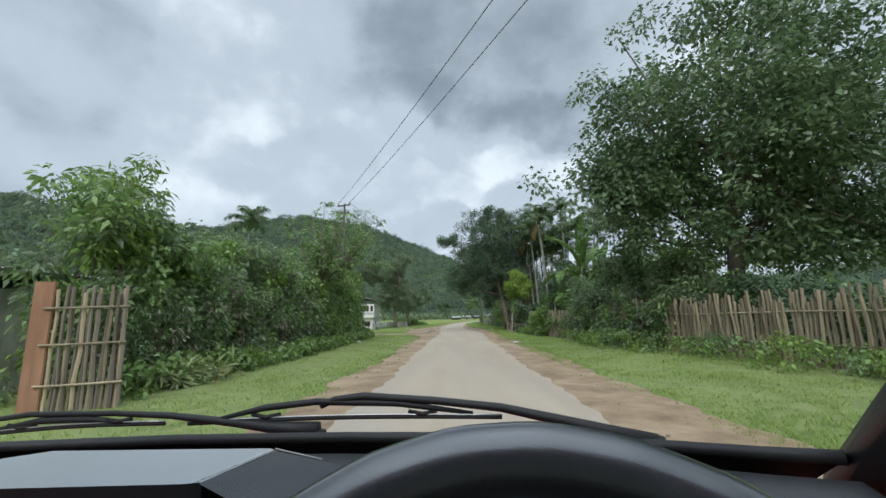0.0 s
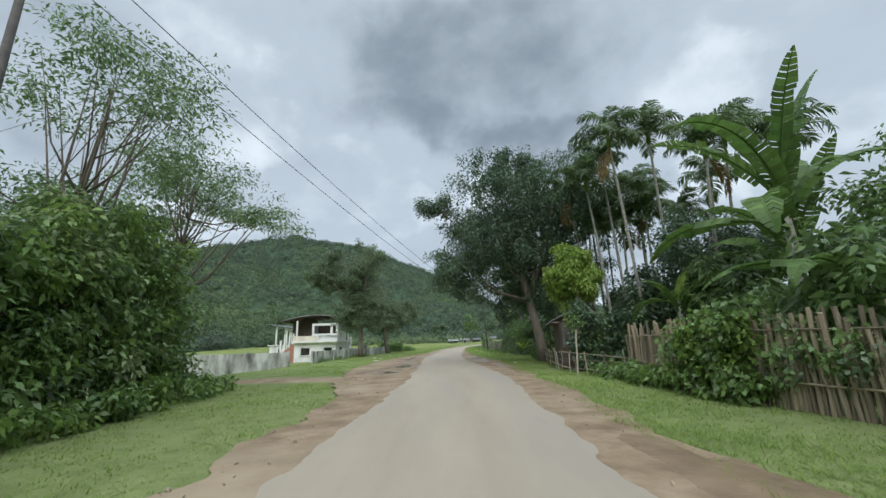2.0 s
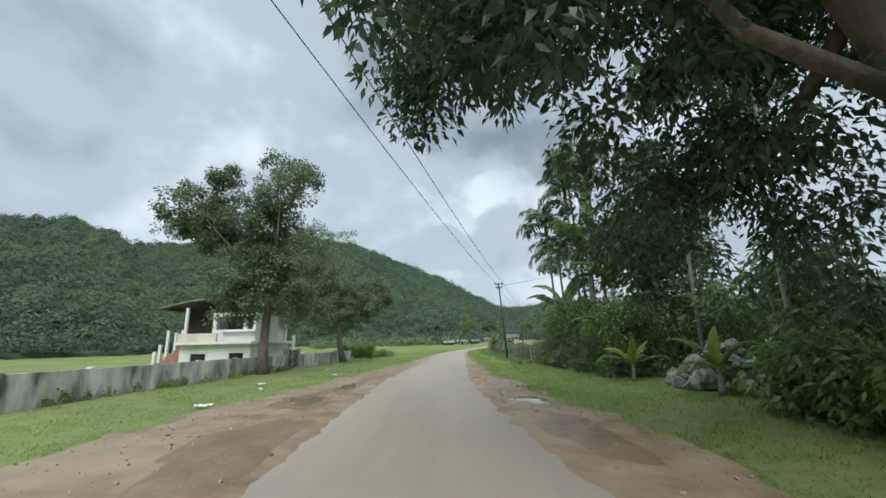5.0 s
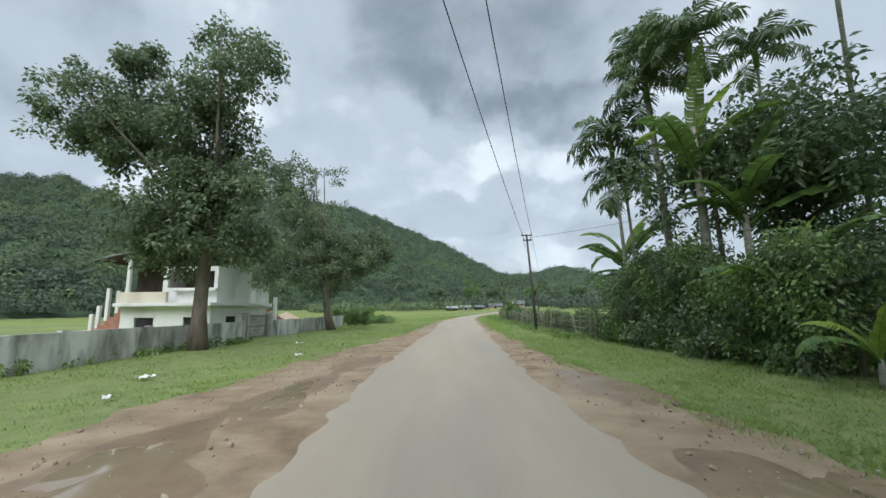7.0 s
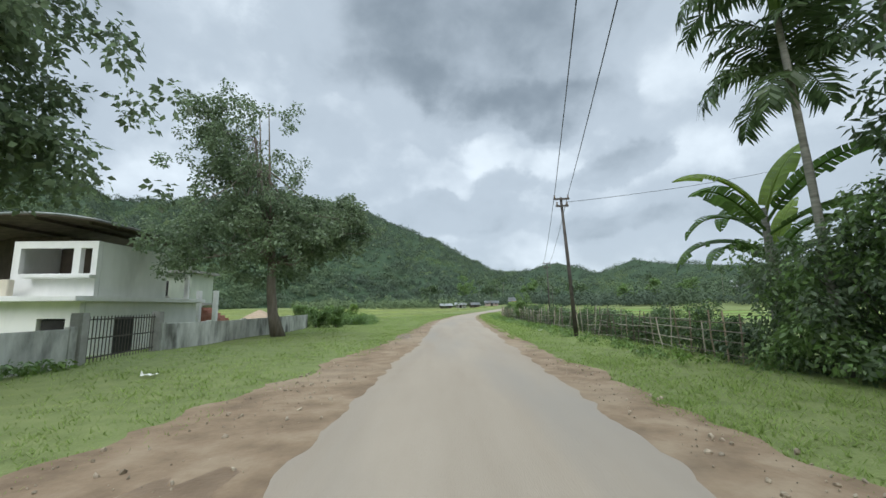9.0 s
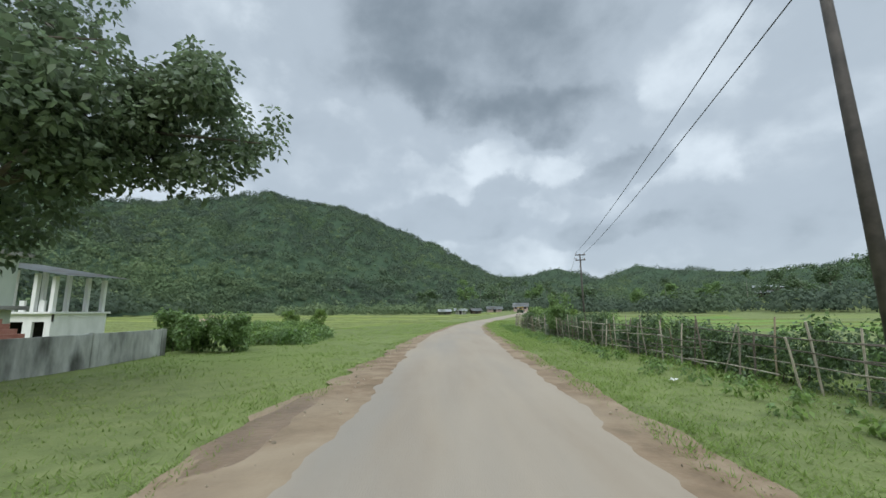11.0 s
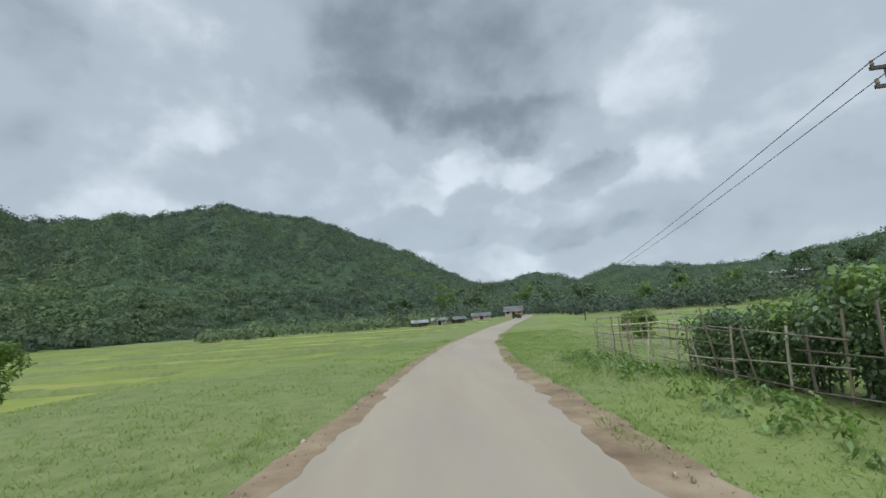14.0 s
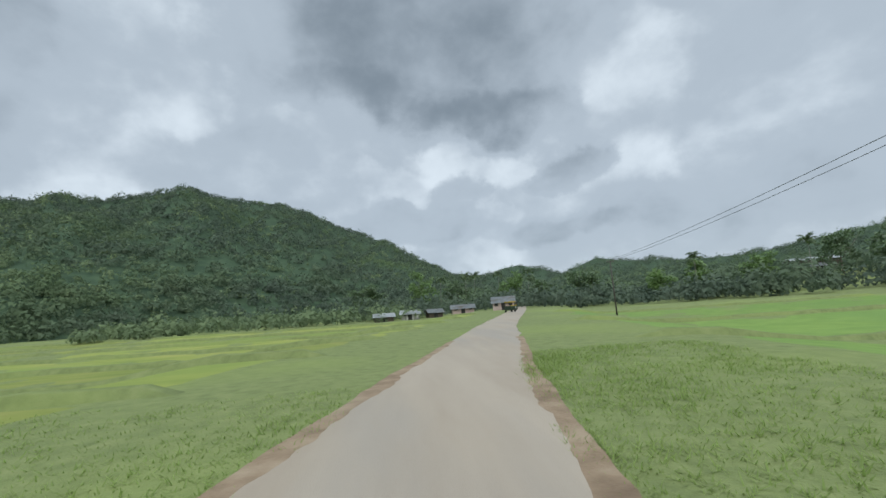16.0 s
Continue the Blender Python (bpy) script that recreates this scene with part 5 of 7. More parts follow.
for i, (x, y, h, lx, ly, dry) in enumerate(((9.0, 41.2, 10.6, -0.5, 0.4, 0), (9.4, 38.6, 11.6, -0.8, -0.3, 1), (10.2, 42.0, 12.2, -0.5, 0.2, 0), (9.2, 44.6, 11.4, -0.6, 0.5, 1), (11.6, 40.0, 12.4, -0.3, -0.4, 0), (12.4, 44.0, 11.0, 0.2, 0.3, 0),
                                            (10.9, 47.0, 12.0, -0.2, 0.6, 0), (13.4, 38.2, 11.4, 0.6, -0.2, 0), (13.6, 46.4, 11.8, 0.3, 0.2, 0), (15.2, 41.8, 10.8, 0.5, 0.1, 0), (11.2, 36.2, 9.8, 0.3, -0.3, 1), (12.6, 49.5, 11.2, 0.2, 0.4, 0), (14.8, 36.0, 10.2, 0.2, 0.2, 0),
                                            (8.8, 65.0, 11.4, -0.4, 0.3, 0), (7.2, 65.6, 7.6, -0.2, 0.2, 0), (8.0, 66.4, 6.0, -0.2, 0.1, 0), (8.2, 64.2, 9.4, -0.3, 0.2, 0), (8.9, 62.4, 9.8, -0.4, 0.1, 0), (10.6, 58.2, 12.2, 0.2, 0.2, 0), (12.2, 61.0, 12.8, 0.3, 0.1, 0), (11.6, 55.0, 12.4, 0.1, 0.3, 1), (13.4, 57.0, 12.0, 0.4, 0.1, 0), (12.8, 65.0, 11.6, 0.3, 0.2, 0), (9.8, 53.0, 12.6, 0.2, 0.2, 0),
                                            (-16.4, 31.0, 8.6, 0.2, 0.1, 0), (15.5, 59.0, 11.4, 0.2, 0.4, 0), (10.9, 43.4, 8.6, 0.2, 0.1, 0), (12.0, 42.4, 9.2, 0.1, 0.2, 1), (9.8, 46.2, 9.4, 0.2, -0.2, 0), (11.6, 45.2, 10.2, -0.3, 0.1, 0), (14.2, 43.0, 9.0, 0.3, 0.2, 0))):
    areca((x, y, float(ground_z(x, y))), h - (1.2 if 35 < y < 51 else 0.0), (lx, ly), 200 + i, 1.05, bool(dry))


# ---- banana plants ----
def banana_leaf(length, width, arch, tilt, mat, tears, seed, name="leaf"):
    """A broad blade along +x with a channelled midrib, split along its veins."""
    r = np.random.default_rng(seed)
    n = 26
    a, p, spine = radians(tilt), np.array([0.0, 0, 0]), []
    for i in range(n + 1):
        spine.append(p.copy())
        p = p + np.array([math.cos(a), 0, math.sin(a)]) * (length / n)
        a -= arch / n * (0.4 + 1.2 * i / n)
    spine = np.array(spine)
    verts, faces = [], []
    for s in (-1, 1):
        sag = 0.0
        for i in range(3, n):
            t0, t1 = (i - 3) / (n - 3), (i - 2) / (n - 3)
            w0, w1 = (width * 0.5 * math.sin(math.pi * min(1, 0.12 + 0.88 * t) ** 0.75) ** 0.6 for t in (t0, min(t1, 0.995)))
            if r.random() < tears:
                sag = r.uniform(-0.3, 0.5)
            gap = 0.014 if r.random() < tears else 0.0
            o = len(verts)
            for sp, w, shift in ((spine[i], w0, gap), (spine[i + 1], w1, -gap)):
                d = unit(spine[i + 1] - spine[i])
                up = np.array([-d[2], 0, d[0]])
                verts.append(sp + d * shift)
                verts.append(sp + d * (shift + w * 0.12) + np.array([0, s * w * 0.55, 0]) + up * w * 0.22)
                verts.append(sp + d * (shift + w * 0.25) + np.array([0, s * w, 0]) + up * (w * (0.10 - sag)))
            faces += [(o, o + 1, o + 4, o + 3), (o + 1, o + 2, o + 5, o + 4)]
    v2, f2 = tube([tuple(q) for q in spine[::2]], list(np.linspace(0.04, 0.008, len(spine[::2]))), 5, False)
    faces += [tuple(k + len(verts) for k in f) for f in f2]
    verts += v2
    return mesh_from(name, verts, faces, mat, True)


B_LEAVES = [banana_leaf(2.3 + 0.2 * s, 0.62, 1.5 + 0.35 * (s % 3), 66 - 9 * (s % 4), M["banana"], 0.28, s) for s in range(5)]
B_LIME = [banana_leaf(1.9, 0.55, 0.7, 78, M["banana_lime"], 0.05, 31), banana_leaf(2.1, 0.6, 1.6, 60, M["banana_lime"], 0.1, 32)]
B_UP = [banana_leaf(3.2, 0.6, 0.5 + 0.5 * s, 82 - 7 * s, M["banana"], 0.4, 41 + s) for s in range(2)]
B_STEM = mesh_from("pseudostem", *tube([(0, 0, -0.15), (0.02, 0, 0.6), (0.03, 0.02, 1.6), (0.0, 0.02, 2.6)], [0.15, 0.13, 0.10, 0.06], 9), M["palm_bark"], True)


def banana(base, size, leaves_n, seed, lime=0, stem=1.0, upright=0):
    r = np.random.default_rng(seed)
    ob = thing("banana_plant", "banana plant with broad wind-torn leaves", "banana plant", base, 0, "banana plants")
    add_part("pseudostem", B_STEM, ob, place=Matrix.Diagonal((size, size, size * stem, 1)))
    for i in range(leaves_n):
        me = B_LIME[i % 2] if i < lime else B_UP[i % 2] if i < lime + upright else B_LEAVES[int(r.integers(0, 5))]
        m = Matrix.LocRotScale((0, 0, size * stem * (2.45 - 0.07 * i)), Euler((r.uniform(-0.25, 0.25), r.uniform(-0.2, 0.25), 2.4 * i + r.uniform(-0.4, 0.4))), [size * r.uniform(0.85, 1.15)] * 3)
        add_part("leaf", me, ob, place=m)
    return ob


for i, (x, y, s, n, lime, stem) in enumerate(((10.2, 31.3, 1.4, 9, 0, 1.5), (11.8, 33.2, 1.25, 7, 0, 1.3), (9.2, 28.6, 1.0, 6, 0, 1.0), (12.8, 35.4, 1.2, 6, 0, 1.2), (7.9, 61.8, 1.3, 9, 2, 2.1), (8.6, 61.0, 1.15, 7, 0, 1.5), (7.7, 58.6, 0.9, 6, 2, 0.8), (8.4, 68.4, 1.2, 7, 2, 1.25), (9.4, 69.4, 1.05, 6, 1, 1.1),
                                             (7.4, 52.6, 0.6, 6, 1, 0.4), (7.0, 56.4, 0.55, 6, 3, 0.35), (9.0, 35.2, 1.0, 6, 1, 1.0))):
    banana((x, y, float(ground_z(x, y))), s, n, 300 + i, lime, stem, 3 if i in (0, 1) else 1 if i in (4, 5) else 0)

# ---- fences ----
def cane(length, radius, seed, knots=5, sides=6):
    """A bamboo cane along +z with swollen nodes."""
    r = np.random.default_rng(seed)
    pts, rad = [], []
    for i in range(knots + 1):
        z = length * i / knots
        x, y = r.normal(size=2) * 0.008 * (i > 0)
        if 0 < i < knots:
            pts += [(x, y, z - 0.012), (x, y, z), (x, y, z + 0.012)]
            rad += [radius, radius * 1.16, radius]
        else:
            pts.append((x, y, z))
            rad.append(radius)
    return mesh_from("cane", *tube(pts, rad, sides), M["bamboo"])


PICKETS = [cane(1.0, 0.024 + 0.003 * s, s, 4) for s in range(4)]
for me in PICKETS:
    me.name = "picket"
GREY = [m.copy() for m in PICKETS]
for me in GREY:
    me.materials[0] = M["wood_grey"]
PALE = [m.copy() for m in PICKETS]
for me in PALE:
    me.materials[0] = M["bamboo_pale"]


def path_points(pts, gap, jitter=0.0, seed=0):
    r = np.random.default_rng(seed)
    pts = np.array(pts, float)
    seg = np.linalg.norm(np.diff(pts, axis=0), axis=1)
    run = np.concatenate([[0], np.cumsum(seg)])
    s = np.arange(0, run[-1], gap)
    s = s + r.normal(size=len(s)) * jitter
    return np.stack([np.interp(s, run, pts[:, k]) for k in range(2)], 1), s


def pole_between(name, a, b, radius, mat, parent, seed=0):
    a, b = np.array(a, float), np.array(b, float)
    m = (a + b) / 2 + np.random.default_rng(seed).normal(size=3) * 0.015
    return add_part(name, mesh_from(name, *tube([tuple(a), tuple(m), tuple(b)], [radius, radius * 0.95, radius * 0.9], 6), mat), parent)


def picket_fence(label, pts, height, gap, seed, rails=(0.5, 1.35)):
    r = np.random.default_rng(seed)
    ob = thing("bamboo_fence", label, "fence", (*pts[0], 0))
    ob.matrix_world = Matrix.Identity(4)
    xy, _ = path_points(pts, gap, gap * 0.2, seed)
    for i, (x, y) in enumerate(xy):
        z = float(ground_z(x, y))
        h = height * r.uniform(0.82, 1.12)
        add_part("picket", PICKETS[int(r.integers(0, 4))], ob, place=Matrix.LocRotScale((x + r.normal() * 0.02, y, z - 0.1), Euler((r.normal() * 0.03, r.normal() * 0.03, r.random() * 6)), (1.25, 1.25, h + 0.1)))
    for (x0, y0), (x1, y1) in zip(pts, pts[1:]):
        for k, hz in enumerate(rails):
            pole_between("rail", (x0 - 0.05, y0, hz), (x1 - 0.05, y1, hz + r.normal() * 0.05), 0.022, M["bamboo"], ob, seed + k)
    return ob


picket_fence("weathered bamboo picket fence along the grass", [(10.4, 3.5), (9.2, 11), (8.0, 18), (7.3, 24)], 1.85, 0.072, 401)
picket_fence("weathered bamboo picket fence, leaning in places", [(7.3, 24.1), (6.5, 30), (6.6, 34.4)], 1.65, 0.085, 402)


def rail_fence(label, pts, height, gap, rails, seed, mats=("wood_grey", "bamboo_pale"), lean=0.06, rail_r=0.02):
    """Upright canes with long rails tied across them."""
    r = np.random.default_rng(seed)
    ob = thing("rail_fence", label, "fence", (*pts[0], 0))
    ob.matrix_world = Matrix.Identity(4)
    xy, _ = path_points(pts, gap, gap * 0.15, seed)
    for i, (x, y) in enumerate(xy):
        z = float(ground_z(x, y))
        src = (PALE, GREY, PALE, PICKETS)[int(r.integers(0, 4))]
        h = height * r.uniform(0.8, 1.2)
        add_part("post", src[int(r.integers(0, 4))], ob, place=Matrix.LocRotScale((x, y, z - 0.1), Euler((r.normal() * lean, r.normal() * lean, r.random() * 6)), (0.62, 0.62, h + 0.1)))
    step = 4
    for i in range(0, len(xy) - 1, step):
        j = min(i + step + 1, len(xy) - 1)
        for k, hz in enumerate(rails):
            if r.random() < 0.06:
                continue
            (x0, y0), (x1, y1) = xy[i], xy[j]
            z0, z1 = float(ground_z(x0, y0)), float(ground_z(x1, y1))
            pole_between("rail", (x0 - 0.06, y0 - 0.2, z0 + hz + r.normal() * 0.05), (x1 - 0.06, y1 + 0.1, z1 + hz + r.normal() * 0.05), rail_r, M[mats[int(r.random() < 0.5)]], ob, seed + 31 * i + k)
    return ob


rail_fence("rough bamboo rail fence before a hut", [(6.2, 33.8), (5.4, 36.2), (5.35, 38.6), (5.7, 42), (6.4, 45.6)], 0.85, 0.9, (0.22, 0.5, 0.8), 411, mats=("wood_grey", "bamboo"))
rail_fence("long bamboo rail fence round a vegetable plot", [(6.5, 67.2), (6.8, 76), (6.85, 88), (6.85, 97), (7.3, 105), (8.1, 112.5)], 1.15, 0.5, (0.2, 0.45, 0.7, 0.95), 412, rail_r=0.013, lean=0.09)
rail_fence("bamboo rail fence at the field corner", [(8.1, 112.5), (11.5, 112.2), (18, 110.8)], 1.0, 0.6, (0.25, 0.55, 0.85, 1.1), 413)
hedge("creepers climbing over the bamboo rails", [(7.0, 67.5), (7.25, 76), (7.3, 87)], 0.6, 1.05, [("leaf_dark", 0.8), ("leaf_mid", 0.2)], 480, 66, (0.08, 0.05), 81, spread=0.24)
hedge("bean plants climbing over the bamboo rails", [(7.3, 87.5), (7.3, 97), (7.7, 104), (8.0, 107)], 0.7, 1.15, [("leaf_dark", 0.8), ("leaf_mid", 0.2)], 760, 70, (0.075, 0.048), 82, spread=0.24, wave=0.3)
hedge("fresh bean shoots along the fence top", [(7.5, 96), (7.8, 101), (8.0, 104.5)], 0.9, 1.5, [("leaf_fresh", 0.5), ("leaf_mid", 0.5)], 110, 50, (0.11, 0.075), 84, spread=0.22, low=1.0, wave=0.25)
hedge("vegetable rows behind the fence", [(9.9, 72), (10.0, 84), (10.2, 96), (11.0, 106)], 4.0, 0.42, [("leaf_dark", 0.4), ("leaf_mid", 0.6)], 340, 46, (0.13, 0.08), 83, spread=0.3)

blocks = thing("concrete_blocks", "pale concrete blocks stacked behind the bamboo fence", "blocks", (7.15, 96.2, float(ground_z(7.15, 96.2))), 8)
for i in range(6):
    part("block", box_bm(-0.3 + 0.31 * (i % 2), 0.0 + 0.31 * (i % 2), -0.12, 0.12, 0.27 * (i // 2) - 0.05, 0.27 * (i // 2) + 0.21, 0.012), M["plaster"], blocks)

stake = thing("bamboo_stake", "single pale bamboo stake in the grass", "post", (5.3, 36.1, 0))
add_part("cane", PALE[1], stake, place=Matrix.LocRotScale((0, 0, -0.1), Euler((0.02, 0.05, 0)), (1.2, 1.2, 1.75)))

# woven gate panel at the end of the hedge
panel = thing("bamboo_gate", "upright bamboo slat gate panel with a reddish post", "gate", (-6.2, 6.75, 0), 14)
part("post", box_bm(-0.80, -0.5, -0.03, 0.03, -0.1, 2.05, 0.012), M["red_wood"], panel, "broad reddish plank of the gate")
for i in range(17):
    add_part("slat", GREY[i % 4] if i % 3 else PICKETS[i % 4], panel, place=Matrix.LocRotScale((-0.45 + 0.066 * i, 0.03 * (i % 2), -0.08), Euler((0, 0.03 * math.sin(i * 2.1), i)), (1.25, 1.0, 2.0 + 0.08 * math.sin(i * 1.7))))
for z in (0.35, 1.0, 1.6):
    pole_between("rail", (-0.6, -0.05, z), (0.65, -0.05, z + 0.03), 0.02, M["bamboo"], panel, 5)
# low house half hidden at the start of the hedge
shed = thing("shed", "plastered shed half hidden by the hedge", "shed", (-10.8, 8.6, 0))
part("wall", box_bm(-1.6, 1.4, -1.2, 1.2, -0.1, 2.1, 0.02), M["plaster"], shed)
sheet_roof("roof_sheet", -1.9, 1.8, -1.5, 1.5, 2.1, 2.5, shed, M["tin"])

# ---- power poles and lines ----
def power_pole(x, y, height, arms, turn, lean=(0, 0), label="steel power pole with cross-arms and insulators"):
    z = float(ground_z(x, y))
    ob = thing("power_pole", label, "power pole", (x, y, z), turn)
    add_part("shaft", mesh_from("shaft", *tube([(0, 0, -0.3), (lean[0] * 0.5, lean[1] * 0.5, height / 2), (lean[0], lean[1], height)], [0.095, 0.08, 0.055], 10), M["pole"], True), ob)
    ends = []
    for k, (dz, w) in enumerate(arms):
        zz = height - dz
        cx, cy = lean[0] * zz / height, lean[1] * zz / height
        part("cross_arm", box_bm(cx - w, cx + w, cy - 0.13, cy - 0.07, zz - 0.04, zz + 0.04), M["pole"], ob)
        for s in (-1, 1):
            add_part("insulator", mesh_from("insulator", *tube([(cx + s * (w - 0.06), cy - 0.1, zz + 0.03), (cx + s * (w - 0.06), cy - 0.1, zz + 0.09), (cx + s * (w - 0.06), cy - 0.1, zz + 0.12), (cx + s * (w - 0.06), cy - 0.1, zz + 0.18)], [0.02, 0.045, 0.03, 0.04], 7), M["ceramic"]), ob)
            ends.append(ob.matrix_world @ Vector((cx + s * (w - 0.06), cy - 0.1, zz + 0.17)))
    return ob, ends


_, end_z = power_pole(11.5, -14, 8.4, ((0.15, 0.45), (0.75, 0.4)), 15)
_, end_a = power_pole(-7.3, 26.2, 9.2, ((0.15, 0.5), (0.7, 0.4)), -18, (0.1, 0.1))
_, end_b = power_pole(5.75, 76.0, 6.25, ((0.1, 0.36), (0.42, 0.28)), -8, (-0.42, -0.3), "leaning steel power pole with a short cross-arm")
_, end_c = power_pole(12.8, 105.8, 6.7, ((0.1, 0.42), (0.55, 0.42)), -12, (-0.1, 0), "steel power pole with two cross-arms")
_, end_d = power_pole(30.0, 165.0, 6.4, ((0.15, 0.4),), -20)


def wire(a, b, sag):
    a, b = Vector(a), Vector(b)
    pts = []
    for i in range(25):
        k = i / 24
        q = a.lerp(b, k)
        q.z -= sag * 4 * k * (1 - k)
        pts.append(tuple(q))
    return solo("power_line", mesh_from("power_line", *tube(pts, [0.012] * 25, 5, False), M["wire"]), "thin dark overhead power cable", "power line", "overhead cables")


for p, q, sag in ((end_z, end_a, 0.7), (end_a, end_b, 0.9), (end_b, end_c, 0.3), (end_c, end_d, 0.8)):
    for k in (0, 1):
        wire(p[k], q[k], sag)
wire(end_b[3], (40, 88, 15.5), 0.8)

# ---- fields, village and small things ----
def plot(name, corners, mat, label, lift=0.03, n=14):
    """A field plot draped over the land between four corners."""
    (ax, ay), (bx, by), (cx, cy), (dx, dy) = corners
    verts, faces = [], []
    for j in range(n + 1):
        v = j / n
        for i in range(n + 1):
            u = i / n
            x = (ax * (1 - u) + bx * u) * (1 - v) + (dx * (1 - u) + cx * u) * v
            y = (ay * (1 - u) + by * u) * (1 - v) + (dy * (1 - u) + cy * u) * v
            verts.append((x, y, float(ground_z(x, y)) + (lift if 0 < i < n and 0 < j < n else -0.06)))
    for j in range(n):
        for i in range(n):
            o = j * (n + 1) + i
            faces.append((o, o + 1, o + n + 2, o + n + 1))
    ob = solo(name, mesh_from(name, verts, faces, mat, True), label, "field", kind="structure")
    return ob


def bund(a, b, label="low grassy earth bank between paddy plots", h=0.3, w=0.35):
    n = 30
    verts, faces = [], []
    d = unit(np.array([b[0] - a[0], b[1] - a[1]]))
    side = np.array([-d[1], d[0]])
    r = np.random.default_rng(int(abs(a[1] * 13 + a[0])))
    for i in range(n + 1):
        c = np.array(a) + (np.array(b) - np.array(a)) * i / n + side * r.normal() * 0.12
        z = float(ground_z(c[0], c[1]))
        hh = h * r.uniform(0.75, 1.2) * (i not in (0, n)) - 0.1 * (i in (0, n))
        for off, zz in ((-w, -0.1), (-w * 0.45, hh * 0.85), (w * 0.4, hh), (w, -0.1)):
            q = c + side * off
            verts.append((q[0], q[1], z + zz))
    for i in range(n):
        for k in range(3):
            o = i * 4 + k
            faces.append((o, o + 1, o + 5, o + 4))
    return solo("field_bank", mesh_from("field_bank", verts, faces, M["ground"], True), label, "bank", kind="structure")


rows_l = [112, 118, 124.5, 131, 138, 146, 155, 165, 176, 190]
for i, (y0, y1) in enumerate(zip(rows_l, rows_l[1:])):
    x1 = road_at(y0)[0] - (9 if y0 < 120 else 6.0)
    x2 = road_at(y1)[0] - (9 if y1 < 120 else 6.0)
    xm = -34 - 5 * math.sin(i * 1.9)
    plot("paddy_plot", ((xm + 0.4, y0 + 3.5), (x1, y0 + 0.4), (x2, y1 - 0.3), (xm + 0.4, y1 + 3.0)), M["paddy_plot"], "ripening yellow-green rice paddy plot")
    plot("paddy_plot", ((-105, y0 + 15), (xm - 0.4, y0 + 3.6), (xm - 0.4, y1 + 3.0), (-105, y1 + 14)), M["paddy_plot"], "ripening yellow-green rice paddy plot")
    bund((-105, y1 + 14.4), (xm, y1 + 3.3))
    bund((xm, y1 + 3.3), (x2, y1))
for i, (y0, y1) in enumerate(((115, 124), (124.6, 136), (136.8, 152), (153, 176))):
    x1, x2 = road_at(y0)[0] + 6.5, road_at(y1)[0] + 5.5
    plot("paddy_plot", ((x1, y0), (62, y0 - 6), (74, y1 - 4), (x2, y1)), M["paddy_green"], "bright green young rice paddy plot")
    bund((x2, y1 + 0.3), (74, y1 - 3.7))


def small_house(x, y, w, d, h, roof_mat, wall_mat, label, turn=0, ridge=0.9, open_front=False):
    ob = thing("village_house", label, "house", (x, y, float(ground_z(x, y))), turn)
    t = 0.15
    part("front_wall", box_bm(-w / 2, w / 2, -d / 2, -d / 2 + t, -0.3, h), wall_mat, ob)
    part("back_wall", box_bm(-w / 2, w / 2, d / 2 - t, d / 2, -0.3, h), wall_mat, ob)
    for s in (-1, 1):
        x0 = s * (w / 2 - t)
        bm = bmesh.new()
        vs = [bm.verts.new(q) for q in ((s * w / 2, -d / 2 + t, -0.3), (s * w / 2, d / 2 - t, -0.3), (s * w / 2, d / 2 - t, h), (s * w / 2, 0, h + ridge), (s * w / 2, -d / 2 + t, h))]
        bm.faces.new(vs)
        bmesh.ops.solidify(bm, geom=bm.faces[:], thickness=t)
        part("gable_wall", bm, wall_mat, ob)
        bm = bmesh.new()
        vs = [bm.verts.new(q) for q in ((-w / 2 - 0.4, s * (d / 2 + 0.5), h - 0.15), (w / 2 + 0.4, s * (d / 2 + 0.5), h - 0.15), (w / 2 + 0.4, 0, h + ridge + 0.08), (-w / 2 - 0.4, 0, h + ridge + 0.08))]
        bm.faces.new(vs)
        bmesh.ops.solidify(bm, geom=bm.faces[:], thickness=0.07)
        part("roof", bm, roof_mat, ob)
    part("door", box_bm(-0.45, 0.45, -d / 2 - 0.03, -d / 2 - 0.004, 0, min(2.0, h - 0.1)), M["dark"], ob, "dark open doorway")
    for wx in (-w * 0.33, w * 0.33):
        part("window", box_bm(wx - 0.4, wx + 0.4, -d / 2 - 0.03, -d / 2 - 0.004, 0.9, min(1.8, h - 0.2)), M["dark"], ob, "dark window opening")
    return ob


small_house(28.4, 209, 4.6, 3.6, 1.7, M["tin"], M["pink_wall"], "faded pink village house with a grey roof", -14, 1.2)
small_house(2.2, 206, 3.8, 2.6, 1.1, M["tin_white"], M["hut_wall"], "low village shed with a pale tin roof", 8, 0.6)
small_house(7.8, 209, 3.8, 2.6, 1.3, M["tin_white"], M["plaster"], "village house with a pale tin roof", -6, 0.7)
small_house(13.2, 212, 3.2, 2.6, 1.2, M["tin"], M["hut_wall"], "village hut with a grey tin roof", 12, 0.7)
small_house(20.0, 214, 5.0, 2.8, 1.3, M["tin"], M["pink_wall"], "long low village house with a grey roof", -4, 0.8)
small_house(138.0, 236, 12.0, 8.0, 3.4, M["tin_white"], M["hut_wall"], "two-part house with a tin roof on the far slope", -30)
small_house(128.0, 228, 6.0, 4.5, 2.2, M["tin"], M["hut_wall"], "low shed beside a house on the far slope", -25)

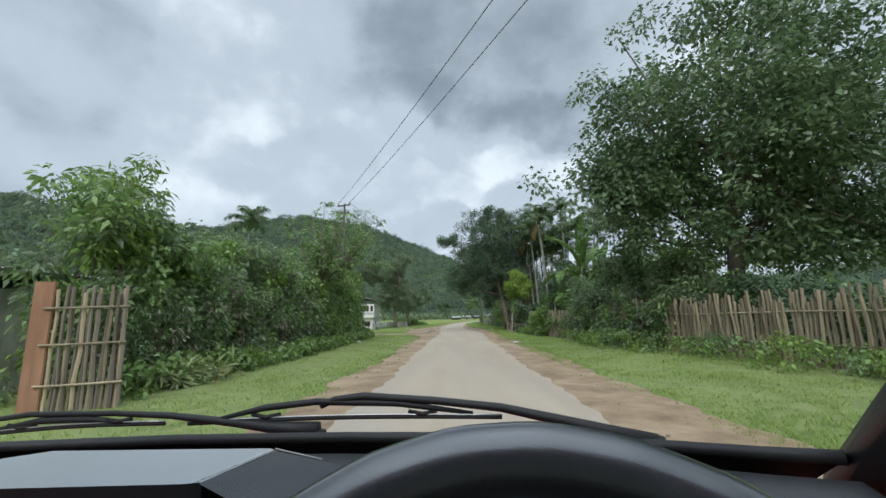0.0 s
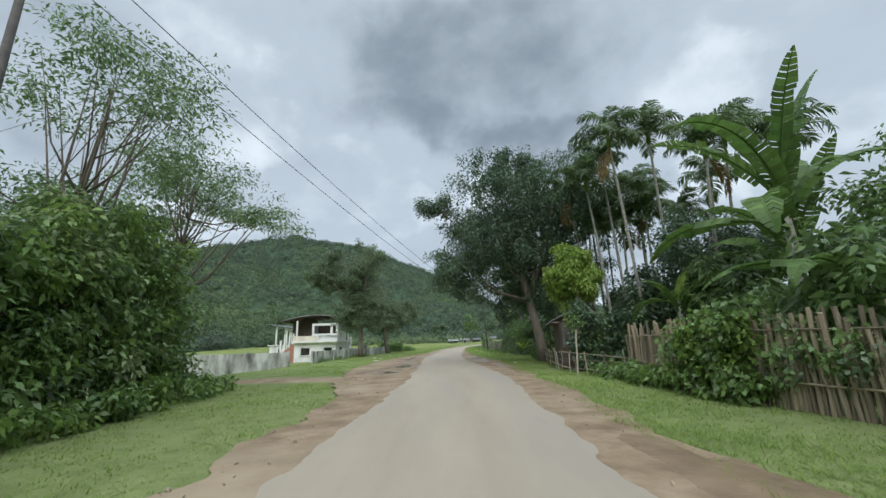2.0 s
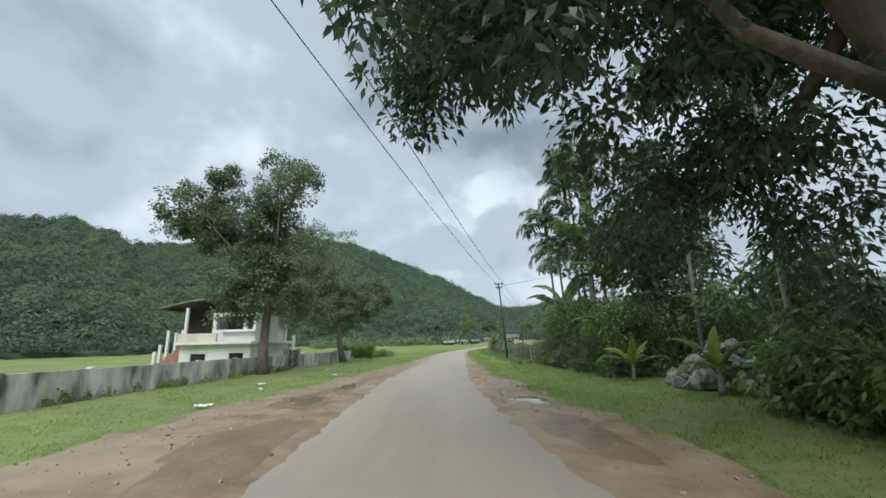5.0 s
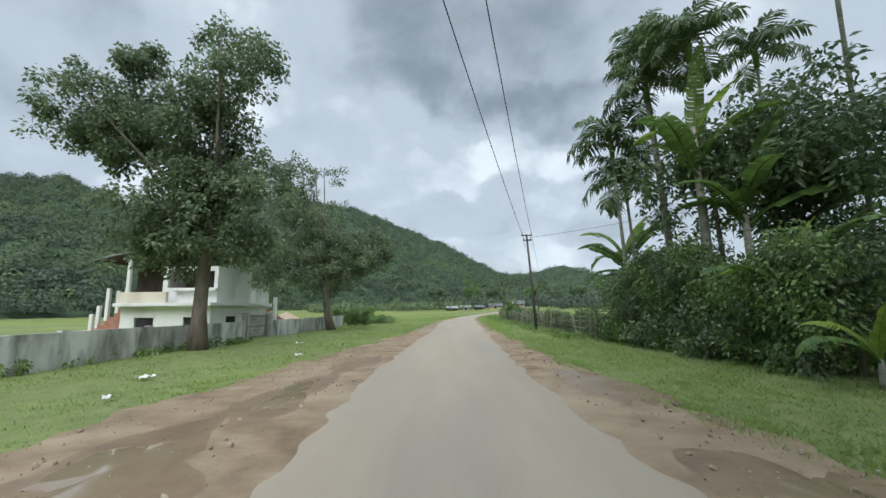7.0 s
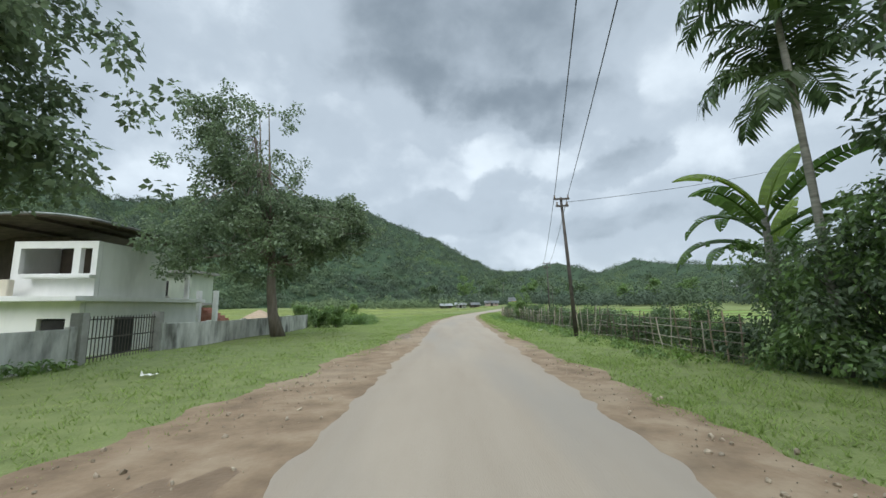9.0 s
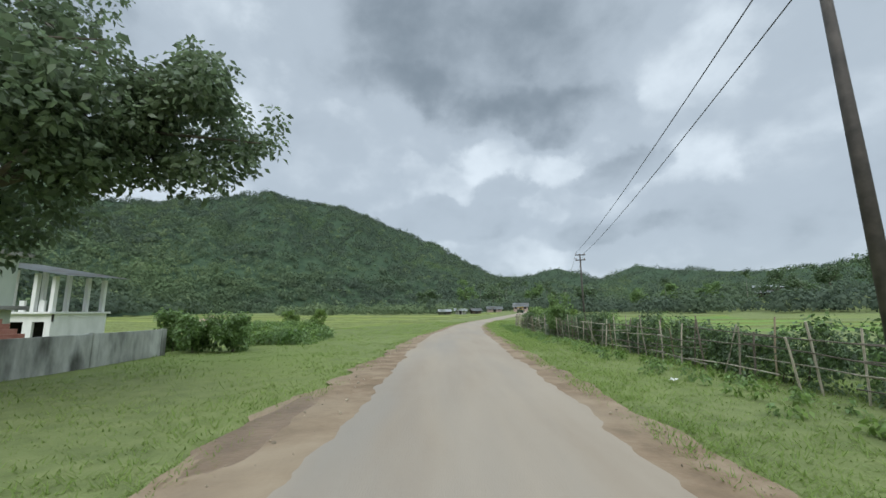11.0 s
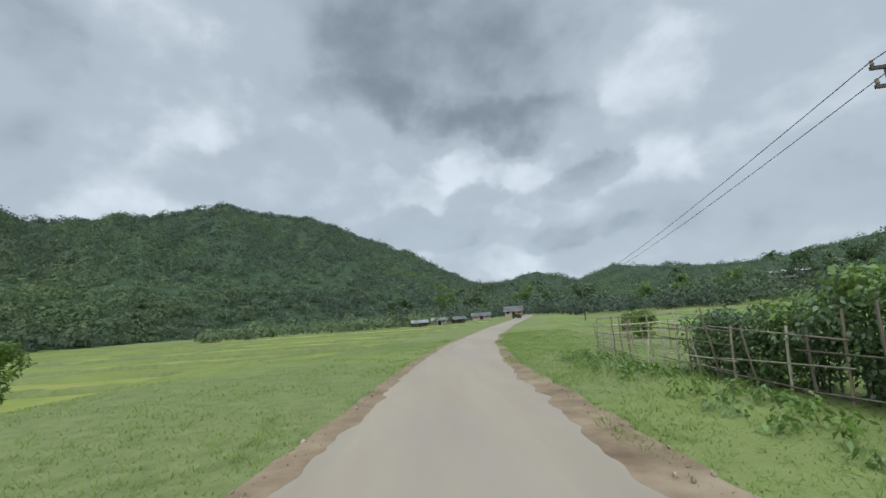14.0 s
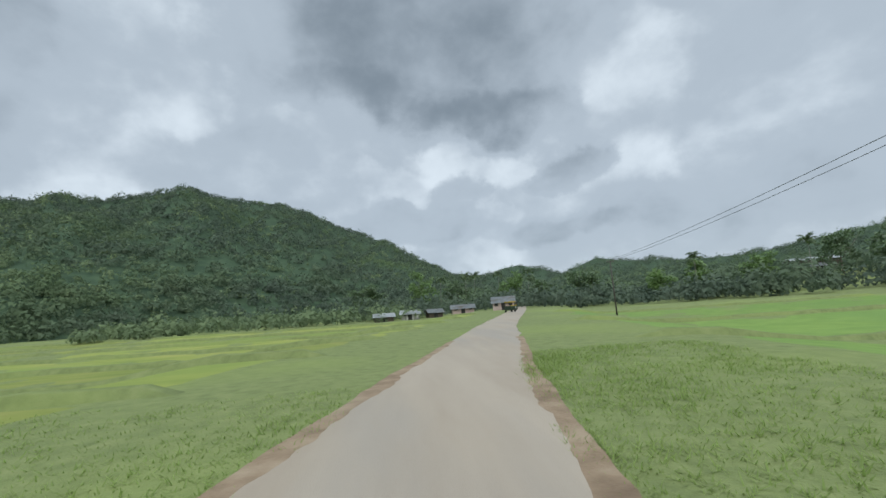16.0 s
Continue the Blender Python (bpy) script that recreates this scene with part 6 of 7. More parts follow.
for i, (x, y, h, s) in enumerate(((46, 262, 12, 3.4), (27, 268, 13, 3.8), (54, 254, 10, 3.2), (14, 268, 14, 4.2), (-4, 244, 10, 3.6), (62, 240, 11, 3.6), (98, 214, 9, 3.4), (124, 216, 13, 4.6), (134, 206, 14, 5.0), (92, 230, 10, 3.4), (118, 200, 10, 3.8), (148, 200, 14, 5.4), (78, 226, 9, 3.2), (156, 212, 15, 5.4), (142, 188, 13, 5.0))):
    z = float(ground_z(x, y))
    big_tree("broadleaf_tree", "distant village shade tree", (x, y, z), [((x, y, z + h * 0.62), (s, s, h * 0.36), 80)], 26, 0.9, (0.7, 0.4), "leaf_dark" if i % 3 else "leaf_mid", trunk=0.2, seed=500 + i, ragged=0.6, limbs=10)
for i, (x, y, h) in enumerate(((20, 262, 11), (33, 266, 12), (50, 256, 11), (43, 270, 12), (29, 262, 11.5), (108, 210, 10), (86, 222, 10))):
    areca((x, y, float(ground_z(x, y))), h, (0.3, 0.1), 600 + i, 1.4)


def heap(name, x, y, rad, h, mat, label, seed):
    r = np.random.default_rng(seed)
    verts, faces = [], []
    n, m = 26, 9
    z = float(ground_z(x, y))
    ph = r.random(3) * 6
    for j in range(m + 1):
        k = j / m
        for i in range(n):
            a = 2 * math.pi * i / n
            q = rad * k * (1 + 0.13 * math.sin(2 * a + ph[0]) + 0.07 * math.sin(5 * a + ph[1])) + 0.02
            verts.append((q * math.cos(a), q * math.sin(a), h * (1 - k) ** 0.85 * (1 + 0.1 * math.sin(3 * a + ph[2]) * k) - 0.06 * k + r.normal() * 0.012))
    for j in range(m):
        for i in range(n):
            faces.append((j * n + i, j * n + (i + 1) % n, (j + 1) * n + (i + 1) % n, (j + 1) * n + i))
    faces.append(tuple(range(n)))
    return solo(name, mesh_from(name, verts, faces, mat, True), label, "heap", place=pose(x, y, z - 0.02))


heap("sand_heap", -30.4, 126.0, 3.7, 1.9, M["sand"], "heap of reddish building sand on the field edge", 5)
slab = thing("concrete_slab", "low grey concrete culvert slab among weeds", "slab", (-13.4, 110.4, float(ground_z(-13.4, 110.4))), 12)
part("block", box_bm(-1.5, 1.5, -0.6, 0.6, -0.2, 0.5, 0.03), M["plaster"], slab)


def rock_mesh(seed):
    r = np.random.default_rng(seed)
    bm = bmesh.new()
    bmesh.ops.create_icosphere(bm, subdivisions=1, radius=1)
    for q in bm.verts:
        q.co = Vector(np.array(q.co) * r.uniform(0.7, 1.15) * [1, 0.8, 0.6])
    me = bpy.data.meshes.new("stone")
    bm.to_mesh(me)
    bm.free()
    me.materials.append(M["stone"])
    return me


ROCKS = [rock_mesh(s) for s in range(5)]
pile = thing("stone_pile", "pile of rough grey stones beside the shrubs", "stone pile", (8.4, 53.7, 0))
r = np.random.default_rng(77)
for i in range(150):
    a, k = r.random() * 6.28, r.random() ** 0.6
    x, y = math.cos(a) * k * 1.15, math.sin(a) * k * 2.4
    z = (1 - k) * 1.3 * r.uniform(0.6, 1.0) + 0.05
    add_part("stone", ROCKS[i % 5], pile, place=Matrix.LocRotScale((x, y, z), Euler(tuple(r.random(3) * 6)), [r.uniform(0.13, 0.34)] * 3))

# grit and clods on the shoulders
r = np.random.default_rng(78)
bits = []
ico = ROCKS[0]
iv = np.array([q.co[:] for q in ico.vertices])
it = [tuple(p.vertices) for p in ico.polygons]
gv, gf = [], []
for i in range(3600):
    y = r.uniform(3, 124) if i % 2 else r.uniform(36, 68)
    c, h = road_at(y)
    left = r.random() < 0.55
    e = shoulder_l(y, h) if left else shoulder_r(y, h)
    edge = -h if left else h
    x = c + edge + (e - edge) * r.random() ** 0.8
    s = 0.009 + 0.04 * r.random() ** 5
    q = iv[:, [0, 1, 2]] @ np.array(Euler(tuple(r.random(3) * 6)).to_matrix()) * s + [x, y, 0.0]
    o = len(gv)
    gv += list(q)
    gf += [tuple(k + o for k in f) for f in it]
solo("gravel", mesh_from("gravel", gv, gf, M["clod"]), "loose grit and small stones on the dirt shoulder", "gravel", kind="stuff")


def patch(name, x, y, rx, ry, mat, label, z, seed, cat):
    r = np.random.default_rng(seed)
    n = 40
    ph = r.random(4) * 6
    rings = [[], []]
    for i in range(n):
        a = 2 * math.pi * i / n
        k = 1 + 0.22 * math.sin(2 * a + ph[0]) + 0.14 * math.sin(3 * a + ph[1]) + 0.09 * math.sin(7 * a + ph[2]) + r.normal() * 0.04
        for ring, m, zz in ((rings[0], 0.8, z), (rings[1], 1.1, -0.03)):
            ring.append((x + rx * k * m * math.cos(a), y + ry * k * m * math.sin(a), zz))
    faces = [(0, 1 + i, 1 + (i + 1) % n) for i in range(n)] + [(1 + i, 1 + n + i, 1 + n + (i + 1) % n, 1 + (i + 1) % n) for i in range(n)]
    return solo(name, mesh_from(name, [(x, y, z)] + rings[0] + rings[1], faces, mat, True), label, cat, kind="structure")


for i, (x, y, rx, ry, wet) in enumerate(((-2.2, 44.4, 0.8, 1.7, 1), (-3.2, 41.0, 0.7, 1.6, 0), (-2.3, 39.6, 0.5, 1.2, 1), (-3.0, 53.2, 0.7, 1.3, 1), (-2.7, 56.4, 0.5, 1.4, 1), (-2.4, 60.2, 0.4, 1.3, 0), (2.65, 52.4, 0.55, 1.1, 1), (2.7, 49.0, 0.5, 1.2, 0), (3.2, 24.0, 0.4, 2.0, 0), (-2.4, 48.6, 0.8, 1.5, 0), (2.6, 57.0, 0.4, 1.5, 0), (-1.9, 76.5, 0.3, 1.2, 0), (3.4, 42.5, 0.4, 2.2, 0))):
    patch("mud_patch", x, y, rx * 1.3, ry * 1.3, M["mud"], "dark wet mud beside the tarmac", -0.003 + 0.0004 * i, 800 + i, "mud")
    if wet:
        patch("puddle", x, y, rx * 0.75, ry * 0.75, M["puddle"], "shallow brown puddle in a pothole", 0.005 + 0.0004 * i, 820 + i, "puddle")

# dirt track that leaves the road on the left
tv, tf = [], []
r = np.random.default_rng(81)
for i in range(41):
    x = -2.0 - 13.0 * i / 40
    yc = 37.2 - 0.04 * x
    wl, wr = 1.35 + r.normal() * 0.06 + max(0, 1.6 - 0.7 * i), 1.25 + r.normal() * 0.06 + max(0, 1.6 - 0.7 * i)
    for k in range(5):
        yy = yc - wl + (wl + wr) * k / 4
        tv.append((x, yy, float(ground_z(x, yy)) + (0.04 if 0 < k < 4 else -0.04)))
for i in range(40):
    for k in range(4):
        tf.append((i * 5 + k, i * 5 + k + 1, i * 5 + k + 6, i * 5 + k + 5))
solo("dirt_track", mesh_from("dirt_track", tv, tf, M["dirt"], True), "bare earth side track through the grass", "track", kind="structure")

# leafy weeds
hedge("rank leafy weeds in the grass", [(-7.4, 89.5), (-7.6, 94), (-8.8, 99)], 4.2, 0.5, [("leaf_mid", 0.6), ("leaf_fresh", 0.4)], 300, 50, (0.115, 0.08), 91, spread=0.26, name="weeds")
hedge("rank leafy weeds in the grass", [(-13, 103), (-16, 108), (-13, 112)], 3.4, 0.5, [("leaf_mid", 0.7), ("leaf_fresh", 0.3)], 220, 46, (0.13, 0.09), 92, spread=0.28, name="weeds")
hedge("broad-leaved weeds along the bamboo fence", [(8.6, 8), (8.2, 12), (7.2, 17), (6.8, 22)], 2.2, 0.6, [("leaf_grey", 0.4), ("leaf_fresh", 0.6)], 150, 40, (0.11, 0.06), 93, spread=0.26, name="weeds")
hedge("weeds at the foot of the hedge", [(-6.2, 7.5), (-6.0, 16), (-6.2, 26), (-6.9, 34)], 0.9, 0.5, [("leaf_mid", 0.6), ("leaf_fresh", 0.4)], 240, 34, (0.15, 0.08), 94, spread=0.24, name="weeds")
hedge("weeds and taro below the palm grove", [(6.2, 31), (6.3, 36.5)], 0.8, 0.45, [("leaf_mid", 0.5), ("leaf_fresh", 0.5)], 80, 34, (0.16, 0.08), 95, spread=0.24, name="weeds")
hedge("tall weeds along the rail fence", [(5.6, 67), (5.7, 80), (5.8, 97), (6.3, 105), (7.0, 112)], 1.7, 0.16, [("leaf_mid", 0.5), ("leaf_fresh", 0.5)], 240, 30, (0.09, 0.05), 96, spread=0.14, name="weeds")
hedge("weeds along the foot of the wall", [(-10.2, 53), (-9.9, 60), (-9.1, 68)], 0.5, 0.2, [("leaf_mid", 0.7), ("leaf_fresh", 0.3)], 60, 30, (0.12, 0.06), 97, spread=0.16, name="weeds")
cut = thing("cut_leaves", "heap of cut pale leaves drying on the verge", "leaf heap", (-5.9, 9.3, 0))
add_part("foliage", quads("foliage", leaves(np.random.default_rng(5).normal(size=(26, 3)) * [0.3, 0.55, 0.05] + [0, 0, 0.2], 0.25, 16, 0.34, 0.06, 0.1, 0.3), M["leaf_pale"]), cut)

# litter on the grass
for i, (x, y, s, t) in enumerate(((-5.3, 52.6, 0.2, 20), (-6.4, 58.2, 0.16, 70), (-6.2, 66.5, 0.14, 10), (-4.6, 62.0, 0.1, 40), (3.3, 21.5, 0.13, 15), (4.3, 44.8, 0.14, 60), (-5.6, 24.5, 0.1, 5), (5.0, 79.5, 0.1, 30), (-5.5, 56.2, 0.1, 80))):
    bm = bmesh.new()
    bmesh.ops.create_grid(bm, x_segments=6, y_segments=4, size=1)
    rr = np.random.default_rng(900 + i)
    for q in bm.verts:
        q.co = Vector((q.co.x * s, q.co.y * s * 0.55, abs(rr.normal()) * 0.035 + 0.05))
    ob = new("litter", bpy.data.meshes.new("litter"))
    bm.to_mesh(ob.data)
    bm.free()
    ob.data.materials.append(M["litter"])
    ob.matrix_world = pose(x, y, float(ground_z(x, y)), 0, 0, t)
    tagged(ob, "crumpled white plastic bag lying on the verge", "litter", "roadside litter")

# auto-rickshaw standing on the road far ahead
rk = thing("auto_rickshaw", "small three-wheeled auto-rickshaw with a yellow hood", "auto-rickshaw", (23.6, 186.0, float(ground_z(23.6, 186.0)) + 0.08), 198)
part("body", box_bm(-0.65, 0.65, -1.0, 1.1, 0.3, 1.0, 0.12), M["green_paint"], rk)
part("nose", box_bm(-0.45, 0.45, 1.0, 1.45, 0.35, 1.0, 0.14), M["green_paint"], rk)
part("hood", box_bm(-0.66, 0.66, -1.05, 0.75, 1.55, 1.72, 0.08), M["yellow_paint"], rk, "yellow canvas hood")
part("windscreen_frame", box_bm(-0.6, 0.6, 0.92, 0.98, 1.0, 1.08), M["yellow_paint"], rk)
for x in (-0.6, 0.6):
    part("post", box_bm(x - 0.03, x + 0.03, 0.85, 0.92, 1.0, 1.6), M["pole"], rk)
    part("post", box_bm(x - 0.03, x + 0.03, -0.95, -0.88, 1.0, 1.6), M["pole"], rk)
for x, y in ((0, 1.2), (-0.58, -0.65), (0.58, -0.65)):
    ty = part("tyre", bmesh.new(), M["rubber"], rk)
    bm = bmesh.new()
    bmesh.ops.create_cone(bm, cap_ends=True, segments=18, radius1=0.2, radius2=0.2, depth=0.12, matrix=pose(x, y, 0.2, 0, 90, 0))
    bm.to_mesh(ty.data)
    bm.free()
part("headlight", box_bm(-0.1, 0.1, 1.44, 1.5, 0.62, 0.8, 0.03), M["lamp_glass"], rk)

# ---- the red car, standing at the start of the drive with its windscreen opening free ----
car = thing("car", "red hatchback with black dash, standing on the road", "car", (-0.23, -0.2, 0.03))
CAR = Matrix.Translation((0.23, 0.2, -0.03))


def cpart(name, verts_faces, mat, label="", smooth=True, parent=None, lift=0.03):
    """A part of the car given in places of the world."""
    v, f = verts_faces
    ob = add_part(name, mesh_from(name, v, f, M[mat], smooth), parent or car, label)
    ob.matrix_basis = CAR if parent is None else Matrix.Identity(4)
    return ob


def cbox(name, x0, x1, y0, y1, z0, z1, mat, label="", bevel=0.02, parent=None):
    ob = part(name, box_bm(x0, x1, y0, y1, z0, z1, bevel), M[mat], parent or car, label)
    ob.matrix_basis = CAR if parent is None else Matrix.Identity(4)
    return ob


def loft(rows, closed=False):
    """Faces through rows of equally many points."""
    v = [tuple(p) for row in rows for p in row]
    n = len(rows[0])
    f = []
    for j in range(len(rows) - 1):
        for i in range(n if closed else n - 1):
            f.append((j * n + i, j * n + (i + 1) % n, (j + 1) * n + (i + 1) % n, (j + 1) * n + i))
    return v, f


# body
for s, x in ((-1, -0.98), (1, 0.53)):
    rows = []
    for y, top in ((-2.0, 0.92), (-1.7, 1.02), (-0.9, 1.04), (0.2, 1.05), (0.62, 1.02), (1.2, 0.94), (1.62, 0.86), (1.78, 0.74)):
        k = 0.0 if -1.6 < y < 1.3 else 0.06
        rows.append([(x - s * (k + 0.03), y, 0.22), (x - s * k, y, 0.42), (x + s * 0.02 - s * k, y, 0.68), (x - s * (k + 0.02), y, top), (x - s * (k + 0.06), y, top + 0.01)])
    cpart("side_panel", loft(rows), "car_red").modifiers.new("thickness", "SOLIDIFY").thickness = 0.03
rows = []
for y, z in ((0.86, 1.035), (1.1, 1.0), (1.4, 0.94), (1.65, 0.85), (1.76, 0.72)):
    rows.append([(x, y, z - 0.05 * ((x + 0.225) / 0.73) ** 2) for x in np.linspace(-0.93, 0.48, 9)])
cpart("bonnet", loft(rows), "car_red").modifiers.new("thickness", "SOLIDIFY").thickness = 0.025
cbox("front_bumper", -0.95, 0.5, 1.70, 1.86, 0.25, 0.70, "car_red", bevel=0.05)
cbox("grille", -0.55, 0.10, 1.861, 1.875, 0.48, 0.62, "rubber", "black grille", 0.005)
cbox("rear_bumper", -0.95, 0.5, -2.12, -1.96, 0.25, 0.9, "car_red", bevel=0.05)
cbox("floor", -0.92, 0.47, -1.9, 0.8, 0.20, 0.26, "rubber", "black floor mat")
for x in (-0.82, 0.37):
    cbox("headlight", x - 0.13, x + 0.13, 1.80, 1.87, 0.62, 0.76, "lamp_glass", "clear headlight", 0.02)
    cbox("tail_light", x - 0.1, x + 0.1, -2.13, -2.05, 0.75, 1.0, "tail_glass", "red tail light", 0.02)
rows = []
for y, z in ((0.02, 1.60), (-0.2, 1.665), (-0.9, 1.69), (-1.6, 1.63), (-1.85, 1.56)):
    rows.append([(x, y, z - 0.07 * ((x + 0.225) / 0.66) ** 4) for x in np.linspace(-0.87, 0.42, 9)])
cpart("roof", loft(rows), "car_red").modifiers.new("thickness", "SOLIDIFY").thickness = 0.03
cpart("headlining", loft([[(x, y, z - 0.04) for x, y, z in row] for row in rows[1:4]]), "dash_top", "grey headlining")
for x0, x1 in ((0.50, 0.42), (-0.96, -0.87)):
    s = 1 if x0 > 0 else -1
    cpart("front_pillar", tube([(x0 + 0.042 * s, 0.58, 1.08), (x0 + 0.018 * s, 0.45, 1.24), (x1 + 0.03 * s, 0.18, 1.48), (x1, 0.02, 1.58)], [0.050, 0.040, 0.036, 0.034], 12), "vinyl", "black windscreen pillar")
    cpart("centre_pillar", tube([(x0, -0.75, 1.0), (x1, -0.78, 1.6)], [0.045, 0.04], 8), "car_red")
    cpart("rear_pillar", tube([(x0, -1.75, 1.0), (x1, -1.8, 1.55)], [0.07, 0.06], 8), "car_red")
cbox("door_trim", 0.475, 0.495, -0.7, 0.50, 0.5, 1.10, "car_red", "red inner door panel", 0.01)
cbox("door_trim", -0.94, -0.92, -0.7, 0.52, 0.5, 1.12, "car_red", "red inner door panel", 0.01)

# windscreen surround
base_line = [(0.488, 0.545, 1.146), (0.42, 0.60, 1.135), (0.34, 0.66, 1.126), (0.09, 0.73, 1.123), (-0.2, 0.75, 1.121), (-0.5, 0.75, 1.120), (-0.82, 0.72, 1.119), (-0.955, 0.60, 1.118)]
cpart("windscreen_seal", tube(base_line, [0.009] * 8, 8), "rubber", "black rubber windscreen seal")
cpart("scuttle", loft([[(x, y + 0.012, z - 0.012) for x, y, z in base_line], [(x, y + 0.11, z - 0.09) for x, y, z in base_line]]), "rubber", "black scuttle panel")

# dashboard: a broad top, a lid with stitched edges, a lower fascia
dash = car
far = [(x, y - 0.015, z - 0.022) for x, y, z in base_line]
near = [(0.47, 0.40, 1.105), (0.40, 0.42, 1.108), (0.28, 0.44, 1.102), (0.05, 0.46, 1.080), (-0.2, 0.47, 1.085), (-0.5, 0.49, 1.100), (-0.8, 0.49, 1.104), (-0.94, 0.47, 1.100)]
low = [(x, y - 0.05, z - 0.12) for x, y, z in near]
foot = [(x, y + 0.02, 0.62) for x, y, z in near]
cpart("dashboard", loft([far, near, low, foot]), "vinyl", "black moulded dashboard")
lid = [(-0.80, 0.485, 1.139), (-0.318, 0.495, 1.142), (-0.300, 0.505, 1.140), (-0.285, 0.675, 1.1235), (-0.30, 0.69, 1.122), (-0.66, 0.69, 1.122)]
lv = [tuple(p) for p in lid] + [(x, y + 0.004, z - 0.055) for x, y, z in lid]
lf = [tuple(range(6))] + [(i, (i + 1) % 6, 6 + (i + 1) % 6, 6 + i) for i in range(6)]
# top face in the paler vinyl with painted sky sheen, edges in plain black
cpart("dash_lid", (lv[:6], lf[:1]), "dash_top", "flat vinyl lid on the dash, greyed for sky sheen", False)
cpart("lid_edge", (lv, lf[1:]), "vinyl", "black edge below the dash lid", False)
facet = [[(-0.300, 0.500, 1.1405), (-0.287, 0.60, 1.131), (-0.285, 0.675, 1.1235)], [(-0.26, 0.505, 1.118), (-0.235, 0.585, 1.124), (-0.205, 0.66, 1.112)], [(-0.22, 0.48, 1.06), (-0.16, 0.55, 1.08), (-0.12, 0.66, 1.092)]]
cpart("dash_flank", loft(facet), "vinyl", "sloping stitched flank of the dash lid")
for a, b in (((-0.306, 0.497, 1.1425), (-0.287, 0.672, 1.1255)), ((-0.285, 0.675, 1.1255), (-0.205, 0.662, 1.1135))):
    for i in range(22):
        p, q = Vector(a).lerp(Vector(b), i / 22), Vector(a).lerp(Vector(b), (i + 0.55) / 22)
        tagged(cpart("stitch", tube([p, q], [0.0011, 0.0011], 4), "thread"), "pale stitch")
# instrument hood
hood = [[(x, 0.40 + 0.0 * x, 1.095 + 0.016 * math.cos((x - 0.03) * 9)) for x in np.linspace(-0.13, 0.19, 9)], [(x, 0.56, 1.112 + 0.010 * math.cos((x - 0.03) * 9)) for x in np.linspace(-0.13, 0.19, 9)]]
cpart("instrument_hood", loft(hood), "vinyl", "black hood over the instruments").modifiers.new("thickness", "SOLIDIFY").thickness = 0.012
for x in (-0.03, 0.10):
    cpart("dial_ring", tube([(x + 0.05 * math.cos(t), 0.47 + 0.012 * math.sin(t), 1.02 + 0.05 * math.sin(t)) for t in np.linspace(0, 2 * math.pi, 25)], [0.0025] * 25, 5), "steel", "thin bright dial ring")

# steering wheel
C0, R0, tau = Vector((0.034, 0.118, 1.1066)), 0.182, radians(39.6)
up_w = Vector((0, math.sin(tau), math.cos(tau)))
ring = [C0 + (up_w * math.cos(t) + Vector((1, 0, 0)) * math.sin(t)) * R0 for t in np.linspace(math.pi, 3 * math.pi, 97)]
wheel = cpart("steering_wheel", tube(ring, [0.022 + 0.0003 * math.sin(i * 1.7) for i in range(97)], 18, False), "leather", "thick black leather steering wheel")
nrm_w = Vector((1, 0, 0)).cross(up_w)
t = radians(-62)
seam_c = C0 + (up_w * math.cos(t) + Vector((1, 0, 0)) * math.sin(t)) * R0
d_t = (up_w * math.cos(t) + Vector((1, 0, 0)) * math.sin(t)).normalized()
cpart("seam", tube([seam_c + (d_t * math.cos(a) + nrm_w * math.sin(a)) * 0.0226 for a in np.linspace(0, 2 * math.pi, 21)], [0.0011] * 21, 5), "thread", "stitched seam across the rim", parent=wheel)
hub_c = C0 - nrm_w * 0.03 * (1 if nrm_w.y > 0 else -1) * -1
cpart("hub", tube([hub_c + nrm_w * k for k in (-0.03, -0.022, 0.0, 0.03)], [0.05, 0.068, 0.075, 0.07], 20), "leather", "padded black hub", parent=wheel)
for t in (radians(100), radians(-100), radians(180)):
    e = C0 + (up_w * math.cos(t) + Vector((1, 0, 0)) * math.sin(t)) * R0
    cpart("spoke", tube([hub_c.lerp(e, 0.3), hub_c.lerp(e, 0.7), e], [0.024, 0.018, 0.014], 8), "leather", "", parent=wheel)
cpart("column", tube([C0 - nrm_w * 0.02, C0 + Vector((0, 0.26, -0.13))], [0.035, 0.045], 10), "vinyl", "steering column shroud")


# wipers parked across the foot of the windscreen
def wiper(blade, arm, radii, bridge, pivot):
    ob = cpart("wiper", tube(arm, radii, 8), "rubber", "black wiper arm")
    a, b = Vector(blade[0]), Vector(blade[1])
    n = 12
    rubber = [a.lerp(b, i / n) + Vector((0, 0, 0.006 * math.sin(math.pi * i / n))) for i in range(n + 1)]
    cpart("blade", tube(rubber, [0.0042] * (n + 1), 6), "rubber", "wiper rubber", parent=ob)
    cpart("bridge", tube(bridge, [0.004] + [0.0075] * (len(bridge) - 2) + [0.004], 6), "rubber", "wiper bridge", parent=ob)
    cpart("strip", tube([q + Vector((0, -0.003, 0.0055)) for q in rubber], [0.0016] * (n + 1), 5), "steel", "thin bright strip", parent=ob)
    for k in (0.25, 0.75):
        q = a.lerp(b, k)
        cpart("claw", tube([q + Vector((-0.03, 0, 0.016)), q + Vector((0, -0.002, 0.010)), q + Vector((0.03, 0, 0.016))], [0.004, 0.005, 0.004], 6), "rubber", "", parent=ob)
    cpart("pivot", tube([Vector(pivot) + Vector((0, 0, -0.03)), Vector(pivot) + Vector((0, 0, 0.012))], [0.02, 0.016], 10), "rubber", "", parent=ob)


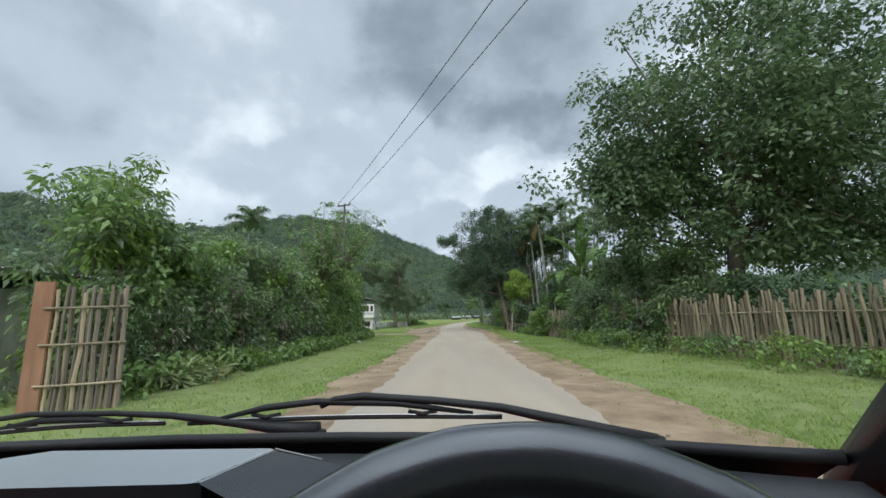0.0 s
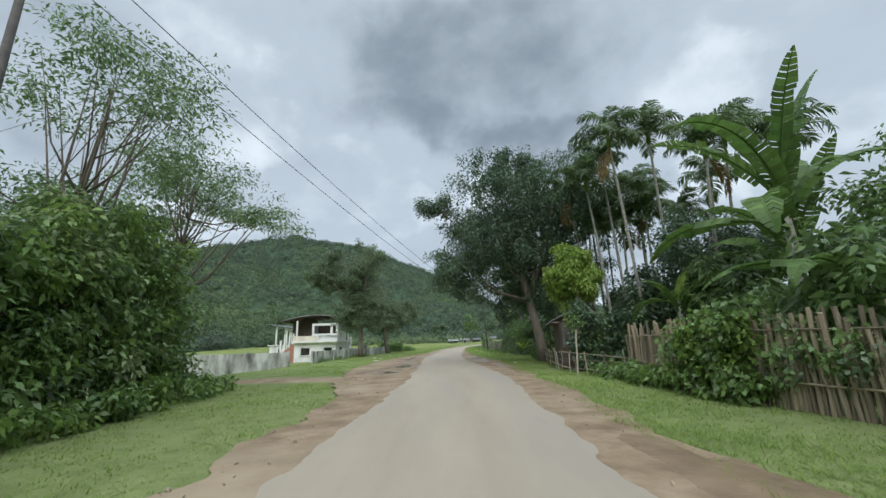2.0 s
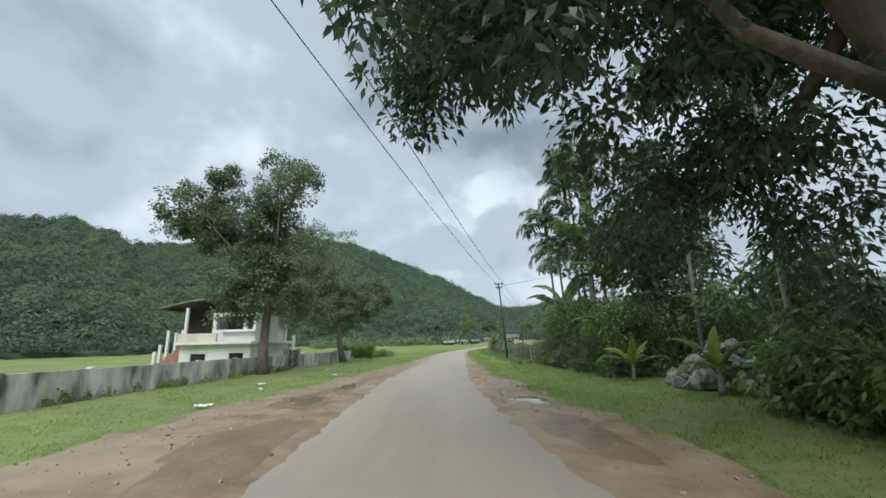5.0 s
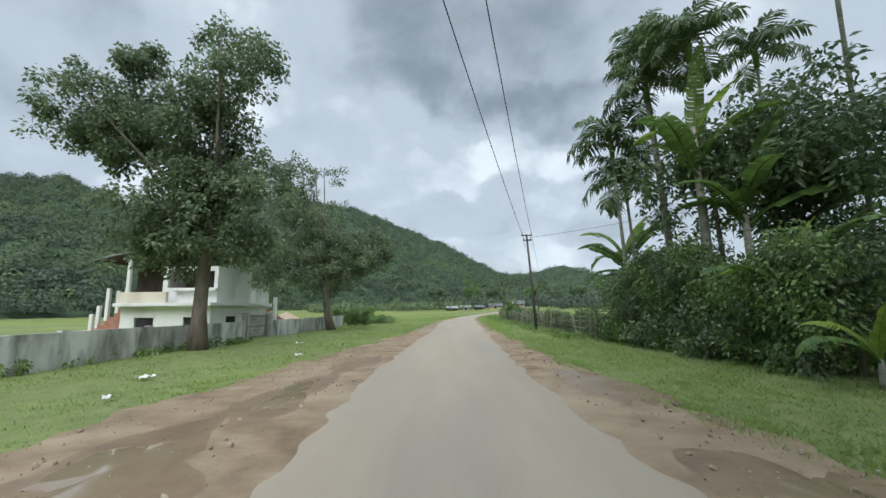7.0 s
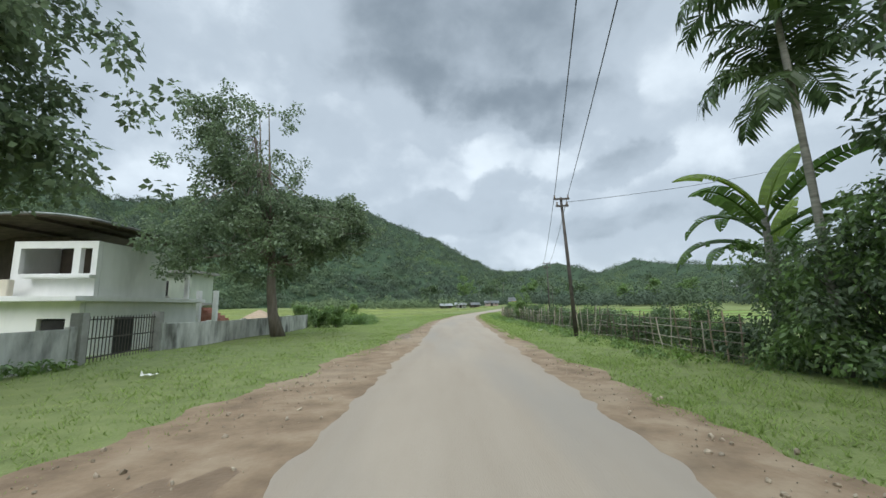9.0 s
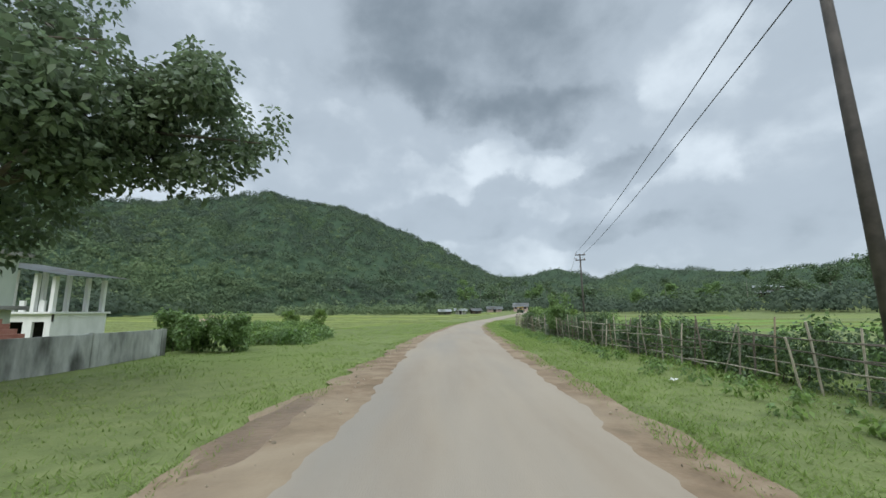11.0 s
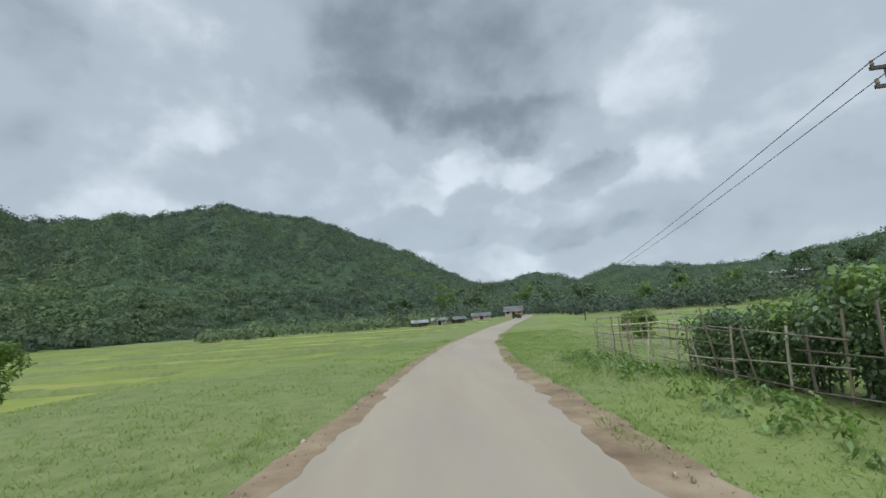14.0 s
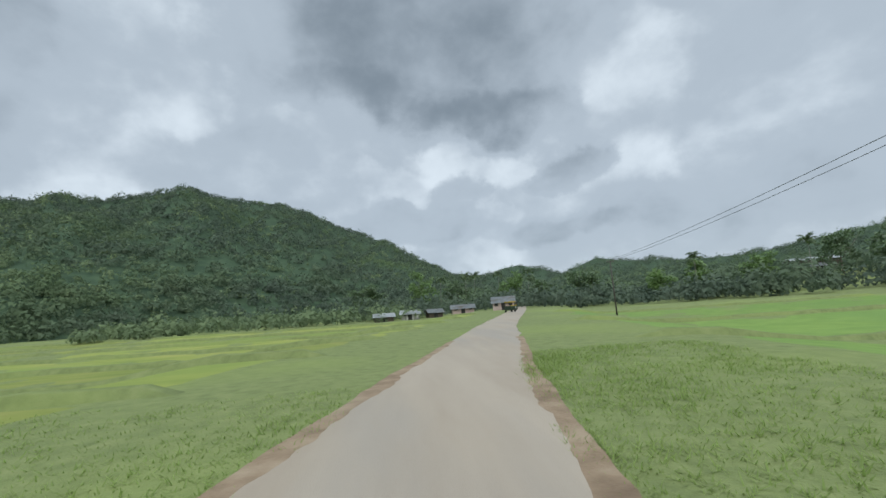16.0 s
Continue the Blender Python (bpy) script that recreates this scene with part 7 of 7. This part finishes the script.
wiper(((-0.56, 0.88, 1.116), (0.10, 0.88, 1.121)), [(0.41, 0.87, 1.072), (0.31, 0.875, 1.094), (0.23, 0.88, 1.112), (0.10, 0.88, 1.140), (-0.04, 0.88, 1.156), (-0.19, 0.88, 1.167), (-0.25, 0.88, 1.161), (-0.28, 0.88, 1.148)], [0.016, 0.013, 0.011, 0.009, 0.008, 0.008, 0.007, 0.006],
      [(-0.50, 0.88, 1.124), (-0.40, 0.88, 1.146), (-0.29, 0.88, 1.157), (-0.12, 0.88, 1.152), (0.04, 0.88, 1.130)], (0.41, 0.87, 1.07))
wiper(((-1.02, 0.88, 1.097), (-0.61, 0.88, 1.117)), [(-0.28, 0.87, 1.104), (-0.38, 0.875, 1.108), (-0.46, 0.88, 1.117), (-0.60, 0.88, 1.133), (-0.72, 0.88, 1.139), (-0.90, 0.88, 1.139), (-0.99, 0.88, 1.128)], [0.016, 0.012, 0.009, 0.007, 0.006, 0.006, 0.005],
      [(-0.98, 0.88, 1.108), (-0.88, 0.88, 1.126), (-0.78, 0.88, 1.128), (-0.68, 0.88, 1.120)], (-0.28, 0.87, 1.09))

# seats and wheels
for x in (0.02, -0.5):
    cbox("seat", x - 0.24, x + 0.24, -0.62, -0.12, 0.45, 0.62, "vinyl", "dark vinyl seat cushion", 0.05)
    cbox("backrest", x - 0.23, x + 0.23, -0.78, -0.62, 0.6, 1.2, "vinyl", "dark vinyl seat back", 0.05)
for x in (-0.86, 0.41):
    for y in (-1.35, 1.15):
        ob = part("tyre", bmesh.new(), M["rubber"], car)
        bm = bmesh.new()
        bmesh.ops.create_cone(bm, cap_ends=True, segments=28, radius1=0.28, radius2=0.28, depth=0.17, matrix=pose(x, y, 0.28, 0, 90, 0))
        bmesh.ops.bevel(bm, geom=[e for e in bm.edges if len(e.link_faces) == 2 and any(len(f.verts) > 4 for f in e.link_faces)], offset=0.03, segments=3, affect="EDGES")
        bm.to_mesh(ob.data)
        bm.free()
        ob.matrix_basis = CAR
        bm = bmesh.new()
        bmesh.ops.create_cone(bm, cap_ends=True, segments=24, radius1=0.17, radius2=0.15, depth=0.19, matrix=pose(x, y, 0.28, 0, 90, 0))
        part("rim", bm, M["steel"], ob, "steel wheel rim")
